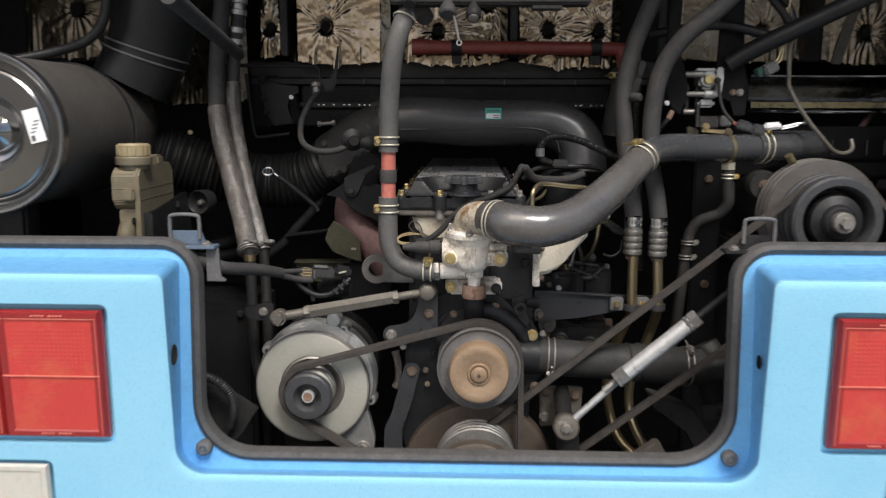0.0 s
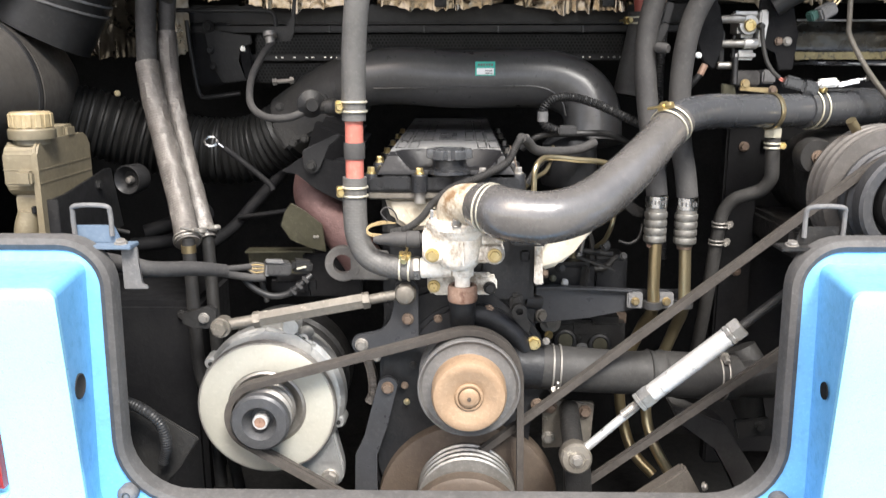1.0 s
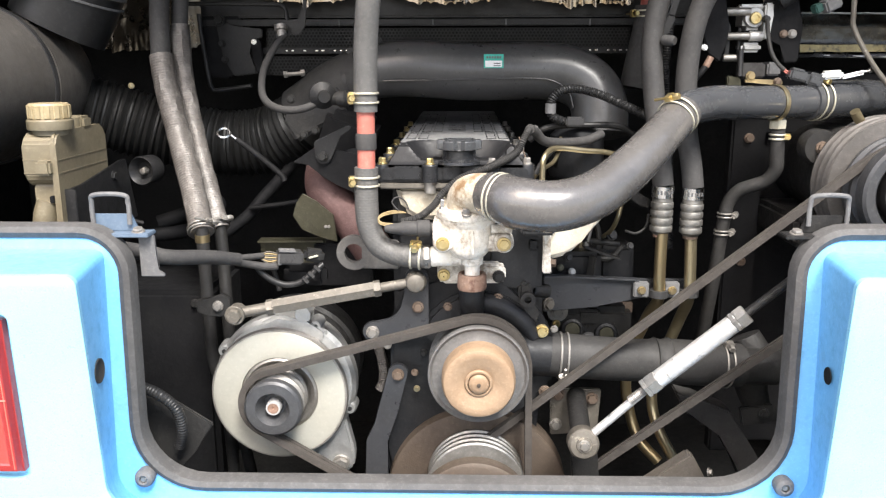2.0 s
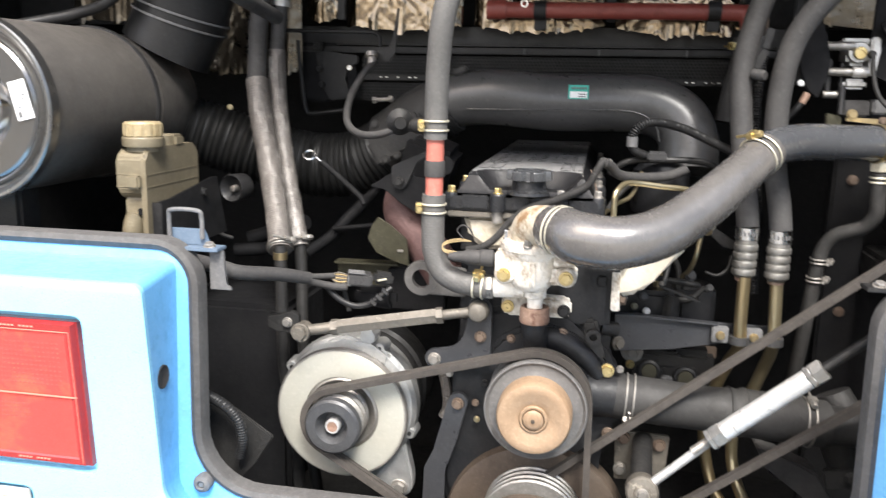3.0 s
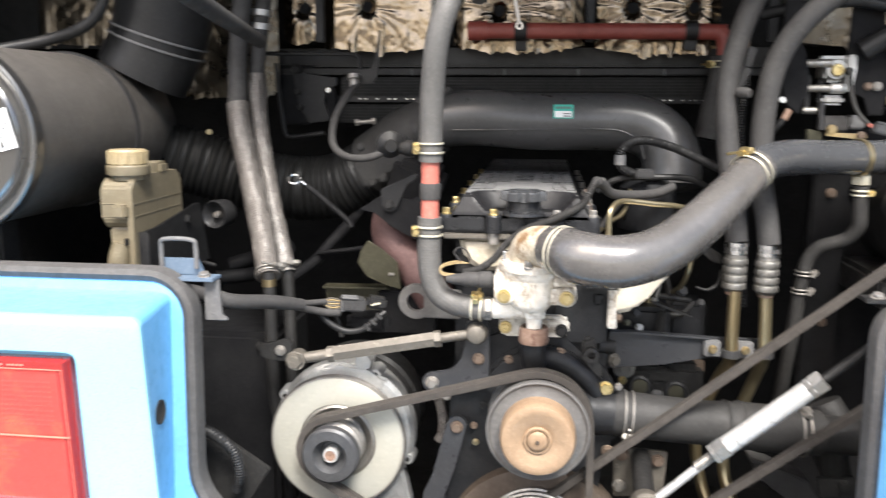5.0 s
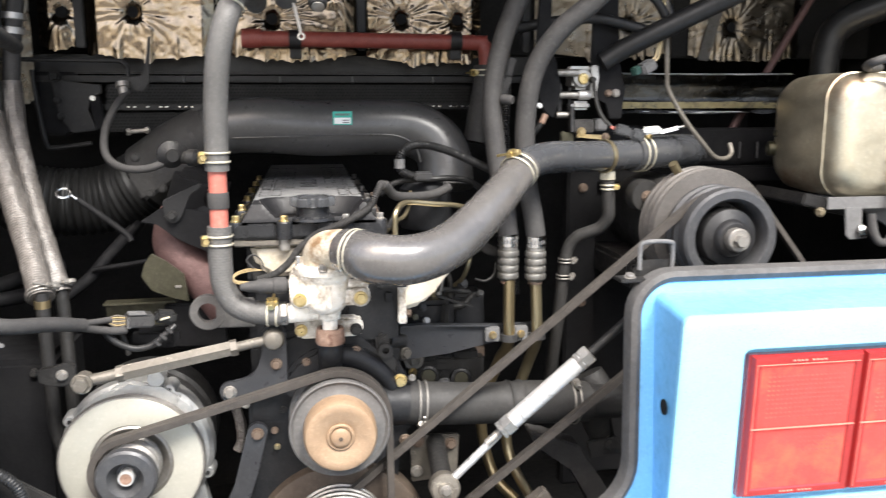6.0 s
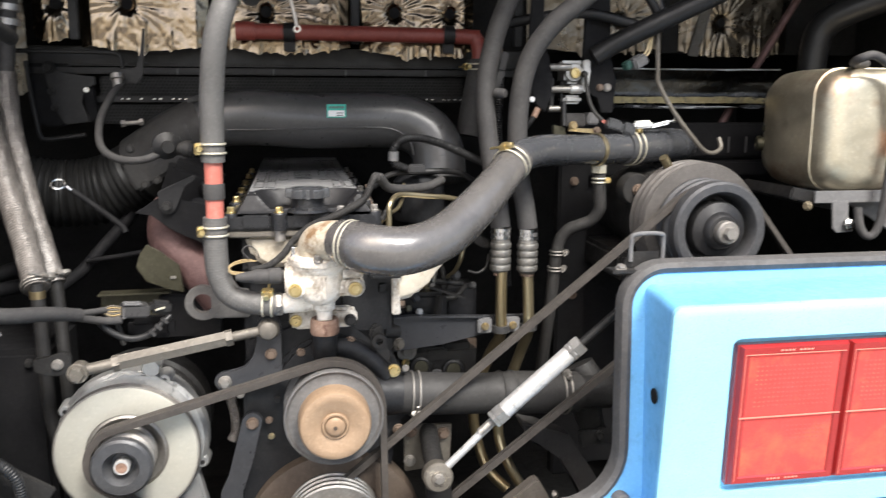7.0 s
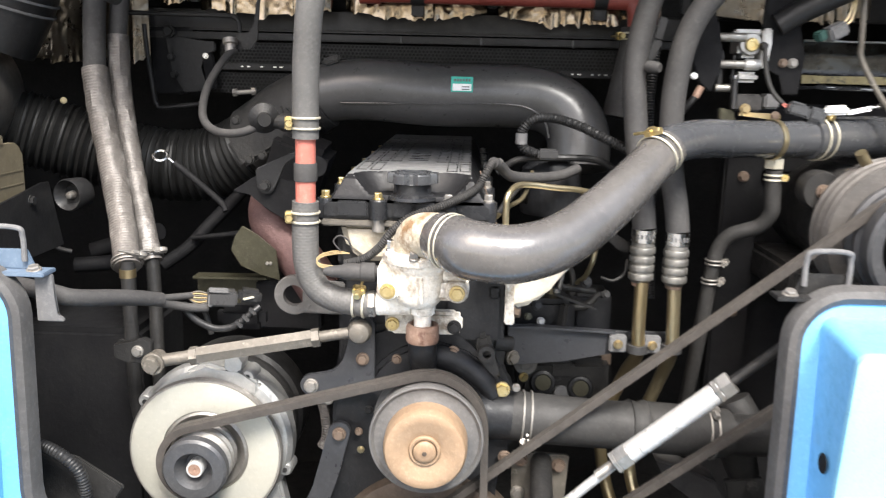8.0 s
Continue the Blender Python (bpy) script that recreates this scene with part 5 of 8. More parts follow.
box(bm, (0.091, 1.6858, 1.4545), (0.029, 0.001, 0.011), 0, (-15, 0, 0))
part("white_field", bm, LABEL, sticker)
bm = bmesh.new()
for i in range(6):
    box(bm, (0.080 + 0.0045 * i, 1.6885, 1.4655), (0.003, 0.001, 0.004), 0, (-15, 0, 0))
for i in range(2):
    box(bm, (0.097, 1.6850 - 0.001 * i, 1.4555 - 0.004 * i), (0.012, 0.001, 0.0015), 0, (-15, 0, 0))
part("print_bars", bm, INK, sticker)
for x in (-0.145, -0.165):
    ring_clamp(intake, (x, 1.735, 1.424 if x > -0.15 else 1.416), (1, 0, 0.33), 0.0515, BLACK_DUST, 0.008, twin=False)

duct = thing("corrugated_duct", (-0.4, 1.65, 1.3), "wide black corrugated rubber air duct", "duct")
bm = bmesh.new()
tube(bm, [(-0.74, 1.68, 1.41), (-0.62, 1.74, 1.365), (-0.50, 1.775, 1.325), (-0.40, 1.785, 1.308), (-0.32, 1.785, 1.318), (-0.245, 1.77, 1.355), (-0.222, 1.761, 1.373)], 0.060, 28, 12, ribs=(0.013, 0.003))
part("bellows", bm, BELLOWS, duct)
bm = bmesh.new()
box(bm, (-0.215, 1.655, 1.372), (0.11, 0.02, 0.05), 0.006, (0, -32, 0))
brk = part("clamp_plate", bm, BLACK_DUST, duct)
for x, z in ((-0.255, 1.405), (-0.235, 1.345), (-0.215, 1.352)):
    bolt(brk, (x, 1.644, z - 0.008), 0.006, material=BLACK_DUST)

bolt(duct, (-0.548, 1.695, 1.418), 0.0042, (0.6, -1, 0.1), BRASS)

# pressure canister, its hose and bracket on the bulkhead
canister = thing("boost_sensor", (-0.16, 1.5, 1.40), "small dark round pressure canister with a curved hose", "sensor")
bm = bmesh.new()
lathe(bm, [(0, 0), (0.009, 0), (0.010, 0.006), (0.017, 0.012), (0.021, 0.016), (0.021, 0.024), (0.018, 0.027), (0.018, 0.036), (0.012, 0.045), (0.012, 0.06), (0, 0.06)], (-0.172, 1.49, 1.408), (-0.3, 1, 0.1), 28)
part("canister", bm, BLACK_DUST, canister)
bm = bmesh.new()
lathe(bm, [(0, 0), (0.010, 0), (0.010, 0.016), (0.013, 0.018), (0.013, 0.030), (0.008, 0.034), (0, 0.034)], (-0.168, 1.515, 1.404), (1, -0.35, 0.02), 14)
part("outlet_stub", bm, BLACK_DUST, canister)
bm = bmesh.new()
lathe(bm, [(0.009, 0), (0.0125, 0), (0.0125, 0.004), (0.009, 0.004), (0.009, 0)], (-0.176, 1.506, 1.410), (-0.3, 1, 0.1), 24)
part("crimp_ring", bm, STEEL, canister)
bm = bmesh.new()
tube(bm, [(-0.170, 1.505, 1.407), (-0.21, 1.51, 1.389), (-0.255, 1.54, 1.388), (-0.292, 1.60, 1.405), (-0.303, 1.66, 1.445), (-0.290, 1.70, 1.485), (-0.277, 1.722, 1.505)], 0.0060, 14, 10)
part("hose", bm, RUBBER, canister)
bm = bmesh.new()
lathe(bm, [(0, 0), (0.009, 0), (0.009, 0.012), (0.012, 0.014), (0.012, 0.022), (0, 0.022)], (-0.282, 1.72, 1.500), (-0.1, 0.3, 1), 16)
part("union", bm, STEEL, canister)

bulkhead = thing("bulkhead_frame", (0.0, 1.86, 1.45), "black steel cross frame of the bulkhead with pressed ledges", "frame")
bm = bmesh.new()
box(bm, (0.02, 1.89, 1.558), (1.0, 0.05, 0.036), 0.004)
box(bm, (0.02, 1.875, 1.531), (0.98, 0.02, 0.012), 0.002)
part("cross_beam", bm, BLACK, bulkhead)
bm = bmesh.new()
prism(bm, [(-0.470, 1.548), (-0.395, 1.548), (-0.385, 1.50), (-0.395, 1.44), (-0.42, 1.425), (-0.47, 1.43)], 1.868, 1.90, 0.004)
part("side_bracket", bm, FRAME_BLACK, bulkhead)
bm = bmesh.new()
prism(bm, [(-0.438, 1.526), (-0.418, 1.530), (-0.393, 1.522), (-0.350, 1.520), (-0.349, 1.504), (-0.372, 1.498), (-0.378, 1.474), (-0.362, 1.436), (-0.408, 1.430), (-0.428, 1.464)], 1.858, 1.867, 0.002)
part("folded_plate", bm, BLACK, bulkhead, "black folded bracket plate")
bm = bmesh.new()
prism(bm, [(-0.372, 1.498), (-0.352, 1.500), (-0.345, 1.44), (-0.362, 1.436)], 1.850, 1.858, 0.002)
part("folded_plate", bm, FRAME_BLACK, bulkhead)
bolt(bulkhead, (-0.429, 1.853, 1.536), 0.0085, material=BLACK_DUST)
bolt(bulkhead, (-0.364, 1.848, 1.495), 0.0042, (0.3, -1, 0), BRIGHT)
for x, z in ((-0.428, 1.492), (-0.424, 1.462)):
    bolt(bulkhead, (x, 1.856, z), 0.0055, material=BLACK_DUST)
for x in (-0.2, -0.02, 0.12, 0.28):
    bm = bmesh.new()
    box(bm, (x, 1.862, 1.53), (0.003, 0.004, 0.014), 0.0008)
    part("tab", bm, SEAL, bulkhead)
for pts in ([(-0.50, 1.80, 1.563), (-0.315, 1.80, 1.5615), (-0.298, 1.80, 1.559), (-0.290, 1.80, 1.552), (-0.287, 1.795, 1.532)], [(-0.452, 1.80, 1.545), (-0.449, 1.80, 1.50), (-0.440, 1.80, 1.425), (-0.436, 1.80, 1.411), (-0.425, 1.80, 1.406), (-0.360, 1.80, 1.414)]):
    bm = bmesh.new()
    tube(bm, pts, 0.004, 10, 6)
    part("pipe_run", bm, BLACK_DUST, bulkhead)
bm = bmesh.new()
prism(bm, [(-0.290, 1.530), (-0.256, 1.531), (-0.247, 1.545), (-0.2395, 1.60), (-0.2355, 1.60), (-0.242, 1.522), (-0.252, 1.506), (-0.286, 1.507)], 1.735, 1.74, 0.001)
part("tie_plate", bm, BLACK_DUST, bulkhead)
bm = bmesh.new()
tube(bm, [(-0.282, 1.735, 1.436), (-0.246, 1.735, 1.439)], 0.0038, 10, 3)
lathe(bm, [(0, 0), (0.0068, 0), (0.0068, 0.006), (0, 0.006)], (-0.284, 1.735, 1.436), (1, 0, 0.08), 6)
lathe(bm, [(0, 0), (0.0068, 0), (0.0068, 0.006), (0, 0.006)], (-0.253, 1.735, 1.4385), (1, 0, 0.08), 6)
part("clamp_bolt", bm, STEEL, bulkhead)

# dark crumpled foil behind the valve cover
back_foil = thing("foil_sheet", (0.03, 2.43, 1.30), "dark crumpled foil sheet on the bulkhead behind the engine", "heat shield")
bm = bmesh.new()
g = []
for j in range(33):
    row = []
    for i in range(121):
        x, z = -0.26 + 0.60 * i / 120, 1.27 + 0.20 * j / 32
        q = Vector((x * 45, z * 90, 3))
        row.append(bm.verts.new((x, 2.430 + 0.010 * abs(noise.noise(q * 0.5)) + 0.003 * abs(noise.noise(q * 1.1)), z)))
    g.append(row)
for j in range(32):
    for i in range(120):
        bm.faces.new((g[j][i], g[j][i + 1], g[j + 1][i + 1], g[j + 1][i]))
part("sheet", bm, SMOKY_FOIL, back_foil, sharp=60)

# perforated screen
screen = thing("perforated_screen", (0.0, 1.87, 1.43), "black perforated metal screen behind the engine", "screen")


def perforated(x0, x1, z0, z1, y, pitch, name, parent, solid=BLACK):
    bm = bmesh.new()
    rows, cols = int((z1 - z0) / (pitch * 0.866)), int((x1 - x0) / pitch)
    for r in range(rows):
        for c in range(cols):
            cx, cz = x0 + (c + 0.5 * (r % 2) + 0.5) * pitch, z0 + (r + 0.5) * pitch * 0.866
            o = [bm.verts.new((cx + pitch * 0.577 * math.sin(k * math.pi / 3), y, cz + pitch * 0.577 * math.cos(k * math.pi / 3))) for k in range(6)]
            i = [bm.verts.new((cx + pitch * 0.36 * math.sin(k * math.pi / 3), y, cz + pitch * 0.36 * math.cos(k * math.pi / 3))) for k in range(6)]
            for k in range(6):
                bm.faces.new((o[k], o[(k + 1) % 6], i[(k + 1) % 6], i[k]))
    return part(name, bm, solid, parent)


perforated(-0.345, 0.36, 1.485, 1.522, 1.872, 0.0068, "upper_mesh", screen, BLACK_DUST)
perforated(-0.36, -0.12, 1.432, 1.472, 1.874, 0.0068, "lower_mesh", screen, BLACK_DUST)
bm = bmesh.new()
for i in range(60):
    if random.random() < 0.6:
        box(bm, (-0.33 + i * 0.0118, 1.874, 1.4785), (0.006 * random.uniform(0.5, 1), 0.002, 0.0022), 0)
tagged(part("bright_edge", bm, BRIGHT, screen), "bright chips along the folded edge", "", "", "stuff")
bm = bmesh.new()
box(bm, (0.01, 1.878, 1.4785), (0.74, 0.006, 0.012), 0.001)
part("folded_edge", bm, BLACK, screen)

# ---------------------------------------------------------------- quilted foil insulation


def quilt(x0, x1, z0, z1, y, buttons, label="silvery-gold quilted foil insulation panel with black buttons", skew=0.0):
    """A padded foil panel pulled in at its buttons, with a ragged lower edge."""
    th = thing("quilted_blanket", ((x0 + x1) / 2, y, z0), label, "insulation", "insulation panels")
    bm = bmesh.new()
    nx, nz = max(8, int((x1 - x0) / 0.0026)), int((z1 - z0) / 0.0026)
    grid = []
    for j in range(nz + 1):
        row = []
        for i in range(nx + 1):
            x, z = x0 + (x1 - x0) * i / nx, z0 + (z1 - z0) * j / nz
            q = Vector((x * 60, z * 60, y * 7))
            d = 0.0
            for bx, bz in buttons:
                r = math.hypot(x - bx, z - bz)
                a = math.atan2(z - bz, x - bx)
                fold = 8 * a + 4 * noise.noise(Vector((bx * 40, math.cos(a) * 2, math.sin(a) * 2 + r * 9)))
                d += 0.013 * math.exp(-(r / 0.0125) ** 2) + (0.0008 * math.exp(-(r / 0.04) ** 2) + 0.0009 * math.exp(-(r / 0.12) ** 2)) * min(1.0, r / 0.025) * (0.6 - 1.6 * abs(math.sin(fold)))
            # crumpled foil: sharp creases at three sizes
            puff = 0.0035 * noise.noise(q * 0.12) + 0.0022 * abs(noise.noise(q * 0.28)) + 0.0010 * abs(noise.noise(q * 0.62 + Vector((7, 3, 1)))) + 0.0005 * abs(noise.noise(q * 1.5))
            edge = min(i, nx - i, nz - j) / 8.0
            # the lower hem sags between its fixings and ends in tatters
            hang = (1 - j / nz) ** 6
            u = 2 * i / nx - 1
            tatter = max(0.0, noise.noise(Vector((x * 28, y, 2.0))) + 0.6 * noise.noise(Vector((x * 110, y, 5.0))))
            zz = z - hang * (0.012 * (1 - u * u) + 0.020 * tatter)
            row.append(bm.verts.new((x, y - 0.012 * min(1, edge) - puff + d + skew * (z - z0) - 0.010 * hang * tatter, zz)))
        grid.append(row)
    for j in range(nz):
        for i in range(nx):
            bm.faces.new((grid[j][i], grid[j][i + 1], grid[j + 1][i + 1], grid[j + 1][i]))
    part("foil", bm, SOOTY_FOIL if "dull" in label else FOIL, th, sharp=60)
    for bx, bz in buttons:
        bm = bmesh.new()
        lathe(bm, [(0, 0), (0.0105, 0), (0.012, 0.003), (0.010, 0.006), (0, 0.007)], (bx, y - 0.001 + skew * (bz - z0), bz), (0, -1, 0), 20)
        part("button", bm, FRAME_BLACK, th, "round black button")
    return th


quilt(-0.442, -0.381, 1.592, 1.80, 1.83, [(-0.402, 1.648)])
quilt(-0.361, -0.135, 1.578, 1.80, 1.83, [(-0.278, 1.650), (-0.262, 1.76)])
quilt(-0.115, 0.128, 1.578, 1.80, 1.845, [(-0.03, 1.642), (0.08, 1.70)])
quilt(0.148, 0.372, 1.574, 1.80, 1.845, [(0.215, 1.645), (0.325, 1.645)])
quilt(0.50, 0.80, 1.59, 1.835, 1.905, [(0.70, 1.648)], "dull creased foil insulation panel beside the hoses")
quilt(0.845, 1.10, 1.585, 1.835, 1.915, [(0.94, 1.645)], "dull creased foil insulation panel in the bay's corner")
quilt(-1.02, -0.78, 1.598, 1.85, 1.93, [(-0.88, 1.70)], "dull creased foil insulation panel above the air cleaner")
quilt(-0.70, -0.462, 1.492, 1.80, 1.85, [(-0.60, 1.66)], "dull creased foil insulation panel behind the hoses")
strip = thing("retaining_strip", (-0.36, 1.82, 1.6), "narrow black steel strip between insulation panels", "strip", "insulation strips")
bm = bmesh.new()
box(bm, (-0.371, 1.824, 1.69), (0.016, 0.012, 0.21), 0.002)
part("bar", bm, BLACK, strip)
copy_thing(strip, Matrix.Translation((0.149, 1.838, 1.6)))
copy_thing(strip, Matrix.Translation((0.477, 1.845, 1.6)))
clipbar = thing("foil_clip_bar", (0.82, 1.84, 1.6), "pale flat steel clip bar over the foil", "strip")
bm = bmesh.new()
bar(bm, (0.866, 1.885, 1.572), (0.918, 1.900, 1.74), 0.024, 0.004)
part("bar", bm, STEEL, clipbar)

red = thing("red_pipe", (0.13, 1.8, 1.6), "dark red coolant pipe held by black clamps", "pipe")
bm = bmesh.new()
tube(bm, [(-0.085, 1.80, 1.603), (0.05, 1.80, 1.602), (0.345, 1.80, 1.599), (0.368, 1.798, 1.594), (0.374, 1.792, 1.57), (0.374, 1.79, 1.54)], 0.0145, 20)
part("pipe", bm, RED_PIPE, red)
bm = bmesh.new()
tube(bm, [(-0.085, 1.80, 1.603), (-0.05, 1.80, 1.603)], 0.0175, 20)
part("end_sleeve", bm, RED_PIPE, red)
for x in (0.012, 0.315):
    bm = bmesh.new()
    lathe(bm, [(0.0145, -0.011), (0.0175, -0.011), (0.0175, 0.011), (0.0145, 0.011), (0.0145, -0.011)], (x, 1.80, 1.602), (1, 0, 0), 24)
    box(bm, (x, 1.812, 1.59), (0.022, 0.02, 0.045), 0.002)
    part("pipe_clamp", bm, BLACK, red)
bm = bmesh.new()
tube(bm, [(0.374, 1.79, 1.555), (0.372, 1.788, 1.52), (0.36, 1.785, 1.46), (0.35, 1.78, 1.41)], 0.024, 20)
part("lower_hose", bm, RUBBER, red)
ring_clamp(red, (0.373, 1.789, 1.542), (0, 0, 1), 0.0245, screw=(-1, -0.3, 0), width=0.01)

# bracket that hangs at the top of the opening
latch = thing("hatch_latch_bar", (0.05, 1.4, 1.64), "dark grey latch bar with bolts hanging from the roof", "latch")
bm = bmesh.new()
box(bm, (0.075, 1.41, 1.69), (0.34, 0.05, 0.10), 0.004)
part("bar", bm, BLACK_DUST, latch)
bm = bmesh.new()
box(bm, (0.17, 1.39, 1.634), (0.05, 0.03, 0.006), 0.001)
part("lug", bm, BLACK_DUST, latch)
for x, z, r, m, tip in ((-0.06, 1.640, 0.012, RUBBER_DARK, None), (0.004, 1.622, 0.0145, RUBBER, None), (0.047, 1.618, 0.013, CONDUIT, LABEL)):
    bm = bmesh.new()
    lathe(bm, [(0, -0.045), (r * 0.45, -0.045), (r * 0.5, -0.026), (r * 0.9, -0.014), (r, -0.008), (r, 0.0), (r * 0.85, 0.003), (0, 0.003)], (x, 1.37, z), (0, -0.6, -0.8), 24)
    knob = part("knob", bm, m, latch)
    if tip:
        bm = bmesh.new()
        lathe(bm, [(0, 0.002), (r * 0.68, 0.002), (r * 0.66, 0.0045), (r * 0.4, 0.0055), (0, 0.005)], (x, 1.37, z), (0, -0.6, -0.8), 22)
        part("end_disc", bm, STEEL, knob, "pale metal end disc")
bm = bmesh.new()
tube(bm, [(0.014, 1.37, 1.62), (0.019, 1.372, 1.60), (0.023, 1.374, 1.58)], 0.0022, 8)
lathe(bm, [(0.0028, -0.001), (0.0052, -0.001), (0.0052, 0.001), (0.0028, 0.001), (0.0028, -0.001)], (0.0235, 1.374, 1.576), (0, 1, 0), 16)
part("wire_hook", bm, STEEL, latch)

# ---------------------------------------------------------------- adjuster rods
adj = thing("alternator_adjuster", (-0.16, 1.4, 1.1), "dull steel turnbuckle rod above the alternator", "turnbuckle rod")
L, R = Vector((-0.296, 1.383, 1.098)), Vector((-0.031, 1.408, 1.141))
d = (R - L)
bm = bmesh.new()
lathe(bm, [(0, 0), (0.0118, 0), (0.0122, 0.003), (0.0122, 0.150), (0.0118, 0.153), (0, 0.153)], L + d * 0.20, d, 6, 0.3)
part("hex_sleeve", bm, OLD_STEEL, adj)
for pa, pb, r in ((L, L + d * 0.25, 0.0085), (L + d * 0.7, R, 0.0075)):
    bm = bmesh.new()
    tube(bm, [pa, pb], r, 14)
    part("rod", bm, OLD_STEEL, adj)
for f in (0.17, 0.765):
    bm = bmesh.new()
    lathe(bm, [(0, 0), (0.0125, 0), (0.0125, 0.010), (0, 0.010)], L + d * f, d, 6)
    part("lock_nut", bm, OLD_STEEL, adj)
bm = bmesh.new()
lathe(bm, [(0, -0.012), (0.013, -0.012), (0.0135, 0.01), (0, 0.01)], L, (0, -1, 0), 24)
part("end_eye", bm, OLD_STEEL, adj)
bolt(adj, L + Vector((0, -0.010, 0)), 0.0115, material=OLD_STEEL)
bm = bmesh.new()
lathe(bm, [(0, -0.012), (0.012, -0.012), (0.016, -0.004), (0.0165, 0.004), (0.013, 0.012), (0.007, 0.015), (0, 0.015)], R, (0, -1, 0), 28)
part("ball_end", bm, OLD_STEEL, adj, "pale worn ball end")
arm = thing("adjuster_bracket", (-0.05, 1.43, 1.05), "black steel bracket plate for the adjuster rod", "bracket")
bm = bmesh.new()
prism(bm, arc(-0.031, 1.141, 0.018, 0, 180, 8) + [(-0.0495, 1.118), (-0.0515, 1.104), (-0.0555, 1.092), (-0.062, 1.0825), (-0.071, 1.076), (-0.082, 1.0725), (-0.094, 1.0715)] + arc(-0.099, 1.056, 0.0155, 95, 255, 8) + [(-0.085, 1.0405), (-0.050, 1.046), (-0.013, 1.054)], 1.424, 1.434, 0.0012)
part("plate", bm, ARM_BLACK, arm)
bolt(arm, (-0.029, 1.422, 1.097), 0.007, material=RUST_BOLT)
bolt(arm, (-0.099, 1.422, 1.056), 0.008, material=STEEL)
stay = thing("alternator_stay", (-0.09, 1.44, 0.9), "black flat steel stay beside the alternator", "bracket")
bm = bmesh.new()
prism(bm, arc(-0.061, 0.988, 0.0155, 10, 170, 8) + [(-0.098, 0.905), (-0.113, 0.875), (-0.118, 0.74), (-0.080, 0.74), (-0.080, 0.875), (-0.062, 0.925)], 1.424, 1.434, 0.001)
part("plate", bm, ARM_BLACK, stay)
bolt(stay, (-0.061, 1.422, 0.987), 0.0075, material=RUST_BOLT)

strut = thing("tension_strut", (0.33, 1.33, 1.03), "bright steel turnbuckle strut running diagonally", "turnbuckle rod")
A, B = Vector((0.217, 1.35, 0.912)), Vector((0.480, 1.300, 1.165))
d = B - A
bm = bmesh.new()
C, D = Vector((0.300, 1.334, 1.003)), Vector((0.430, 1.318, 1.123))
lathe(bm, [(0, 0.016), (0.0132, 0.016), (0.0132, (D - C).length - 0.016), (0, (D - C).length - 0.016)], C, D - C, 28)
part("sleeve", bm, SILVER, strut, "bright scratched steel sleeve")
for f0, f1 in ((0.0, 0.024), ((D - C).length - 0.024, (D - C).length)):
    bm = bmesh.new()
    lathe(bm, [(0, f0), (0.0142, f0), (0.0158, f0 + 0.0015), (0.0158, f0 + 0.006), (0.0148, f0 + 0.0065), (0.0148, f0 + 0.0085), (0.0158, f0 + 0.009), (0.0158, f1 - 0.0015), (0.0142, f1), (0, f1)], C, D - C, 6, 0.4)
    part("hex_end", bm, FERRULE, strut)
bm = bmesh.new()
tube(bm, [C + (C - D).normalized() * 0.028, C], 0.0064, 14, ribs=(0.0025, 0.0004))
part("threaded_end", bm, STEEL, strut)
bm = bmesh.new()
tube(bm, [A, C + (D - C) * 0.1], 0.0062, 14)
part("lower_rod", bm, SILVER, strut)
bm = bmesh.new()
tube(bm, [D - (D - C) * 0.1, D + (D - C).normalized() * 0.13], 0.0062, 14, ribs=(0.002, 0.0003))
part("upper_rod", bm, BLACK_DUST, strut, "dark threaded upper rod")
post = thing("strut_post", (0.22, 1.4, 0.9), "black steel pivot post on a bolted plate", "bracket")
bm = bmesh.new()
tube(bm, [(0.222, 1.47, 0.935), (0.218, 1.40, 0.922), (0.217, 1.365, 0.914)], 0.0155, 20)
part("post", bm, BLACK_DUST, post)
bm = bmesh.new()
lathe(bm, [(0, -0.016), (0.0215, -0.016), (0.023, -0.012), (0.023, 0.010), (0.020, 0.014), (0.012, 0.015), (0.011, 0.017), (0, 0.017)], A, (0, -1, 0.15), 28)
part("eye", bm, OLD_STEEL, post, "worn olive-grey pivot eye")
bolt(post, A + Vector((0, -0.016, 0.002)), 0.007, material=STEEL)
bm = bmesh.new()
prism(bm, [(0.18, 0.948), (0.262, 0.945), (0.258, 0.872), (0.182, 0.866)], 1.468, 1.478, 0.002)
part("plate", bm, OLD_STEEL, post)
for x, z in ((0.193, 0.938), (0.247, 0.931), (0.19, 0.886)):
    bolt(post, (x, 1.466, z), 0.008, material=RUST_BOLT if x > 0.192 else STEEL)
bm = bmesh.new()
prism(bm, [(0.205, 0.905), (0.245, 0.905), (0.26, 0.75), (0.215, 0.75)], 1.40, 1.41, 0.002)
part("stay", bm, BLACK_DUST, post)

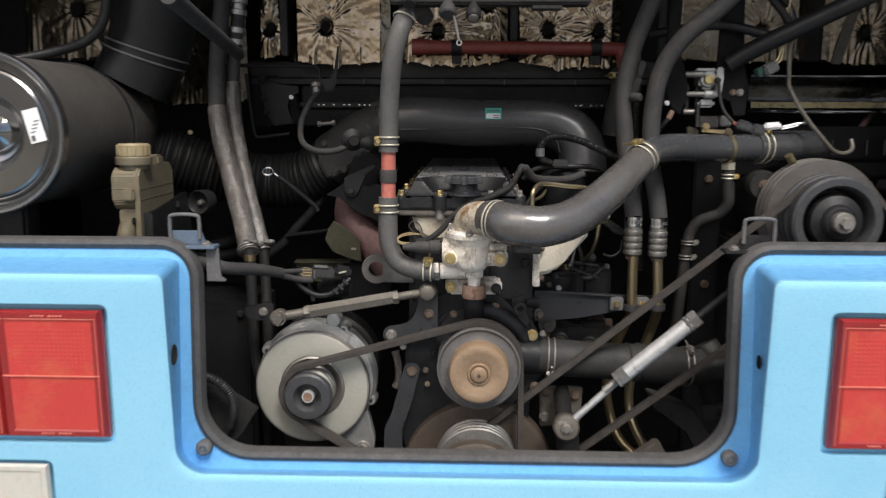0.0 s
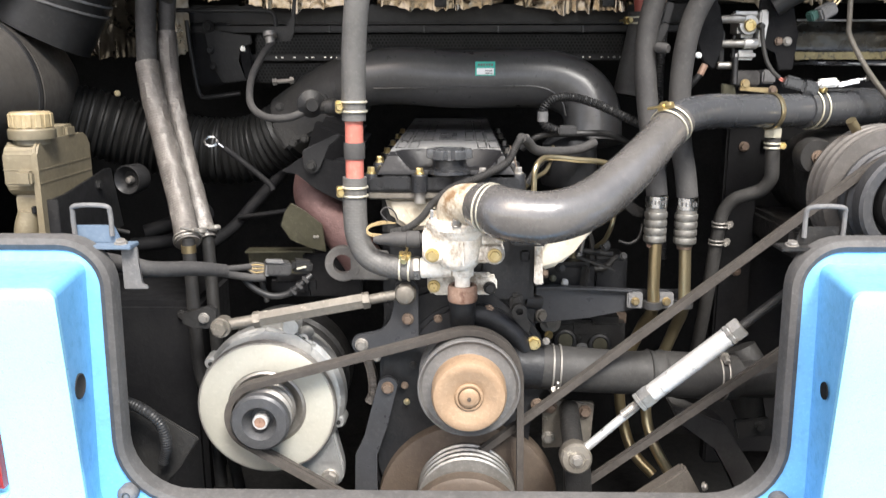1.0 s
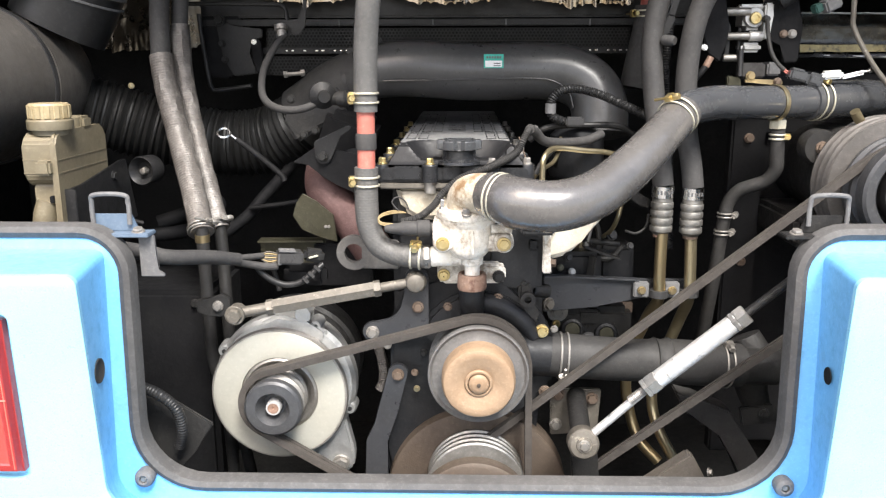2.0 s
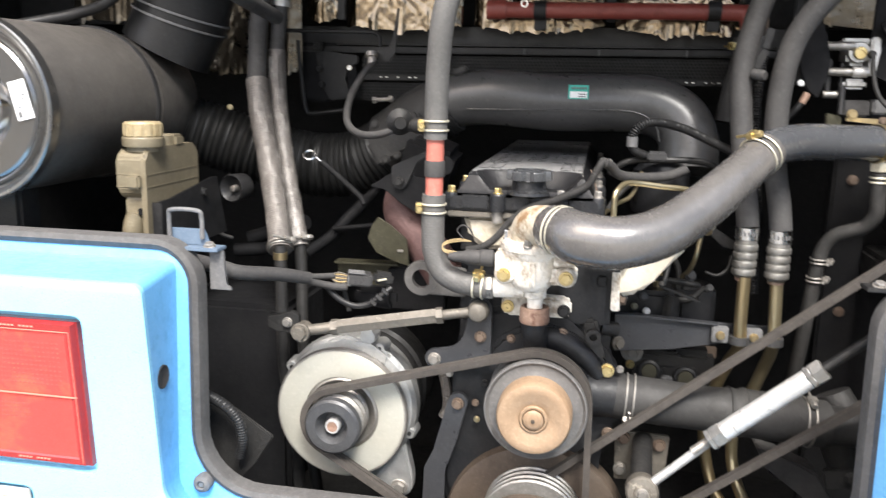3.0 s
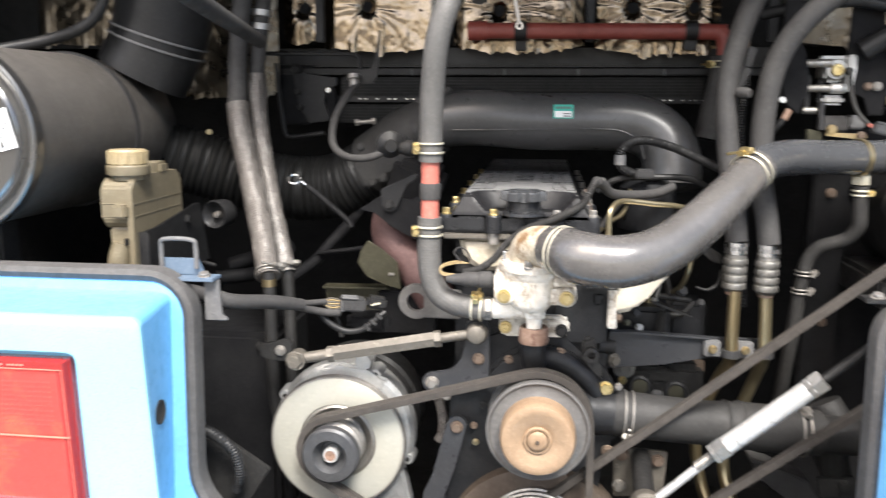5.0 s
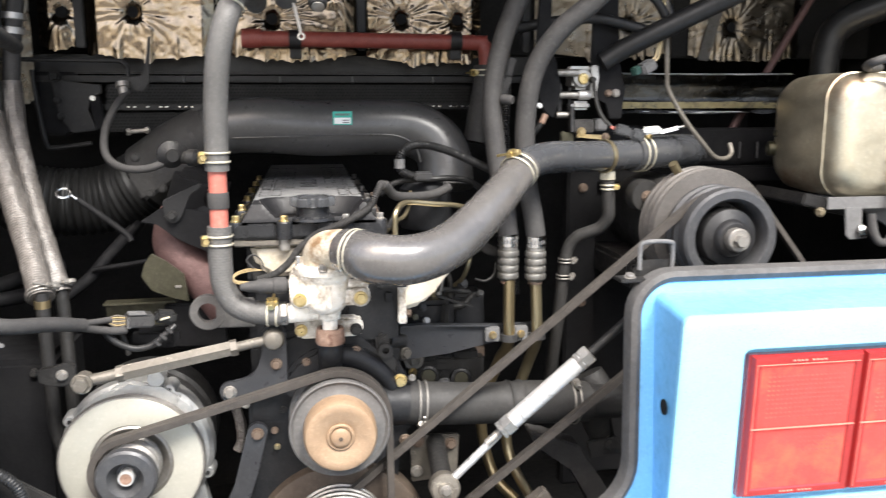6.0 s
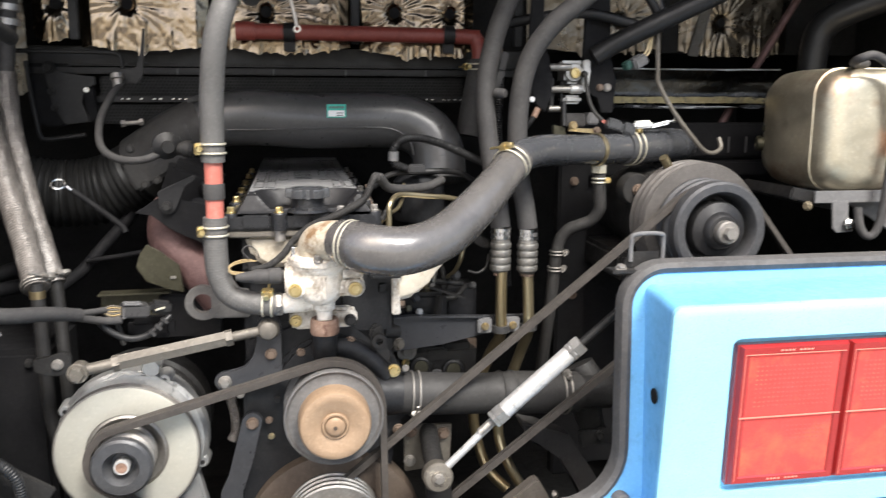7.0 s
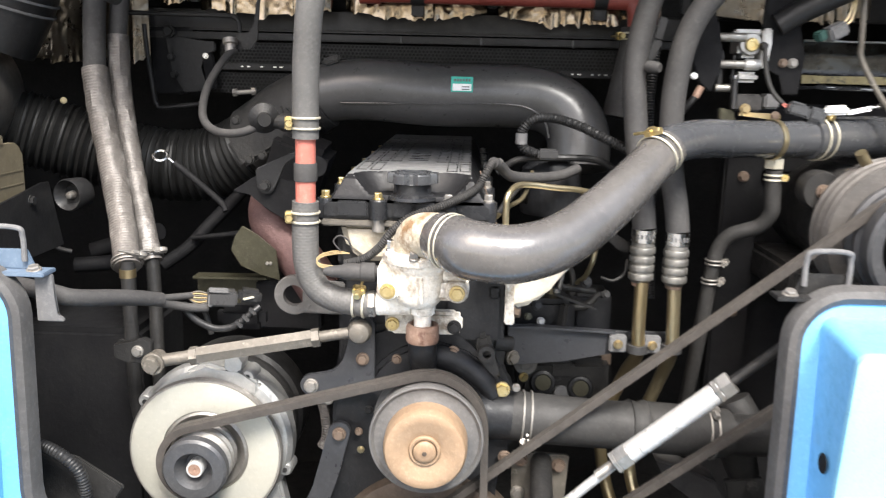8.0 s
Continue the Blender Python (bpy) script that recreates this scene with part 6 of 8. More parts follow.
# ---------------------------------------------------------------- lower radiator hose, arm, hydraulic lines
low_hose = thing("bottom_radiator_hose", (0.35, 1.5, 0.95), "thick dull black bottom radiator hose", "hose")
bm = bmesh.new()
tube(bm, [(0.175, 1.452, 1.012), (0.22, 1.452, 1.008), (0.30, 1.455, 1.002), (0.330, 1.457, 1.001), (0.340, 1.458, 1.000), (0.350, 1.458, 1.000), (0.359, 1.459, 0.999), (0.369, 1.46, 0.998), (0.42, 1.465, 0.993), (0.48, 1.475, 0.986)], [0.0345, 0.0345, 0.0335, 0.0330, 0.0375, 0.0335, 0.0375, 0.0355, 0.0355, 0.0345], 28)
part("hose", bm, RUBBER_DARK, low_hose)
bm = bmesh.new()
tube(bm, [(0.46, 1.472, 0.987), (0.54, 1.48, 0.982), (0.62, 1.50, 0.98)], 0.029, 24)
part("pipe", bm, BLACK_DUST, low_hose)
ring_clamp(low_hose, (0.196, 1.452, 1.010), (1, 0, -0.06), 0.0352, STEEL, 0.011, (0, -0.8, -0.7))
ring_clamp(low_hose, (0.452, 1.470, 0.989), (1, 0.1, -0.1), 0.0360, STEEL, 0.011, (0, -0.3, 1))

outlet_elbow = thing("radiator_outlet", (0.55, 1.5, 0.95), "dusty black outlet elbow with a bolted foot at the radiator", "pipe")
bm = bmesh.new()
tube(bm, [(0.50, 1.52, 1.02), (0.515, 1.51, 0.985), (0.515, 1.51, 0.94), (0.53, 1.52, 0.90)], [0.026, 0.030, 0.026, 0.022], 20)
part("elbow", bm, BLACK_DUST, outlet_elbow)
bm = bmesh.new()
prism(bm, [(0.492, 0.905), (0.545, 0.912), (0.565, 0.882), (0.50, 0.874)], 1.49, 1.50, 0.002)
part("foot", bm, BLACK_DUST, outlet_elbow)
bolt(outlet_elbow, (0.532, 1.488, 0.897), 0.007, material=BLACK_DUST)

arm2 = thing("pipe_support_arm", (0.25, 1.52, 1.08), "black steel arm holding the hydraulic pipes", "bracket")
bm = bmesh.new()
prism(bm, [(0.170, 1.1220), (0.205, 1.1215), (0.235, 1.118), (0.330, 1.108), (0.425, 1.102), (0.425, 1.082), (0.330, 1.074), (0.256, 1.064), (0.170, 1.060)], 1.517, 1.524, 0.0012)
prism(bm, [(0.170, 1.1220), (0.205, 1.1215), (0.235, 1.118), (0.330, 1.108), (0.330, 1.105), (0.235, 1.115), (0.170, 1.119)], 1.509, 1.5172, 0.0008)
for v in bm.verts:
    v.co.y += (v.co.x - 0.170) * 0.21
part("arm", bm, ARM_BLACK, arm2)
for x in (0.333, 0.383):
    bm = bmesh.new()
    box(bm, (x, 1.544, 1.092), (0.025, 0.012, 0.026), 0.002)
    part("clip", bm, SEAL, arm2)
    bolt(arm2, (x, 1.536, 1.092), 0.0055, material=BRASS)

for name, pts, r, low, m, zc in (
        ("a", [(0.40, 1.56, 1.74), (0.383, 1.565, 1.67), (0.352, 1.57, 1.585), (0.336, 1.57, 1.50), (0.341, 1.562, 1.41), (0.352, 1.55, 1.33), (0.359, 1.54, 1.265)], 0.0165,
         [(0.360, 1.535, 1.19), (0.361, 1.538, 1.12), (0.363, 1.545, 1.075), (0.353, 1.57, 1.037), (0.336, 1.60, 0.965), (0.332, 1.62, 0.90), (0.341, 1.62, 0.842), (0.357, 1.60, 0.795), (0.389, 1.58, 0.762)], BRASS, 0.359),
        ("b", [(0.60, 1.52, 1.76), (0.50, 1.51, 1.657), (0.435, 1.52, 1.60), (0.398, 1.53, 1.54), (0.386, 1.54, 1.46), (0.389, 1.543, 1.37), (0.402, 1.543, 1.30), (0.407, 1.54, 1.262)], 0.0165,
         [(0.408, 1.54, 1.19), (0.412, 1.543, 1.12), (0.414, 1.55, 1.075), (0.410, 1.58, 1.03), (0.396, 1.60, 0.971), (0.382, 1.62, 0.91), (0.381, 1.62, 0.857), (0.392, 1.60, 0.812), (0.42, 1.58, 0.76)], GOLD_PIPE, 0.407)):
    h = thing("hydraulic_hose", (pts[-1][0], 1.54, 0.9), "thick black hydraulic hose with crimped ferrule and plated pipe", "hose", "hydraulic hoses")
    bm = bmesh.new()
    tube(bm, pts, r, 22, 10)
    part("hose", bm, RUBBER, h)
    e = Vector(pts[-1])
    bm = bmesh.new()
    lathe(bm, [(0.012, 0), (0.0172, 0), (0.0172, 0.018), (0.012, 0.018), (0.012, 0)], e + Vector((0, 0, -0.018)), (0, 0, 1), 24)
    part("sleeve_band", bm, BRIGHT, h, "bright printed band")
    bm = bmesh.new()
    prof = [(0, -0.078), (0.0125, -0.078), (0.0145, -0.075)]
    for i in range(4):
        zz = -0.073 + i * 0.0128
        prof += [(0.0176, zz), (0.0180, zz + 0.001), (0.0180, zz + 0.0075), (0.0176, zz + 0.0085), (0.0160, zz + 0.0092), (0.0160, zz + 0.0122)]
    lathe(bm, prof + [(0.0158, -0.021), (0.0158, -0.016), (0, -0.016)], e, (0, 0, 1), 26)
    part("ferrule", bm, FERRULE, h, "crimped metal ferrule")
    bm = bmesh.new()
    for i in range(5):
        a = radians(-128 + 19 * i)
        box(bm, (e.x + 0.0173 * math.cos(a), e.y + 0.0173 * math.sin(a), e.z - 0.009), (0.0012, 0.0028, 0.0062), 0, (0, 0, math.degrees(a)))
    part("print_bars", bm, INK, h, "dark unreadable print on the band")
    bm = bmesh.new()
    lathe(bm, [(0, 0), (0.0118, 0), (0.0122, 0.002), (0.0118, 0.006), (0, 0.006)], e + Vector((0, 0, -0.083)), (0, 0, 1), 20)
    part("rust_ring", bm, RUSTY if m == BRASS else RUST_BOLT, h, "orange rust ring under the ferrule")
    bm = bmesh.new()
    tube(bm, low, 0.0097, 18, 8)
    part("plated_pipe", bm, m, h)
    bm = bmesh.new()
    lathe(bm, [(0.0095, 0), (0.0155, 0), (0.0155, 0.012), (0.0095, 0.012), (0.0095, 0)], (low[2][0] - 0.001, low[2][1] - 0.004, 1.080), (0, 0, 1), 22)
    part("rubber_grommet", bm, PLASTIC, h)
bm = bmesh.new()
tube(bm, [(0.368, 1.60, 1.52), (0.366, 1.60, 1.42), (0.378, 1.595, 1.30), (0.385, 1.59, 1.15)], 0.0075, 12, 12, ribs=(0.004, 0.0009))
conduit3 = thing("wiring_conduit", (0.37, 1.6, 1.3), "thin black corrugated conduit between the hydraulic hoses", "cable")
part("conduit", bm, CONDUIT, conduit3)
bm = bmesh.new()
lathe(bm, [(0, 0), (0.008, 0), (0.008, 0.016), (0.006, 0.02), (0, 0.02)], (0.350, 1.555, 1.492), (0.6, -0.6, -0.1), 16)
capn = thing("bleed_cap", (0.35, 1.55, 1.49), "small black rubber cap on the hose", "cap")
part("cap", bm, RUBBER, capn)

wires = thing("wire_bundle", (0.36, 1.6, 1.56), "thin loose wires with dark connectors hanging between the hoses", "cable")
for k, (a, b, c2, e) in enumerate((((0.372, 1.60, 1.64), (0.358, 1.60, 1.59), (0.362, 1.60, 1.555), (0.352, 1.60, 1.53)), ((0.388, 1.60, 1.64), (0.372, 1.60, 1.60), (0.370, 1.60, 1.56), (0.366, 1.60, 1.54)),
                                  ((0.380, 1.61, 1.64), (0.378, 1.61, 1.60), (0.362, 1.60, 1.575), (0.358, 1.60, 1.545)))):
    bm = bmesh.new()
    tube(bm, [a, b, c2, e], 0.0018, 8)
    part("wire", bm, RUST_BOLT if k == 1 else CONDUIT, wires)
for x, z, t in ((0.357, 1.535, 20), (0.372, 1.545, 15), (0.364, 1.515, 25)):
    bm = bmesh.new()
    box(bm, (x, 1.598, z), (0.013, 0.016, 0.032), 0.002, (0, t, 0))
    part("connector", bm, PLASTIC, wires)
top_loom = thing("roof_loom", (0.5, 1.6, 1.64), "bundle of black cables hanging under the roof panel", "cable")
for pts, r in (([(0.40, 1.66, 1.615), (0.46, 1.64, 1.625), (0.53, 1.62, 1.63), (0.60, 1.61, 1.615), (0.64, 1.60, 1.60)], 0.0095), ([(0.60, 1.60, 1.72), (0.615, 1.60, 1.68), (0.64, 1.60, 1.65), (0.66, 1.60, 1.615)], 0.008),
               ([(0.62, 1.61, 1.73), (0.63, 1.61, 1.69), (0.655, 1.61, 1.66), (0.665, 1.60, 1.62)], 0.007)):
    bm = bmesh.new()
    tube(bm, pts, r, 12)
    part("cable", bm, CONDUIT, top_loom)

# wrapped hoses at the left
for pts, r, low, lab in (
        ([(-0.457, 1.68, 1.76), (-0.466, 1.68, 1.68), (-0.478, 1.672, 1.56), (-0.480, 1.664, 1.47), (-0.465, 1.645, 1.40), (-0.437, 1.61, 1.32), (-0.405, 1.56, 1.245), (-0.381, 1.512, 1.192)], 0.0195,
         [(-0.380, 1.51, 1.20), (-0.377, 1.503, 1.14), (-0.375, 1.50, 1.05), (-0.372, 1.50, 0.98), (-0.355, 1.50, 0.90), (-0.35, 1.50, 0.78)], "silvery wrapped hose beside the air duct ending on a thin pipe"),
        ([(-0.43, 1.72, 1.76), (-0.438, 1.71, 1.68), (-0.455, 1.70, 1.53), (-0.452, 1.69, 1.45), (-0.432, 1.66, 1.36), (-0.403, 1.62, 1.27), (-0.372, 1.58, 1.185)], 0.0165,
         [(-0.371, 1.58, 1.19), (-0.366, 1.57, 1.12), (-0.362, 1.56, 1.05), (-0.36, 1.56, 0.95), (-0.35, 1.55, 0.85), (-0.33, 1.55, 0.72)], "thinner grey wrapped hose ending on a dark pipe")):
    h = thing("wrapped_hose", low[0], lab, "hose", "wrapped hoses")
    bm = bmesh.new()
    tube(bm, (pts[3:] if r > 0.018 else [(-0.4555, 1.70, 1.522)] + pts[3:]), r, 20, 14, ribs=(0.0046, 0.00028), wobble=0.10)
    part("wrapping", bm, WRAP, h)
    bm = bmesh.new()
    tube(bm, pts[:4], r * 0.86, 20, 8)
    part("hose", bm, RUBBER, h)
    bm = bmesh.new()
    tube(bm, low, 0.0105, 14, 8)
    part("pipe", bm, BLACK_DUST, h)
    if r < 0.018:
        for zz in (1.66, 1.60):
            bm = bmesh.new()
            lathe(bm, [(0, 0), (0.019, 0), (0.019, 0.01), (0.015, 0.012), (0.015, 0.022), (0.019, 0.024), (0.019, 0.034), (0, 0.034)], (-0.440 - (1.68 - zz) * 0.1, 1.708, zz), (0.1, 0, 1), 20)
            part("ferrule", bm, ALU, h)
    else:
        bm = bmesh.new()
        lathe(bm, [(0, 0), (0.0118, 0), (0.0118, 0.012), (0, 0.012)], (-0.3795, 1.508, 1.178), (0, 0, 1), 14)
        part("copper_ring", bm, BRASS, h, "orange copper ring")
    e, e0 = Vector(pts[-1]), Vector(pts[-2])
    ring_clamp(h, e + (e0 - e) * 0.1, e0 - e, r + 0.001, STEEL, 0.006, (1, -1, 0))

# ---------------------------------------------------------------- air cleaner and what stands round it
FX, FZ = -0.737, 1.425
air = thing("air_cleaner", (FX, 1.4, 1.30), "large black cylindrical air cleaner with a shiny dished end cover", "air cleaner")
bm = bmesh.new()
lathe(bm, [(0, 1.30), (0.118, 1.30), (0.124, 1.275), (0.126, 1.30), (0.126, 1.55), (0.122, 1.57), (0, 1.57)], (FX, 0, FZ), seg=72)
part("canister", bm, CANISTER, air, "dusty black steel canister")
bm = bmesh.new()
lathe(bm, [(0.054, 1.277), (0.064, 1.269), (0.100, 1.267), (0.104, 1.270), (0.104, 1.283), (0.054, 1.283), (0.054, 1.277)], (FX, 0, FZ), seg=80)
part("end_cover", bm, COVER_METAL, air, "dark glossy end cover")
bm = bmesh.new()
lathe(bm, [(0.1035, 1.274), (0.1065, 1.268), (0.1085, 1.267), (0.1105, 1.270), (0.113, 1.274), (0.117, 1.272), (0.121, 1.264), (0.126, 1.259), (0.1295, 1.2585), (0.1315, 1.261), (0.132, 1.266), (0.132, 1.278), (0.125, 1.283), (0.1035, 1.283), (0.1035, 1.274)], (FX, 0, FZ), seg=96)
part("cover_rim", bm, RIM_STEEL, air, "bright rolled steel rim")
bm = bmesh.new()
lathe(bm, [(0, 1.262), (0.006, 1.262), (0.012, 1.278), (0.030, 1.292), (0.048, 1.286), (0.056, 1.276), (0.060, 1.272), (0.062, 1.277), (0.060, 1.284), (0, 1.30)], (FX, 0, FZ), seg=64)
dish = part("cover_dish", bm, DISH, air, "mirror-bright dished centre")
bm = bmesh.new()
bar(bm, (FX - 0.040, 1.262, FZ - 0.030), (FX + 0.034, 1.262, FZ + 0.024), 0.006, 0.009, 0.002)
lathe(bm, [(0, 1.250), (0.006, 1.250), (0.008, 1.256), (0.008, 1.272), (0, 1.272)], (FX, 0, FZ), seg=20)
part("wing_nut", bm, STEEL, dish, "steel wing nut")
bm = bmesh.new()
box(bm, (FX + 0.083, 1.2645, FZ + 0.012), (0.026, 0.001, 0.054), 0, (0, -14, 0))
lab = part("white_label", bm, LABEL, air, "white paper label")
bm = bmesh.new()
for i in range(4):
    box(bm, (FX + 0.087 - i * 0.002, 1.2635, FZ + 0.020 - i * 0.006), (0.009, 0.0008, 0.0011), 0, (0, -14, 0))
box(bm, (FX + 0.081, 1.2635, FZ - 0.008), (0.006, 0.0008, 0.008), 0, (0, -14, 0))
part("print_bars", bm, INK, lab)
for text, x0, z0, step in (("R2. 3.23", -0.098, 0.018, 0.0098), ("297721 Km", -0.107, 0.004, 0.0090)):
    along = Vector((0.40, 0, -0.917))
    over = Vector((0.917, 0, 0.40))
    for i, ch in enumerate(text):
        if ch == " ":
            continue
        cu = bpy.data.curves.new("mark", "FONT")
        cu.body, cu.size, cu.extrude = ch, 0.0135, 0.0002
        me = bpy.data.meshes.new_from_object(bpy.data.objects.new("mark", cu))
        bm = bmesh.new()
        bm.from_mesh(me)
        turn = Matrix((along, over, Vector((0, -1, 0)))).transposed().to_4x4()
        turn.translation = Vector((FX + x0, 1.2662, FZ + z0)) + along * step * i
        bmesh.ops.transform(bm, matrix=turn, verts=bm.verts)
        part("marker_figure", bm, MARKER, air, "yellow-green handwritten figure")
bm = bmesh.new()
lathe(bm, [(0.120, 1.545), (0.128, 1.546), (0.130, 1.552), (0.128, 1.558), (0.120, 1.56), (0.120, 1.545)], (FX, 0, FZ), seg=72)
part("band", bm, BLACK, air)
bm = bmesh.new()
lathe(bm, [(0, 1.565), (0.121, 1.565), (0.119, 1.64), (0.108, 1.72), (0.08, 1.76), (0, 1.77)], (FX + 0.006, 0, FZ), seg=56)
part("rear_cone", bm, CANISTER, air)
bm = bmesh.new()
box(bm, (FX + 0.01, 1.33, 1.25), (0.05, 0.05, 0.12), 0.006)
part("support", bm, BLACK_DUST, air)

snorkel = thing("air_inlet_duct", (-0.62, 1.62, 1.6), "wide black rubber inlet duct with clamp ribs", "duct")
bm = bmesh.new()
tube(bm, [(-0.575, 1.66, 1.80), (-0.585, 1.66, 1.72), (-0.60, 1.66, 1.64), (-0.62, 1.66, 1.575), (-0.65, 1.655, 1.515)], [0.085, 0.084, 0.083, 0.081, 0.08], 40, 10)
part("duct", bm, CONDUIT, snorkel)
for p, q in (((-0.616, 1.66, 1.585), (0.33, 0.0, 1)), ((-0.622, 1.66, 1.57), (0.35, 0.0, 1))):
    ring_clamp(snorkel, p, q, 0.083, SEAL, 0.004, twin=False, name="rib")

def side_plate(bm, outline, x0, x1, bevel=0.002, segments=2):
    """A (y, z) outline drawn out from x0 to x1."""
    a = [bm.verts.new((x0, y, z)) for y, z in outline]
    b = [bm.verts.new((x1, y, z)) for y, z in outline]
    bm.faces.new(a)
    bm.faces.new(b)
    for i in range(len(a)):
        j = (i + 1) % len(a)
        bm.faces.new((a[i], a[j], b[j], b[i]))
    if bevel:
        rounded(bm, a + b, bevel, segments)
    return bm


def round_rect(y0, y1, z0, z1, r, n=5):
    """Corners of a rounded rectangle, as (y, z) pairs."""
    return (arc(y1 - r, z1 - r, r, 0, 90, n) + arc(y0 + r, z1 - r, r, 90, 180, n) + arc(y0 + r, z0 + r, r, 180, 270, n) + arc(y1 - r, z0 + r, r, 270, 360, n))


res = thing("fluid_reservoir", (-0.55, 1.4, 1.20), "aged beige plastic fluid reservoir with a ribbed cap", "reservoir")
bm = bmesh.new()
side_plate(bm, round_rect(1.360, 1.518, 1.290, 1.364, 0.018), -0.5765, -0.534, 0.010, 3)
side_plate(bm, round_rect(1.369, 1.512, 1.200, 1.300, 0.014), -0.569, -0.534, 0.008, 3)
part("bottle", bm, BEIGE, res)
bm = bmesh.new()
side_plate(bm, round_rect(1.358, 1.522, 1.198, 1.367, 0.018), -0.536, -0.5275, 0.003)
part("mould_flange", bm, BEIGE, res)
for z in (1.3275, 1.309):
    bm = bmesh.new()
    side_plate(bm, round_rect(1.3592, 1.519, z - 0.0008, z + 0.0008, 0.0007, 1), -0.5770, -0.5268, 0)
    part("mould_line", bm, BEIGE, res)
bm = bmesh.new()
lathe(bm, [(0, 0), (0.025, 0), (0.025, 0.007), (0.0305, 0.0075), (0.0310, 0.009), (0.0310, 0.020), (0.0295, 0.022), (0, 0.022)], (-0.5465, 1.389, 1.361), (0, 0, 1), 40)
part("neck", bm, BEIGE, res)
bm = bmesh.new()
lathe(bm, [(0, 0), (0.0268, 0), (0.0272, 0.002), (0.0272, 0.0195), (0.0255, 0.022), (0, 0.0225)], (-0.5465, 1.389, 1.383), (0, 0, 1), 40)
cap = part("cap", bm, AMBER_CAP, res, "ribbed amber-beige screw cap")
for k in range(14):
    a = 2 * math.pi * (k + 0.3) / 14
    bm = bmesh.new()
    box(bm, (-0.5465 + 0.0276 * math.cos(a), 1.389 + 0.0276 * math.sin(a), 1.3935), (0.0022, 0.0080, 0.0185), 0.0008, (0, 0, math.degrees(a)), 1)
    part("rib", bm, AMBER_CAP, cap)
bm = bmesh.new()
box(bm, (-0.545, 1.355, 1.3175), (0.021, 0.014, 0.020), 0.003)
part("level_tab", bm, BEIGE, res)
bm = bmesh.new()
lathe(bm, [(0, 0), (0.0175, 0), (0.018, 0.002), (0.018, 0.018), (0.016, 0.020), (0, 0.020)], (-0.549, 1.447, 1.363), (0, 0, 1), 24)
box(bm, (-0.541, 1.462, 1.373), (0.03, 0.03, 0.019), 0.004)
part("sensor_cap", bm, BEIGE, res)
bm = bmesh.new()
box(bm, (-0.541, 1.362, 1.272), (0.006, 0.008, 0.010), 0.001)
part("clip_slot", bm, FRAME_BLACK, res)
bm = bmesh.new()
tube(bm, [(-0.553, 1.372, 1.268), (-0.558, 1.370, 1.248), (-0.561, 1.370, 1.225), (-0.560, 1.372, 1.20)], [0.015, 0.0165, 0.017, 0.014], 16)
part("outlet", bm, BEIGE, res)
mount = thing("reservoir_bracket", (-0.52, 1.5, 1.2), "dark grey folded steel bracket beside the reservoir", "bracket")
bm = bmesh.new()
side_plate(bm, [(1.374, 1.20), (1.374, 1.284), (1.392, 1.285), (1.415, 1.284), (1.557, 1.304), (1.580, 1.303), (1.612, 1.20)], -0.526, -0.522, 0.001)
part("side_plate", bm, BLACK, mount)
bm = bmesh.new()
prism(bm, [(-0.5335, 1.20), (-0.5335, 1.2855), (-0.512, 1.2845), (-0.512, 1.20)], 1.371, 1.374, 0.001)
part("front_tab", bm, BLACK, mount)
bolt(mount, (-0.522, 1.526, 1.282), 0.0068, (1, -0.1, 0), BLACK_DUST)

# dipstick
dip = thing("dipstick", (-0.33, 1.63, 1.28), "steel wire dipstick loop on a black tube", "dipstick")
bm = bmesh.new()
lathe(bm, [(0.0105, -0.0018), (0.0125, 0), (0.0105, 0.0018), (0.0087, 0), (0.0105, -0.0018)], (-0.367, 1.622, 1.342), (0.15, -0.75, 0.9), 26)
tube(bm, [(-0.355, 1.622, 1.338), (-0.345, 1.622, 1.330)], 0.0026, 10)
part("loop", bm, BRIGHT, dip)
bm = bmesh.new()
tube(bm, [(-0.346, 1.622, 1.331), (-0.31, 1.615, 1.305), (-0.27, 1.605, 1.274), (-0.262, 1.60, 1.262)], 0.005, 12)
part("tube", bm, FRAME_BLACK, dip)

# exhaust shield, manifold and khaki plate
exh = thing("exhaust_manifold", (-0.18, 1.6, 1.2), "reddish-brown heat-stained exhaust manifold", "exhaust")
bm = bmesh.new()
tube(bm, [(-0.195, 1.655, 1.300), (-0.200, 1.635, 1.276), (-0.196, 1.615, 1.250), (-0.172, 1.60, 1.220), (-0.14, 1.58, 1.19), (-0.11, 1.57, 1.15)], [0.030, 0.032, 0.034, 0.034, 0.034, 0.034], 28)
part("pipe", bm, EXHAUST, exh)
bm = bmesh.new()
prism(bm, [(-0.240, 1.214), (-0.233, 1.236), (-0.222, 1.251), (-0.200, 1.238), (-0.173, 1.216), (-0.168, 1.170), (-0.195, 1.178), (-0.225, 1.190)], 1.545, 1.548, 0.001)
kh = part("heat_plate", bm, KHAKI, exh, "khaki plated heat plate")
for x in (-0.186, -0.181):
    bolt(kh, (x, 1.543, 1.196), 0.002, material=STEEL)
bm = bmesh.new()
prism(bm, [(-0.238, 1.301), (-0.222, 1.311), (-0.206, 1.322), (-0.190, 1.326), (-0.154, 1.318), (-0.118, 1.312), (-0.116, 1.243), (-0.135, 1.250), (-0.165, 1.263), (-0.188, 1.275), (-0.201, 1.287), (-0.211, 1.298), (-0.226, 1.297)], 1.553, 1.560, 0.002)
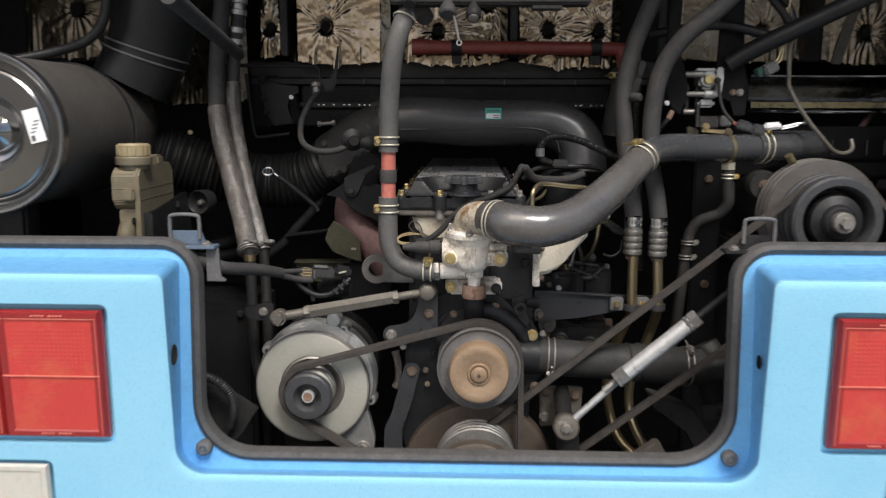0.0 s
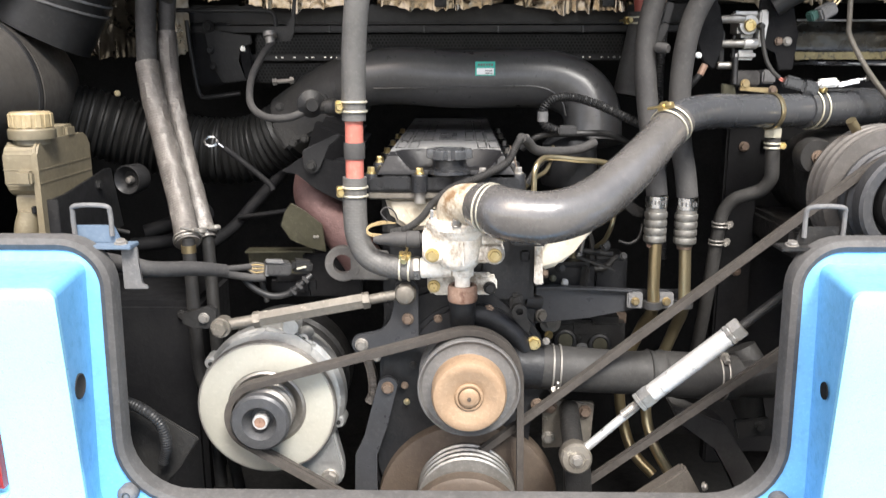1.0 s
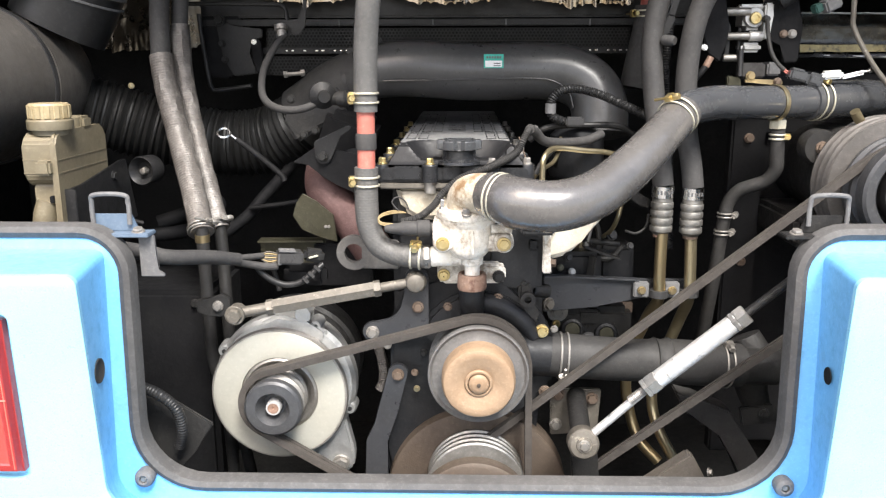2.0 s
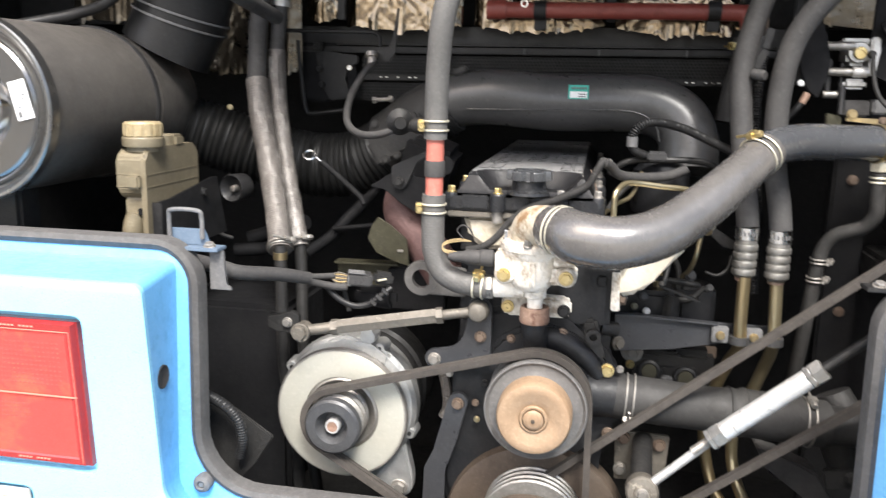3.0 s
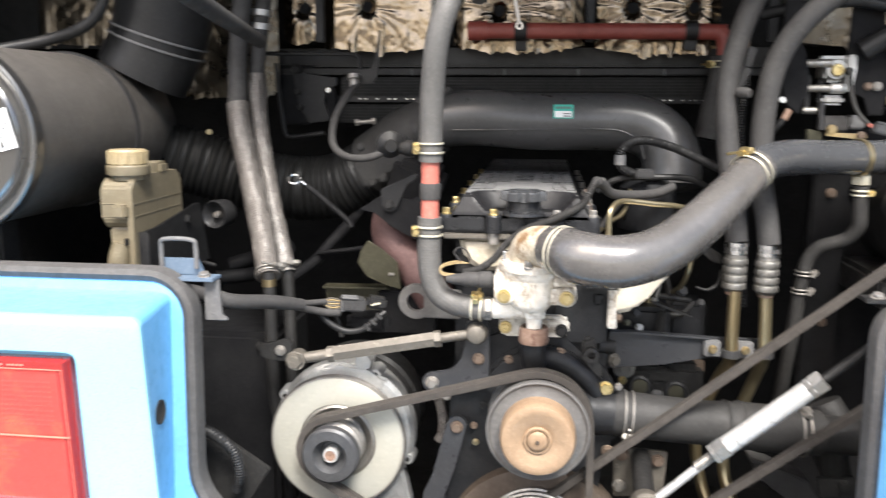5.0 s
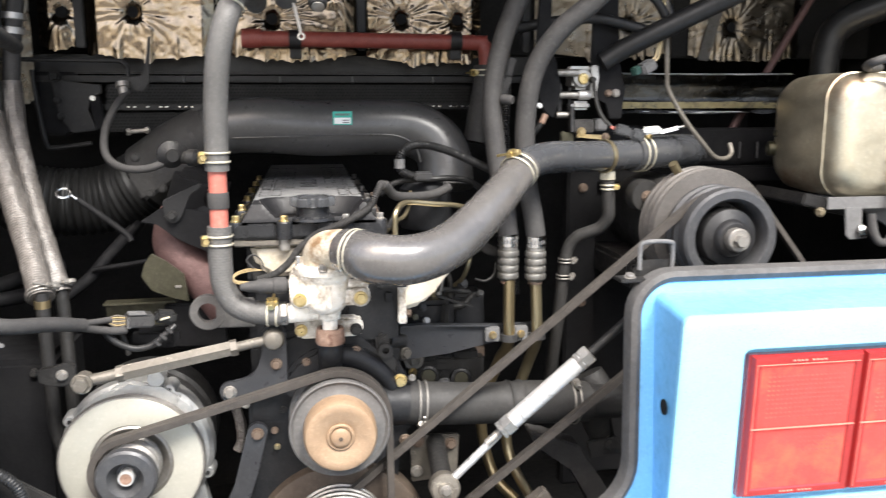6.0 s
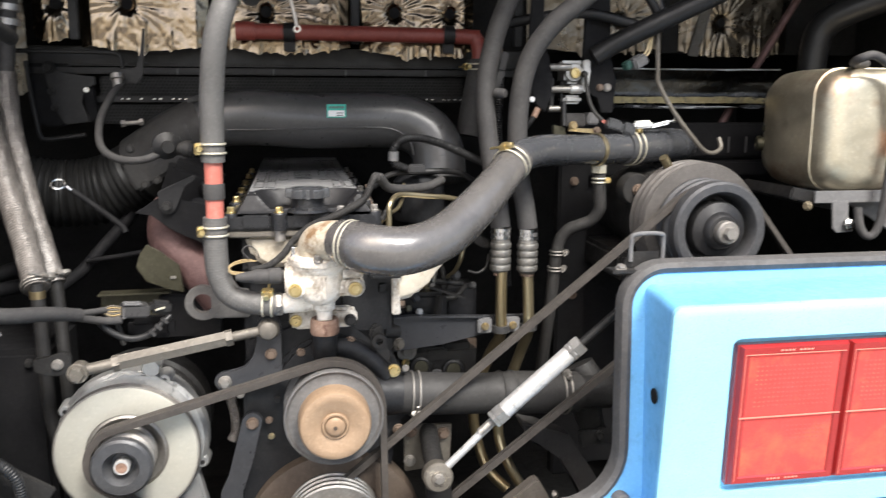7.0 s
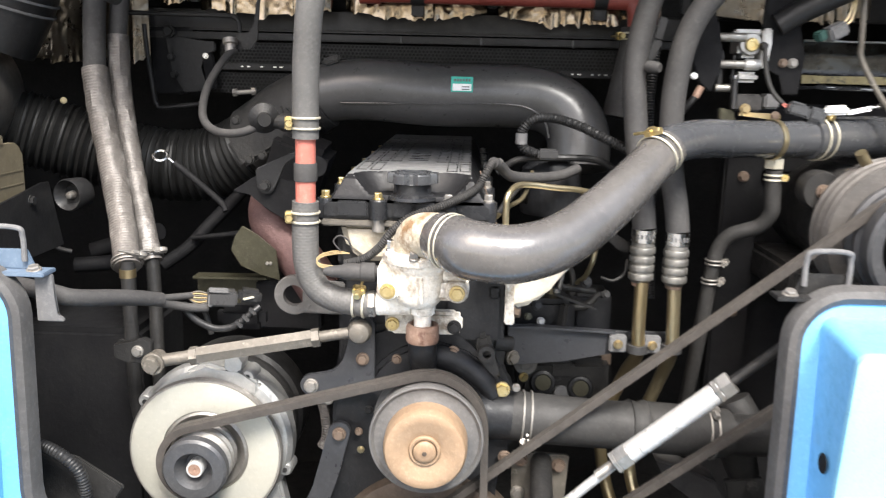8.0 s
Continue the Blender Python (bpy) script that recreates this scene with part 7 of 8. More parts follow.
sh = part("shield", bm, FRAME_BLACK, exh, "black sheet shield over the manifold")
bm = bmesh.new()
prism(bm, [(-0.140, 1.362), (-0.151, 1.358), (-0.201, 1.335), (-0.200, 1.314)] + arc(-0.186, 1.311, 0.013, 190, 350, 8) + [(-0.160, 1.344), (-0.143, 1.352)], 1.546, 1.552, 0.002)
tabp = part("shield_tab", bm, BLACK, exh)
bolt(tabp, (-0.187, 1.544, 1.311), 0.0065, material=BLACK_DUST)
bm = bmesh.new()
for p in ((-0.15, 1.60, 1.30), (-0.13, 1.62, 1.33)):
    lathe(bm, [(0, 0), (0.016, 0), (0.016, 0.03), (0, 0.03)], p, (0.3, -1, 0.2), 18)
box(bm, (-0.16, 1.66, 1.33), (0.09, 0.08, 0.09), 0.012, (10, 20, 0))
part("turbo_housing", bm, FRAME_BLACK, exh)

# harness at the left
harness = thing("wiring_harness", (-0.3, 1.45, 1.15), "dusty grey taped wiring harness ending in black plugs", "cable")
bm = bmesh.new()
tube(bm, [(-0.50, 1.36, 1.21), (-0.40, 1.33, 1.202), (-0.372, 1.335, 1.195), (-0.33, 1.385, 1.183), (-0.30, 1.425, 1.170)], [0.0105, 0.0110, 0.0110, 0.0105, 0.0095], 16, 8, wobble=0.05)
part("taped_cable", bm, RUBBER, harness)
for pts, r in (([(-0.304, 1.420, 1.173), (-0.287, 1.44, 1.170), (-0.270, 1.458, 1.168)], 0.0048), ([(-0.304, 1.420, 1.168), (-0.285, 1.44, 1.158), (-0.266, 1.452, 1.152), (-0.250, 1.462, 1.150)], 0.0060)):
    bm = bmesh.new()
    tube(bm, pts, r, 12, 6)
    part("taped_branch", bm, RUBBER, harness)
for k in range(7):
    bm = bmesh.new()
    o = (k - 3) * 0.0022
    tube(bm, [(-0.274, 1.455, 1.167 + o * 0.5), (-0.262, 1.457, 1.165 + o * 1.4), (-0.250, 1.462, 1.164 + o)], 0.0011, 6, 5)
    part("wire", bm, WIRE_YELLOW if k % 2 else OLD_STEEL, harness)
bm = bmesh.new()
box(bm, (-0.231, 1.467, 1.164), (0.040, 0.026, 0.021), 0.003, (0, 6, 20))
plug_a = part("plug", bm, PLASTIC, harness, "black connector plug with a grey latch")
bm = bmesh.new()
box(bm, (-0.233, 1.459, 1.176), (0.026, 0.016, 0.004), 0.001, (0, 6, 20))
part("latch", bm, SEAL, plug_a)
bm = bmesh.new()
box(bm, (-0.243, 1.453, 1.163), (0.006, 0.004, 0.018), 0.001, (0, 6, 20))
part("latch_arm", bm, SEAL, plug_a)
bm = bmesh.new()
box(bm, (-0.196, 1.480, 1.164), (0.032, 0.022, 0.020), 0.005, (0, 12, 20))
plug_b = part("plug", bm, CONDUIT, harness)
bm = bmesh.new()
box(bm, (-0.194, 1.467, 1.164), (0.015, 0.004, 0.003), 0.0008, (0, -10, 20))
part("clip", bm, CLAMP, plug_b)
bm = bmesh.new()
tube(bm, [(-0.280, 1.452, 1.158), (-0.277, 1.455, 1.146), (-0.262, 1.457, 1.131), (-0.240, 1.460, 1.121), (-0.218, 1.462, 1.123), (-0.203, 1.464, 1.132), (-0.190, 1.468, 1.143), (-0.181, 1.475, 1.150)], 0.0050, 12, 10)
part("loop_cable", bm, CONDUIT, harness)
bm = bmesh.new()
tube(bm, [(-0.262, 1.475, 1.150), (-0.257, 1.48, 1.128), (-0.254, 1.485, 1.105)], 0.0040, 10)
part("drop_cable", bm, RUBBER_DARK, harness)
for x, y, z in ((-0.206, 1.458, 1.129), (-0.197, 1.461, 1.137), (-0.188, 1.464, 1.146)):
    bm = bmesh.new()
    box(bm, (x, y, z), (0.005, 0.010, 0.012), 0.001, (0, -45, 10))
    part("clip_tooth", bm, PLASTIC, harness)
bm = bmesh.new()
box(bm, (-0.215, 1.51, 1.125), (0.07, 0.03, 0.035), 0.01)
part("rubber_boot", bm, FRAME_BLACK, harness)
shelf = thing("harness_bracket", (-0.28, 1.53, 1.15), "dull olive plated channel behind the connectors", "bracket")
bm = bmesh.new()
prism(bm, [(-0.308, 1.1655), (-0.196, 1.1665), (-0.196, 1.1625), (-0.308, 1.1610)], 1.572, 1.60, 0.001)
prism(bm, [(-0.308, 1.160), (-0.196, 1.1610), (-0.196, 1.116), (-0.240, 1.116), (-0.308, 1.126)], 1.594, 1.600, 0.001)
part("plate", bm, KHAKI, shelf)
bm = bmesh.new()
box(bm, (-0.165, 1.60, 1.120), (0.10, 0.03, 0.075), 0.003)
part("dark_end", bm, FRAME_BLACK, shelf)
# dim pipes and boxes in the depth left of the engine
for nm, lab, pts, r, m in (
        ("engine_pipe", "thin black pipe slanting up beside the engine", [(-0.40, 1.70, 1.15), (-0.36, 1.71, 1.18), (-0.33, 1.73, 1.215), (-0.29, 1.76, 1.26), (-0.26, 1.78, 1.30)], 0.011, FRAME_BLACK),
        ("engine_pipe", "dull grey pipe running across to the manifold", [(-0.35, 1.70, 1.198), (-0.29, 1.69, 1.207), (-0.24, 1.68, 1.216), (-0.20, 1.67, 1.220)], 0.0045, FRAME_BLACK),
        ("engine_pipe", "dark drooping hose behind the wrapped hoses", [(-0.52, 1.70, 1.17), (-0.47, 1.71, 1.185), (-0.43, 1.70, 1.20), (-0.40, 1.69, 1.21)], 0.014, FRAME_BLACK),
        ("engine_pipe", "dark drooping hose behind the wrapped hoses", [(-0.54, 1.68, 1.15), (-0.48, 1.69, 1.155), (-0.42, 1.69, 1.168)], 0.013, FRAME_BLACK),
        ("engine_pipe", "thin black wire hanging by the wrapped hoses", [(-0.565, 1.64, 1.24), (-0.562, 1.64, 1.215), (-0.55, 1.64, 1.19), (-0.53, 1.65, 1.18)], 0.0035, RUBBER)):
    o = thing(nm, pts[0], lab, "pipe")
    bm = bmesh.new()
    tube(bm, pts, r, 14)
    part("pipe", bm, m, o)
horn = thing("round_horn", (-0.504, 1.62, 1.28), "small dark round horn with a bright rubbed centre", "horn")
bm = bmesh.new()
lathe(bm, [(0, 0.012), (0.014, 0.010), (0.019, 0.0), (0.023, -0.004), (0.025, 0.0), (0.024, 0.03), (0, 0.03)], (-0.504, 1.60, 1.280), (0.2, 1, 0), 32)
part("cup", bm, BLACK, horn)
bm = bmesh.new()
lathe(bm, [(0, -0.002), (0.005, 0), (0.007, 0.012), (0, 0.012)], (-0.504, 1.60, 1.279), (0.2, 1, 0), 16)
part("centre", bm, STEEL, horn)
braid = thing("braided_sleeve", (-0.095, 1.5, 0.96), "short pale braided sleeve behind the alternator", "sleeve")
bm = bmesh.new()
tube(bm, [(-0.098, 1.50, 1.002), (-0.092, 1.50, 0.975), (-0.092, 1.50, 0.945), (-0.098, 1.50, 0.93)], 0.0085, 16, 10, ribs=(0.004, 0.0004), wobble=0.25)
part("sleeve", bm, WRAP, braid)
clampb = thing("pipe_bracket", (-0.36, 1.48, 1.09), "black cast bracket clamping the thin pipes", "bracket")
bm = bmesh.new()
prism(bm, [(-0.368, 1.106), (-0.348, 1.109), (-0.326, 1.116), (-0.316, 1.110), (-0.316, 1.086), (-0.330, 1.080), (-0.352, 1.081), (-0.368, 1.088)], 1.42, 1.432, 0.0015)
part("plate", bm, BLACK_DUST, clampb)
bolt(clampb, (-0.334, 1.418, 1.098), 0.0065, material=STEEL)

# low left corner: conduit, cloth-like flap and dark box
conduit4 = thing("grey_conduit", (-0.38, 1.30, 0.98), "thin grey corrugated conduit curving down behind the panel", "cable")
bm = bmesh.new()
tube(bm, [(-0.48, 1.34, 1.02), (-0.43, 1.31, 1.015), (-0.39, 1.295, 1.008), (-0.365, 1.295, 0.985), (-0.36, 1.30, 0.95), (-0.37, 1.31, 0.92)], 0.0078, 12, 12, ribs=(0.004, 0.0005))
part("conduit", bm, CONDUIT, conduit4)
flap = thing("splash_flap", (-0.38, 1.33, 0.93), "torn dark grey rubber splash flap", "flap")
bm = bmesh.new()
prism(bm, [(-0.43, 0.99), (-0.385, 0.985), (-0.325, 0.945), (-0.355, 0.90), (-0.40, 0.85), (-0.45, 0.86)], 1.33, 1.337, 0.002)
part("flap", bm, BLACK_DUST, flap)
sidebox = thing("dark_side_box", (-0.42, 1.62, 0.8), "dusty black steel box below the hoses", "box")
bm = bmesh.new()
box(bm, (-0.50, 1.66, 0.90), (0.22, 0.2, 0.36), 0.01)
part("body", bm, FRAME_BLACK, sidebox)
bolt(sidebox, (-0.415, 1.555, 1.06), 0.006, material=BLACK_DUST)

# grey stay bar across the upper left
gas = thing("stay_rod", (-0.42, 1.4, 1.58), "grey flat stay rod slanting across the upper corner", "rod")
bm = bmesh.new()
tube(bm, [(-0.39, 1.16, 1.625), (-0.40, 1.36, 1.60), (-0.410, 1.59, 1.572)], [0.014, 0.0135, 0.012], 12)
part("rod", bm, RUBBER, gas)

# ---------------------------------------------------------------- right-hand side
support = thing("radiator_support", (0.62, 1.75, 1.1), "black steel frame uprights beside the radiator", "frame")
bm = bmesh.new()
box(bm, (0.545, 1.72, 1.08), (0.06, 0.03, 0.72), 0.004)
box(bm, (0.62, 1.76, 1.08), (0.12, 0.02, 0.72), 0.004)
part("upright", bm, FRAME_BLACK, support)
bm = bmesh.new()
box(bm, (0.85, 1.76, 1.40), (0.58, 0.03, 0.07), 0.004)
box(bm, (0.85, 1.74, 1.345), (0.58, 0.03, 0.03), 0.004)
part("top_rail", bm, FRAME_BLACK, support)
for x, w in ((0.884, 0.005), (0.922, 0.005), (0.812, 0.004)):
    bm = bmesh.new()
    box(bm, (x, 1.743, 1.391), (w, 0.003, 0.034), 0.002)
    part("slot", bm, SEAL, support)
for x, z in ((0.545, 1.325), (0.548, 1.10), (0.545, 1.40)):
    bolt(support, (x, 1.703, z), 0.007, material=RUST_BOLT)

foil = thing("foil_heat_shield", (0.8, 1.78, 1.5), "dull foil-faced heat shield strip with a yellowed lower edge", "heat shield")
bm = bmesh.new()
nx, nz = 60, 14
g = []
for j in range(nz + 1):
    row = []
    for i in range(nx + 1):
        x, z = 0.64 + 0.40 * i / nx, 1.465 + 0.075 * j / nz
        q = Vector((x * 25, z * 40, 1))
        row.append(bm.verts.new((x, 1.775 + 0.004 * noise.noise(q * 0.5) + 0.0015 * abs(noise.noise(q * 1.7)) - (0.012 * max(0, 1 - j / 5)) - (0.010 * max(0, (j - 10) / 4)), z + (0.006 * noise.noise(q * 0.7) if j in (0, nz) else 0))))
    g.append(row)
for j in range(nz):
    for i in range(nx):
        bm.faces.new((g[j][i], g[j][i + 1], g[j + 1][i + 1], g[j + 1][i]))
part("sheet", bm, mat("dull_dark_foil", (0.04, 0.039, 0.036), (0.08, 0.077, 0.07), 0.24, 1.0, scale=12, bump=0.25), foil, sharp=60)
bm = bmesh.new()
tube(bm, [(0.64, 1.768, 1.468), (0.75, 1.766, 1.465), (0.88, 1.767, 1.466), (1.0, 1.768, 1.470)], 0.0024, 8, wobble=0.5)
part("bright_hem", bm, ALU, foil, "bright torn foil hem")
bm = bmesh.new()
tube(bm, [(0.64, 1.764, 1.541), (0.75, 1.763, 1.540), (0.88, 1.763, 1.540), (1.0, 1.764, 1.541)], 0.0018, 8, wobble=0.3)
part("upper_hem", bm, ALU, foil)
bm = bmesh.new()
prev = None
for i in range(41):
    x = 0.642 + 0.35 * i / 40
    lo, hi = 1.4735 + 0.0015 * noise.noise(Vector((x * 30, 1, 0))), 1.4860 + 0.004 * noise.noise(Vector((x * 18, 4, 0)))
    pair = [bm.verts.new((x, 1.7605, lo)), bm.verts.new((x, 1.7630, hi)), bm.verts.new((x, 1.7655, hi)), bm.verts.new((x, 1.7630, lo))]
    if prev:
        for k in range(4):
            bm.faces.new((prev[k], pair[k], pair[(k + 1) % 4], prev[(k + 1) % 4]))
    prev = pair
part("yellowed_hem", bm, YELLOWED, foil, "yellowed sticky foil band")

valve = thing("fan_drive_valve", (0.5, 1.64, 1.5), "bright aluminium valve block between two dark discs", "valve")
bm = bmesh.new()
lathe(bm, [(0, 0), (0.0150, 0), (0.0165, 0.003), (0.0165, 0.030), (0.0140, 0.036), (0, 0.036)], (0.5125, 1.628, 1.528), (0, 1, 0), 28)
box(bm, (0.5125, 1.655, 1.526), (0.033, 0.05, 0.036), 0.007, segments=3)
box(bm, (0.508, 1.640, 1.545), (0.040, 0.022, 0.008), 0.003)
part("block", bm, ALU, valve, "machined aluminium block")
bm = bmesh.new()
prism(bm, [(0.527, 1.550), (0.5405, 1.551), (0.5405, 1.530), (0.5375, 1.497), (0.532, 1.492), (0.527, 1.494)], 1.622, 1.668, 0.003)
part("end_flange", bm, SILVER, valve, "pale cast end flange")
bm = bmesh.new()
box(bm, (0.511, 1.645, 1.4805), (0.033, 0.036, 0.0155), 0.005, segments=3)
part("lower_block", bm, ALU, valve)
bm = bmesh.new()
prism(bm, [(0.470, 1.516), (0.477, 1.516), (0.477, 1.462), (0.470, 1.462)], 1.634, 1.640, 0.001)
prism(bm, [(0.490, 1.512), (0.494, 1.512), (0.494, 1.462), (0.490, 1.462)], 1.634, 1.640, 0.001)
part("tie_frame", bm, BLACK_DUST, valve)
for z, x0, x1, r in ((1.5370, 0.464, 0.505, 0.0068), (1.4985, 0.470, 0.512, 0.0062), (1.4985, 0.506, 0.527, 0.0082), (1.4640, 0.466, 0.495, 0.0060)):
    bm = bmesh.new()
    lathe(bm, [(0, 0), (r * 0.9, 0), (r, 0.0015), (r, x1 - x0 - 0.002), (r * 0.9, x1 - x0), (0, x1 - x0)], (x0, 1.630, z), (1, 0, 0), 18)
    part("spool", bm, SILVER if r > 0.008 else FERRULE, valve)
bm = bmesh.new()
lathe(bm, [(0, 0), (0.0085, 0), (0.010, 0.003), (0.0085, 0.006), (0.005, 0.006), (0.0045, 0.004), (0, 0.004)], (0.513, 1.628, 1.527), (0, -1, 0), 22)
part("plug_screw", bm, ZINC, valve)
bm = bmesh.new()
lathe(bm, [(0, 0), (0.0058, 0), (0.0062, 0.003), (0.0045, 0.012), (0, 0.012)], (0.5275, 1.622, 1.525), (0, -1, 0), 18)
part("lead_boot", bm, RUBBER_DARK, valve)
for outline, y in (([(0.432, 1.72), (0.452, 1.72), (0.448, 1.585), (0.461, 1.557), (0.470, 1.515), (0.468, 1.49), (0.457, 1.457), (0.440, 1.47), (0.428, 1.50), (0.422, 1.55)], 1.618),
                   ([(0.533, 1.72), (0.574, 1.72), (0.580, 1.556), (0.594, 1.514), (0.589, 1.456), (0.566, 1.456), (0.560, 1.486), (0.536, 1.492), (0.528, 1.53)], 1.632)):
    bm = bmesh.new()
    prism(bm, outline, y, y + 0.008, 0.002)
    part("side_plate", bm, FRAME_BLACK, valve, "black steel side plate")
bm = bmesh.new()
box(bm, (0.452, 1.66, 1.50), (0.05, 0.05, 0.045), 0.004)
part("side_bracket", bm, BLACK, valve)
bolt(valve, (0.576, 1.630, 1.502), 0.0058, material=STEEL)
bolt(valve, (0.562, 1.630, 1.502), 0.0052, material=RUST_BOLT)
bm = bmesh.new()
tube(bm, [(0.5275, 1.612, 1.524), (0.5285, 1.606, 1.500), (0.534, 1.600, 1.473), (0.543, 1.595, 1.456), (0.553, 1.588, 1.4445)], 0.0034, 12)
part("lead", bm, RUBBER_DARK, valve)
for dz in (-0.0022, 0.0012):
    bm = bmesh.new()
    tube(bm, [(0.549, 1.590, 1.449 + dz), (0.555, 1.586, 1.443 + dz), (0.561, 1.583, 1.440 + dz)], 0.0012, 8)
    part("lead_core", bm, RED_HOSE, valve, "thin red wire")
bm = bmesh.new()
box(bm, (0.571, 1.580, 1.4365), (0.030, 0.020, 0.0165), 0.003, (0, 14, 0))
box(bm, (0.570, 1.576, 1.4455), (0.020, 0.008, 0.004), 0.001, (0, 14, 0))
part("plug", bm, CAP_GREY, valve, "grey-black connector plug")
bm = bmesh.new()
box(bm, (0.596, 1.580, 1.4290), (0.026, 0.024, 0.023), 0.004, (0, 14, 0))
box(bm, (0.594, 1.568, 1.4300), (0.014, 0.004, 0.012), 0.001, (0, 14, 0))
part("plug_socket", bm, CAP_GREY, valve)
bm = bmesh.new()
box(bm, (0.516, 1.640, 1.4435), (0.040, 0.030, 0.025), 0.003)
brk = part("mount", bm, RUBBER, valve, "grey mounting block")
bm = bmesh.new()
box(bm, (0.552, 1.645, 1.446), (0.022, 0.03, 0.022), 0.003)
part("side_pad", bm, SEAL, valve)
bm = bmesh.new()
prism(bm, [(0.500, 1.4305), (0.560, 1.4285), (0.561, 1.4215), (0.550, 1.4195), (0.512, 1.4250), (0.500, 1.4245)], 1.612, 1.620, 0.001)
pin = part("pin", bm, BRASS, valve, "brass-plated strap")
bolt(pin, (0.5075, 1.612, 1.435), 0.0062, material=BRASS)
bolt(pin, (0.552, 1.611, 1.426), 0.0052, material=RUST_BOLT)
bm = bmesh.new()
prism(bm, [(0.472, 1.436), (0.494, 1.432), (0.497, 1.414), (0.474, 1.414)], 1.618, 1.630, 0.002)
part("foot", bm, KHAKI, valve, "dull olive foot plate")
bm = bmesh.new()
tube(bm, [(0.492, 1.622, 1.476), (0.4915, 1.618, 1.452), (0.491, 1.614, 1.434)], 0.0048, 12)
part("stop_pin", bm, BLACK, valve)
hanger = thing("brass_terminal", (0.43, 1.6, 1.46), "small brown brass terminal hanging on a dark lead", "connector")
bm = bmesh.new()
tube(bm, [(0.4375, 1.600, 1.4655), (0.4300, 1.598, 1.4500)], 0.0056, 14, 3)
part("body", bm, RUSTY, hanger)
bm = bmesh.new()
tube(bm, [(0.4300, 1.598, 1.451), (0.421, 1.600, 1.438), (0.410, 1.61, 1.42), (0.404, 1.63, 1.39)], 0.0050, 12)
part("lead", bm, CONDUIT, hanger)
bm = bmesh.new()
box(bm, (0.4265, 1.600, 1.4805), (0.010, 0.006, 0.009), 0.002, (0, 30, 0))
part("tag", bm, LABEL, hanger, "small white tag")

turnb = thing("clamp_screw", (0.64, 1.59, 1.43), "bright clamp screw with spring above the coolant pipe", "clamp")
bm = bmesh.new()
box(bm, (0.624, 1.578, 1.4375), (0.032, 0.018, 0.0135), 0.004, (0, -4, 0), 3)
part("block", bm, LABEL, turnb, "white smeared clamp block")
bm = bmesh.new()
for dz in (-0.0028, 0.0028):
    tube(bm, [(0.647, 1.588, 1.4340 + dz), (0.664, 1.590, 1.4375 + dz), (0.680, 1.592, 1.4410 + dz)], 0.0012, 8)
tube(bm, [(0.640, 1.586, 1.4325), (0.655, 1.590, 1.436), (0.700, 1.598, 1.4455)], 0.0022, 10)
lathe(bm, [(0, 0), (0.0046, 0), (0.0046, 0.006), (0, 0.006)], (0.690, 1.596, 1.4435), (1, 0.1, 0.2), 6)
part("screw", bm, BRIGHT, turnb)

cable = thing("brown_cable", (0.7, 1.6, 1.5), "thin brown cable hanging down to the rail", "cable")
bm = bmesh.new()
tube(bm, [(0.652, 1.60, 1.66), (0.655, 1.60, 1.60), (0.658, 1.60, 1.535), (0.662, 1.60, 1.508), (0.690, 1.59, 1.457), (0.728, 1.585, 1.410), (0.752, 1.59, 1.389), (0.777, 1.60, 1.385), (0.794, 1.61, 1.394), (0.795, 1.62, 1.411)], 0.0042, 10, 10)
part("cable", bm, OLD_STEEL, cable)
plug = thing("hanging_plug", (0.6, 1.6, 1.57), "grey connector plug hanging on thin wires", "connector")
bm = bmesh.new()
box(bm, (0.620, 1.60, 1.547), (0.030, 0.022, 0.020), 0.003, (0, -26, 15))
part("body", bm, SEAL, plug)
bm = bmesh.new()
box(bm, (0.600, 1.60, 1.5405), (0.014, 0.016, 0.014), 0.002, (0, -26, 15))
part("green_lock", bm, mat("dark_teal_plastic", (0.02, 0.06, 0.05), (0.04, 0.09, 0.075), 0.4), plug, "dark green locking insert")
bm = bmesh.new()
tube(bm, [(0.632, 1.60, 1.553), (0.643, 1.60, 1.575), (0.645, 1.60, 1.66)], 0.0018, 8)
tube(bm, [(0.628, 1.60, 1.555), (0.639, 1.60, 1.58), (0.652, 1.60, 1.68)], 0.0018, 8)
part("wires", bm, GOLD_PIPE, plug)

slant = thing("slanting_hose", (0.65, 1.6, 1.62), "thick black rubber hose slanting up to the roof", "hose")
bm = bmesh.new()
tube(bm, [(0.545, 1.62, 1.555), (0.58, 1.61, 1.578), (0.66, 1.58, 1.62), (0.76, 1.55, 1.67), (0.88, 1.52, 1.73)], 0.0175, 18)
part("hose", bm, CONDUIT, slant)

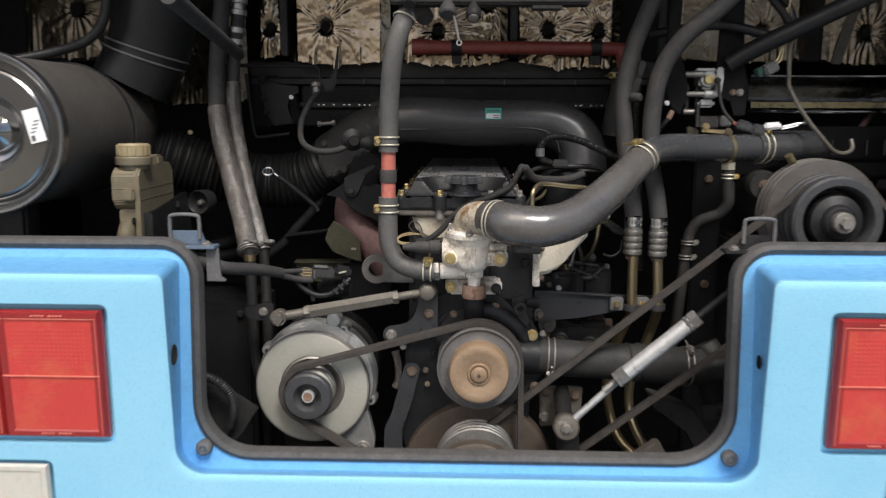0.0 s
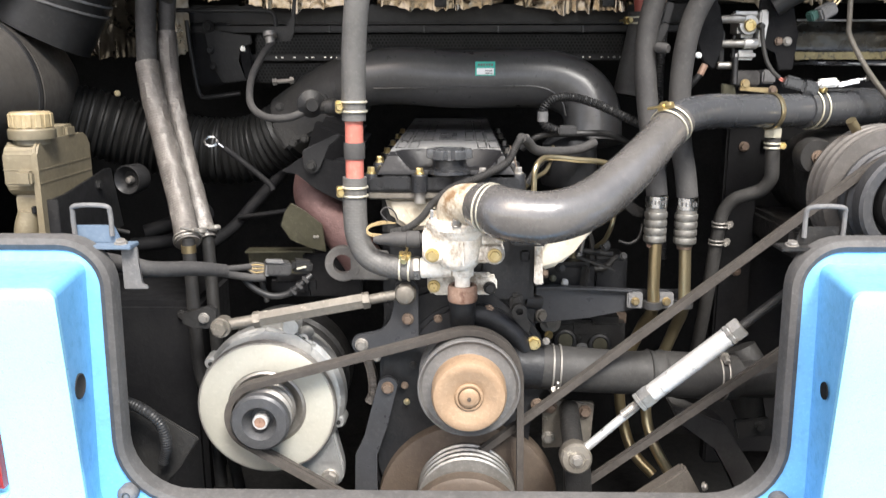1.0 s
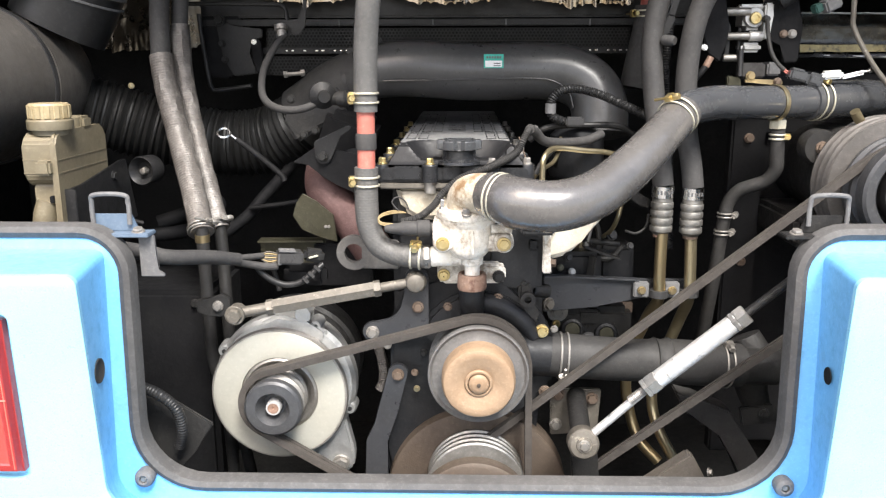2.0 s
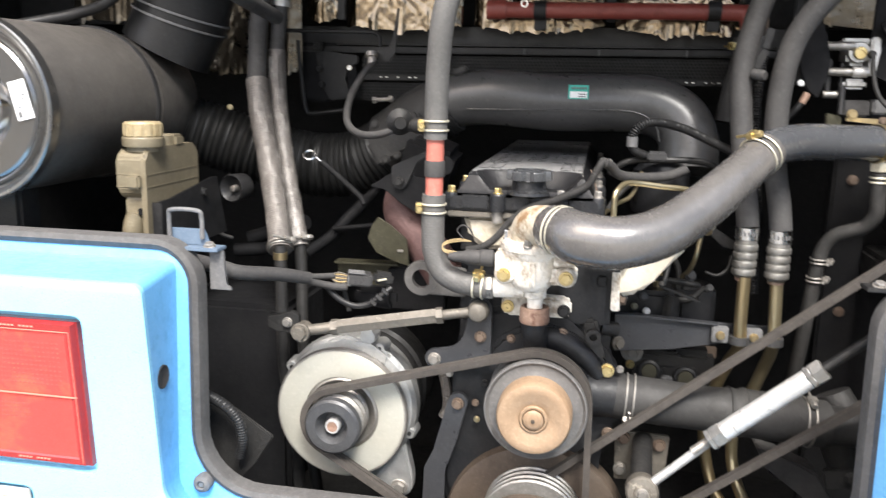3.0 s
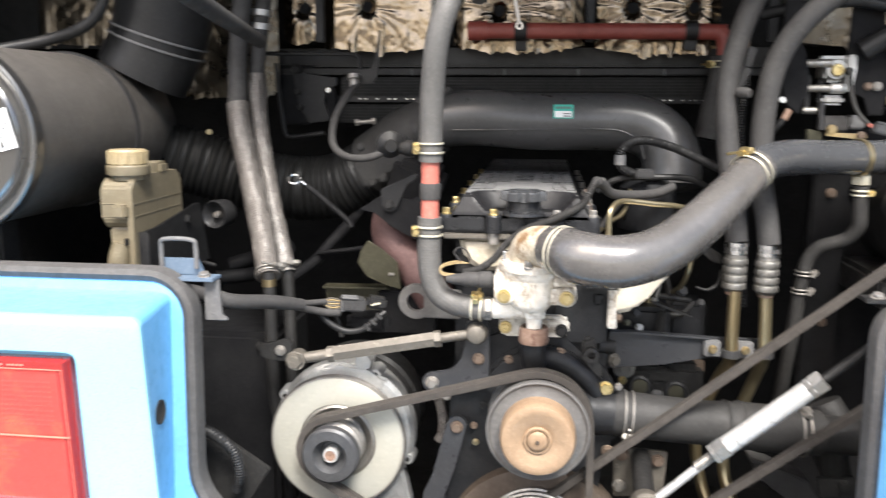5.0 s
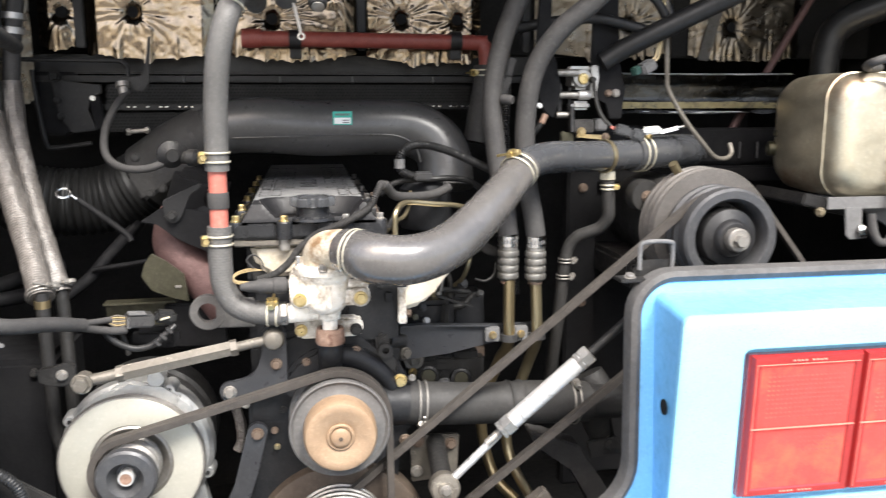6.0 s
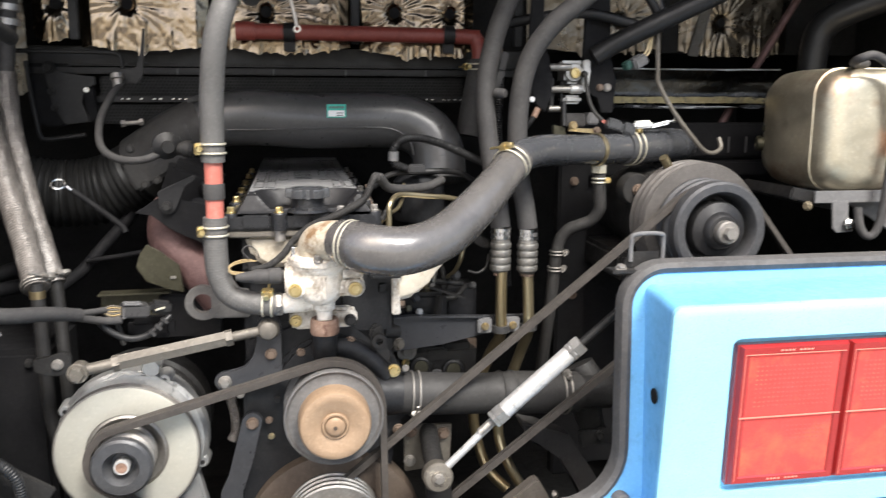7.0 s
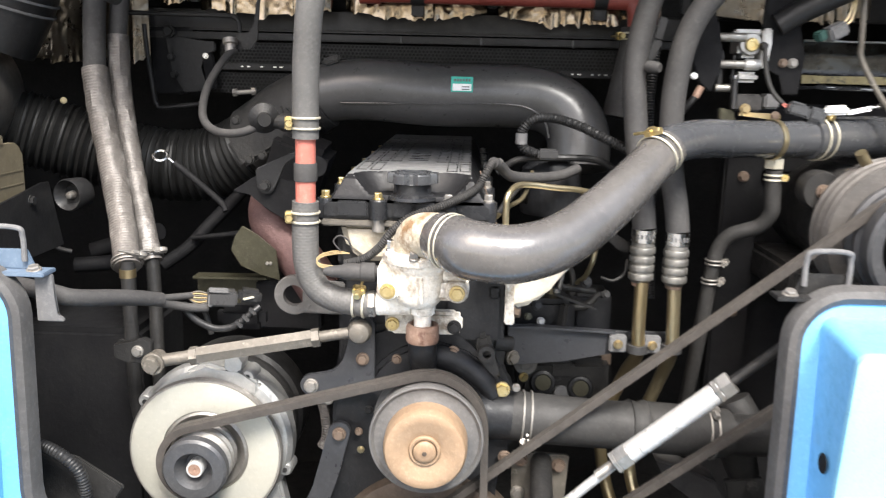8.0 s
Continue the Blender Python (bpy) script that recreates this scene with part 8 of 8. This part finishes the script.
tank = thing("expansion_tank", (0.98, 1.5, 1.33), "stained whitish metal expansion tank on a bracket", "tank")
bm = bmesh.new()
rings = []
for y, dx, d in ((1.4440, 0.036, 0.030), (1.4462, 0.022, 0.018), (1.4520, 0.012, 0.009), (1.4620, 0.004, 0.003), (1.4740, 0.0, 0.0), (1.4850, -0.002, 0.0), (1.4860, -0.004, -0.0022), (1.4920, -0.005, -0.0022),
                 (1.4930, -0.004, 0.0), (1.530, -0.010, -0.001), (1.570, -0.015, 0.0), (1.605, -0.014, 0.003), (1.632, -0.005, 0.012), (1.652, 0.012, 0.025), (1.664, 0.04, 0.045), (1.668, 0.07, 0.07)):
    ring = []
    for cx, cz, a0 in ((1, 1, 0), (-1, 1, 90), (-1, -1, 180), (1, -1, 270)):
        for i in range(9):
            a = radians(a0 + 90 * i / 8)
            r = max(0.014, 0.046 - 0.3 * d)
            ring.append(bm.verts.new((1.075 + cx * (0.178 - dx - r) + r * math.cos(a), y, 1.4295 + cz * (0.1045 - d - r) + r * math.sin(a))))
    rings.append(ring)
for p, q in zip(rings, rings[1:]):
    for i in range(36):
        bm.faces.new((p[i], p[(i + 1) % 36], q[(i + 1) % 36], q[i]))
bm.faces.new(rings[0])
bm.faces.new(rings[-1])
part("shell", bm, TANKWHITE, tank)
bm = bmesh.new()
lathe(bm, [(0.009, -0.006), (0.014, -0.006), (0.014, 0.008), (0.009, 0.010), (0.009, -0.006)], (0.889, 1.632, 1.40), (-1, 0.35, 0), 24)
part("outlet_ring", bm, KHAKI, tank)
bolt(tank, (0.888, 1.62, 1.428), 0.005, (-1, -0.3, 0), KHAKI)
bm = bmesh.new()
box(bm, (0.960, 1.449, 1.3185), (0.150, 0.004, 0.021), 0.001)
box(bm, (0.985, 1.50, 1.3215), (0.16, 0.10, 0.005), 0.001)
prism(bm, [(0.917, 1.312), (0.949, 1.312), (0.949, 1.282), (0.958, 1.270), (0.962, 1.258), (0.930, 1.256), (0.922, 1.264)], 1.4455, 1.4495, 0.001)
part("bracket", bm, SEAL, tank)
bolt(tank, (0.950, 1.443, 1.2715), 0.0090, (0.5, -1, 0.1), BRIGHT)
bolt(tank, (0.877, 1.455, 1.303), 0.0065, (-1, -0.4, 0), BEIGE)
bm = bmesh.new()
box(bm, (0.905, 1.56, 1.312), (0.09, 0.16, 0.022), 0.003, (0, 14, 0))
part("rear_bracket", bm, BLACK_DUST, tank)
overflow = thing("overflow_hose", (1.0, 1.42, 1.3), "grey overflow hose looping down over the tank", "hose")
bm = bmesh.new()
tube(bm, [(0.99, 1.49, 1.5425), (0.958, 1.475, 1.5425), (0.938, 1.448, 1.545), (0.936, 1.428, 1.550), (0.955, 1.424, 1.554), (0.982, 1.424, 1.540), (1.000, 1.424, 1.510), (1.008, 1.424, 1.462), (1.011, 1.424, 1.424), (1.004, 1.424, 1.376), (0.999, 1.424, 1.308), (0.994, 1.425, 1.272), (0.984, 1.426, 1.254), (0.971, 1.428, 1.255), (0.963, 1.432, 1.272), (0.962, 1.440, 1.300)], 0.0072, 14, 8)
part("hose", bm, RUBBER, overflow)
bm = bmesh.new()
box(bm, (1.016, 1.430, 1.407), (0.03, 0.012, 0.044), 0.003)
part("clip", bm, mat("pale_pink_clip", (0.6, 0.35, 0.3), (0.65, 0.42, 0.38), 0.5), overflow)
shelf2 = thing("tank_shelf", (1.05, 1.55, 1.2), "grey sloping steel shelf below the tank", "shelf")
bm = bmesh.new()
prism(bm, [(0.96, 1.316), (1.24, 1.316), (1.24, 1.20), (1.16, 1.20)], 1.50, 1.51, 0.001)
part("plate", bm, SEAL, shelf2)
filler = thing("filler_pipe", (1.08, 1.72, 1.6), "wide dark grey filler pipe bending above the tank", "pipe")
bm = bmesh.new()
tube(bm, [(1.06, 1.75, 1.50), (1.063, 1.75, 1.58), (1.075, 1.745, 1.625), (1.11, 1.72, 1.655), (1.2, 1.68, 1.69), (1.28, 1.65, 1.71)], 0.028, 24)
part("pipe", bm, CONDUIT, filler)
rods = thing("brown_rod", (0.98, 1.78, 1.5), "dull brown pipe slanting behind the tank", "pipe")
bm = bmesh.new()
tube(bm, [(0.895, 1.80, 1.43), (0.96, 1.80, 1.537), (1.007, 1.80, 1.616), (1.06, 1.80, 1.705)], 0.008, 12)
part("rod", bm, EXHAUST, rods)
leftbr = thing("lower_bracket", (0.37, 1.42, 0.87), "grey bent bracket at the sill", "bracket")
bm = bmesh.new()
prism(bm, [(0.300, 0.796), (0.391, 0.864), (0.398, 0.862), (0.420, 0.822), (0.40, 0.78), (0.30, 0.76)], 1.405, 1.43, 0.003)
part("plate", bm, OLD_STEEL_DARK, leftbr)
bolt(leftbr, (0.424, 1.405, 0.836), 0.0055, (1, -0.6, 0.3), material=STEEL)
under = thing("cross_member", (0.45, 1.6, 0.9), "dusty grey angled cross member below the hose", "frame")
bm = bmesh.new()
prism(bm, [(0.405, 0.905), (0.44, 0.895), (0.50, 0.872), (0.545, 0.80), (0.585, 0.73), (0.535, 0.73), (0.487, 0.83), (0.425, 0.866)], 1.55, 1.60, 0.004)
part("member", bm, RUBBER, under)

# injection pump cluster in the dark middle
pump = thing("injection_pump", (0.25, 1.58, 1.0), "black injection pump with brass plugs and steel lines", "pump")
bm = bmesh.new()
box(bm, (0.272, 1.73, 0.985), (0.15, 0.14, 0.075), 0.012)
box(bm, (0.268, 1.682, 1.005), (0.040, 0.05, 0.030), 0.005)
prism(bm, [(0.200, 1.035), (0.225, 1.040), (0.252, 1.018), (0.318, 1.010), (0.322, 0.965), (0.255, 0.952), (0.200, 0.975)], 1.664, 1.70, 0.008)
part("body", bm, BLACK_DUST, pump)
for x, z in ((0.2375, 0.982), (0.2995, 0.974)):
    bm = bmesh.new()
    lathe(bm, [(0, -0.01), (0.0215, -0.01), (0.0215, 0.004), (0.0195, 0.009), (0.0150, 0.0105), (0.0142, 0.0085), (0, 0.0085)], (x, 1.660, z), (0, -1, 0.25), 28)
    pl = part("plug", bm, CAST_BLACK, pump)
    bm = bmesh.new()
    lathe(bm, [(0, 0), (0.0128, 0), (0.0135, 0.0012), (0.0128, 0.003), (0, 0.0034)], (x, 1.6525, z + 0.002), (0, -1, 0.25), 24)
    part("brass_face", bm, KHAKI, pl, "dull olive plug face")
bm = bmesh.new()
lathe(bm, [(0, 0), (0.012, 0), (0.013, 0.003), (0.011, 0.006), (0, 0.006)], (0.2690, 1.660, 0.964), (0, -1, 0.25), 24)
part("round_cover", bm, SEAL, pump)
for x, z in ((0.225, 1.020), (0.262, 0.986), (0.312, 0.990)):
    bolt(pump, (x, 1.660, z), 0.005, material=BLACK_DUST)
bm = bmesh.new()
lathe(bm, [(0, 0), (0.0180, 0), (0.0185, 0.002), (0.0180, 0.005), (0, 0.005)], (0.204, 1.606, 1.034), (0, -1, 0), 28)
part("washer", bm, STEEL, pump)
bolt(pump, (0.204, 1.600, 1.034), 0.0088, material=STEEL)
bolt(pump, (0.202, 1.600, 1.012), 0.0060, (0.3, -1, 0), ZINC)
bolt(pump, (0.177, 1.500, 1.079), 0.0085, (0.6, -1, 0), OLD_STEEL)
bm = bmesh.new()
prism(bm, [(0.12, 1.125), (0.135, 1.14), (0.15, 1.13), (0.166, 1.118), (0.162, 1.068), (0.145, 1.072), (0.125, 1.095)], 1.465, 1.49, 0.005)
part("mount_lug", bm, BLACK_DUST, pump)
for line, r, m in (([(0.157, 1.45, 1.255), (0.157, 1.45, 1.300), (0.159, 1.452, 1.320), (0.171, 1.47, 1.331), (0.190, 1.485, 1.331), (0.225, 1.50, 1.326), (0.267, 1.52, 1.320), (0.33, 1.56, 1.30)], 0.0042, GOLD_PIPE),
                   ([(0.140, 1.46, 1.285), (0.160, 1.50, 1.296), (0.182, 1.53, 1.305), (0.195, 1.56, 1.325), (0.20, 1.60, 1.335)], 0.0032, GOLD_PIPE),
                   ([(0.148, 1.48, 1.290), (0.170, 1.51, 1.318), (0.188, 1.55, 1.322), (0.192, 1.60, 1.29)], 0.0045, BLACK_DUST),
                   ([(0.15, 1.62, 1.33), (0.18, 1.61, 1.352), (0.24, 1.62, 1.355), (0.30, 1.63, 1.352), (0.34, 1.64, 1.33)], 0.0055, BLACK_DUST),
                   ([(0.121, 1.45, 1.352), (0.130, 1.448, 1.325), (0.146, 1.446, 1.280)], 0.0011, RUST_BOLT)):
    bm = bmesh.new()
    tube(bm, line, r, 10, 8)
    part("fuel_line", bm, m, pump)
bm = bmesh.new()
lathe(bm, [(0, 0), (0.045, 0), (0.048, 0.006), (0.046, 0.07), (0.03, 0.085), (0, 0.087)], (0.235, 1.66, 1.265), (0, 0, 1), 32)
part("filter_bowl", bm, CAST_BLACK, pump, "black fuel filter bowl")
for i in range(3):
    bm = bmesh.new()
    tube(bm, [(0.20 + 0.03 * i, 1.60, 1.20), (0.21 + 0.03 * i, 1.60, 1.17), (0.205 + 0.03 * i, 1.59, 1.11)], 0.0045, 10)
    lathe(bm, [(0, 0), (0.0085, 0), (0.0085, 0.014), (0, 0.014)], (0.208 + 0.03 * i, 1.60, 1.15), (0, 0, 1), 6)
    part("delivery_valve", bm, GOLD_PIPE if i == 1 else BLACK_DUST, pump)
for line, r in (([(0.19, 1.58, 1.175), (0.25, 1.57, 1.168), (0.30, 1.58, 1.16)], 0.005), ([(0.17, 1.57, 1.15), (0.22, 1.58, 1.142), (0.28, 1.58, 1.135), (0.31, 1.60, 1.15)], 0.006)):
    bm = bmesh.new()
    tube(bm, line, r, 10)
    part("control_rod", bm, BLACK_DUST, pump)
bm = bmesh.new()
bar(bm, (0.236, 1.55, 1.164), (0.300, 1.555, 1.140), 0.016, 0.004, 0.001)
lever = part("stop_lever", bm, BLACK_DUST, pump)
bolt(lever, (0.240, 1.545, 1.168), 0.0045, (0, 0, 1), STEEL)
bm = bmesh.new()
bar(bm, (0.252, 1.54, 1.150), (0.248, 1.545, 1.105), 0.013, 0.008, 0.002)
part("link_plate", bm, BLACK_DUST, pump)
bm = bmesh.new()
tube(bm, [(0.250, 1.55, 1.215), (0.247, 1.55, 1.19), (0.243, 1.55, 1.168)], 0.0035, 10)
part("link_rod", bm, STEEL, pump)
for x, z, r, m in ((0.182, 1.141, 0.0055, OLD_STEEL), (0.20, 1.128, 0.0045, KHAKI), (0.213, 1.145, 0.006, BLACK_DUST), (0.219, 1.121, 0.005, FERRULE), (0.312, 1.165, 0.005, BLACK_DUST), (0.282, 1.183, 0.007, BLACK_DUST)):
    bolt(pump, (x, 1.545, z), r, (0.2, -1, 0.3), m)
bm = bmesh.new()
box(bm, (0.215, 1.60, 1.125), (0.11, 0.08, 0.05), 0.008)
box(bm, (0.30, 1.62, 1.12), (0.06, 0.06, 0.07), 0.008)
part("governor_body", bm, CAST_BLACK, pump)
bm = bmesh.new()
prism(bm, [(0.296, 1.256), (0.312, 1.258), (0.348, 1.236), (0.346, 1.222), (0.330, 1.226)], 1.575, 1.58, 0.001)
part("guard_plate", bm, BLACK_DUST, pump)
bm = bmesh.new()
tube(bm, [(0.343, 1.56, 1.215), (0.338, 1.555, 1.195), (0.322, 1.55, 1.185), (0.305, 1.555, 1.188)], 0.0025, 8)
part("return_line", bm, BLACK_DUST, pump)
bm = bmesh.new()
box(bm, (0.318, 1.700, 1.012), (0.072, 0.006, 0.022), 0.002)
tag_plate = part("brown_plate", bm, RUST_BOLT, pump, "brown corroded plate")
for x in (0.279, 0.304):
    bolt(tag_plate, (x, 1.692, 1.018), 0.0045, material=STEEL)
bm = bmesh.new()
for i in range(5):
    box(bm, (0.258 + 0.0050 * i, 1.6565, 1.008), (0.0032, 0.001, 0.0052), 0)
part("cast_mark", bm, BLACK_DUST, pump)
fit = thing("brass_fitting", (0.29, 1.53, 1.25), "brass banjo fitting with a fine pipe", "fitting")
bm = bmesh.new()
lathe(bm, [(0, 0), (0.0105, 0), (0.0112, 0.002), (0.0112, 0.018), (0.009, 0.021), (0, 0.021)], (0.292, 1.50, 1.260), (0, -0.3, 1), 16)
part("body", bm, BRASS, fit)
bolt(fit, (0.300, 1.495, 1.272), 0.006, (0.6, -0.8, 0.2), CLAMP)
bm = bmesh.new()
tube(bm, [(0.289, 1.50, 1.266), (0.286, 1.50, 1.245), (0.283, 1.505, 1.222), (0.278, 1.53, 1.195), (0.272, 1.57, 1.175)], 0.0036, 10)
part("pipe", bm, GOLD_PIPE, fit)

back_hose = thing("roof_hose", (-0.8, 1.5, 1.55), "thin black hose arching behind the air cleaner", "hose")
bm = bmesh.new()
tube(bm, [(-1.02, 1.46, 1.475), (-0.93, 1.46, 1.515), (-0.86, 1.50, 1.545), (-0.76, 1.55, 1.572), (-0.69, 1.55, 1.595), (-0.655, 1.55, 1.635), (-0.645, 1.55, 1.70), (-0.64, 1.55, 1.74)], 0.0095, 14)
part("hose", bm, CONDUIT, back_hose)
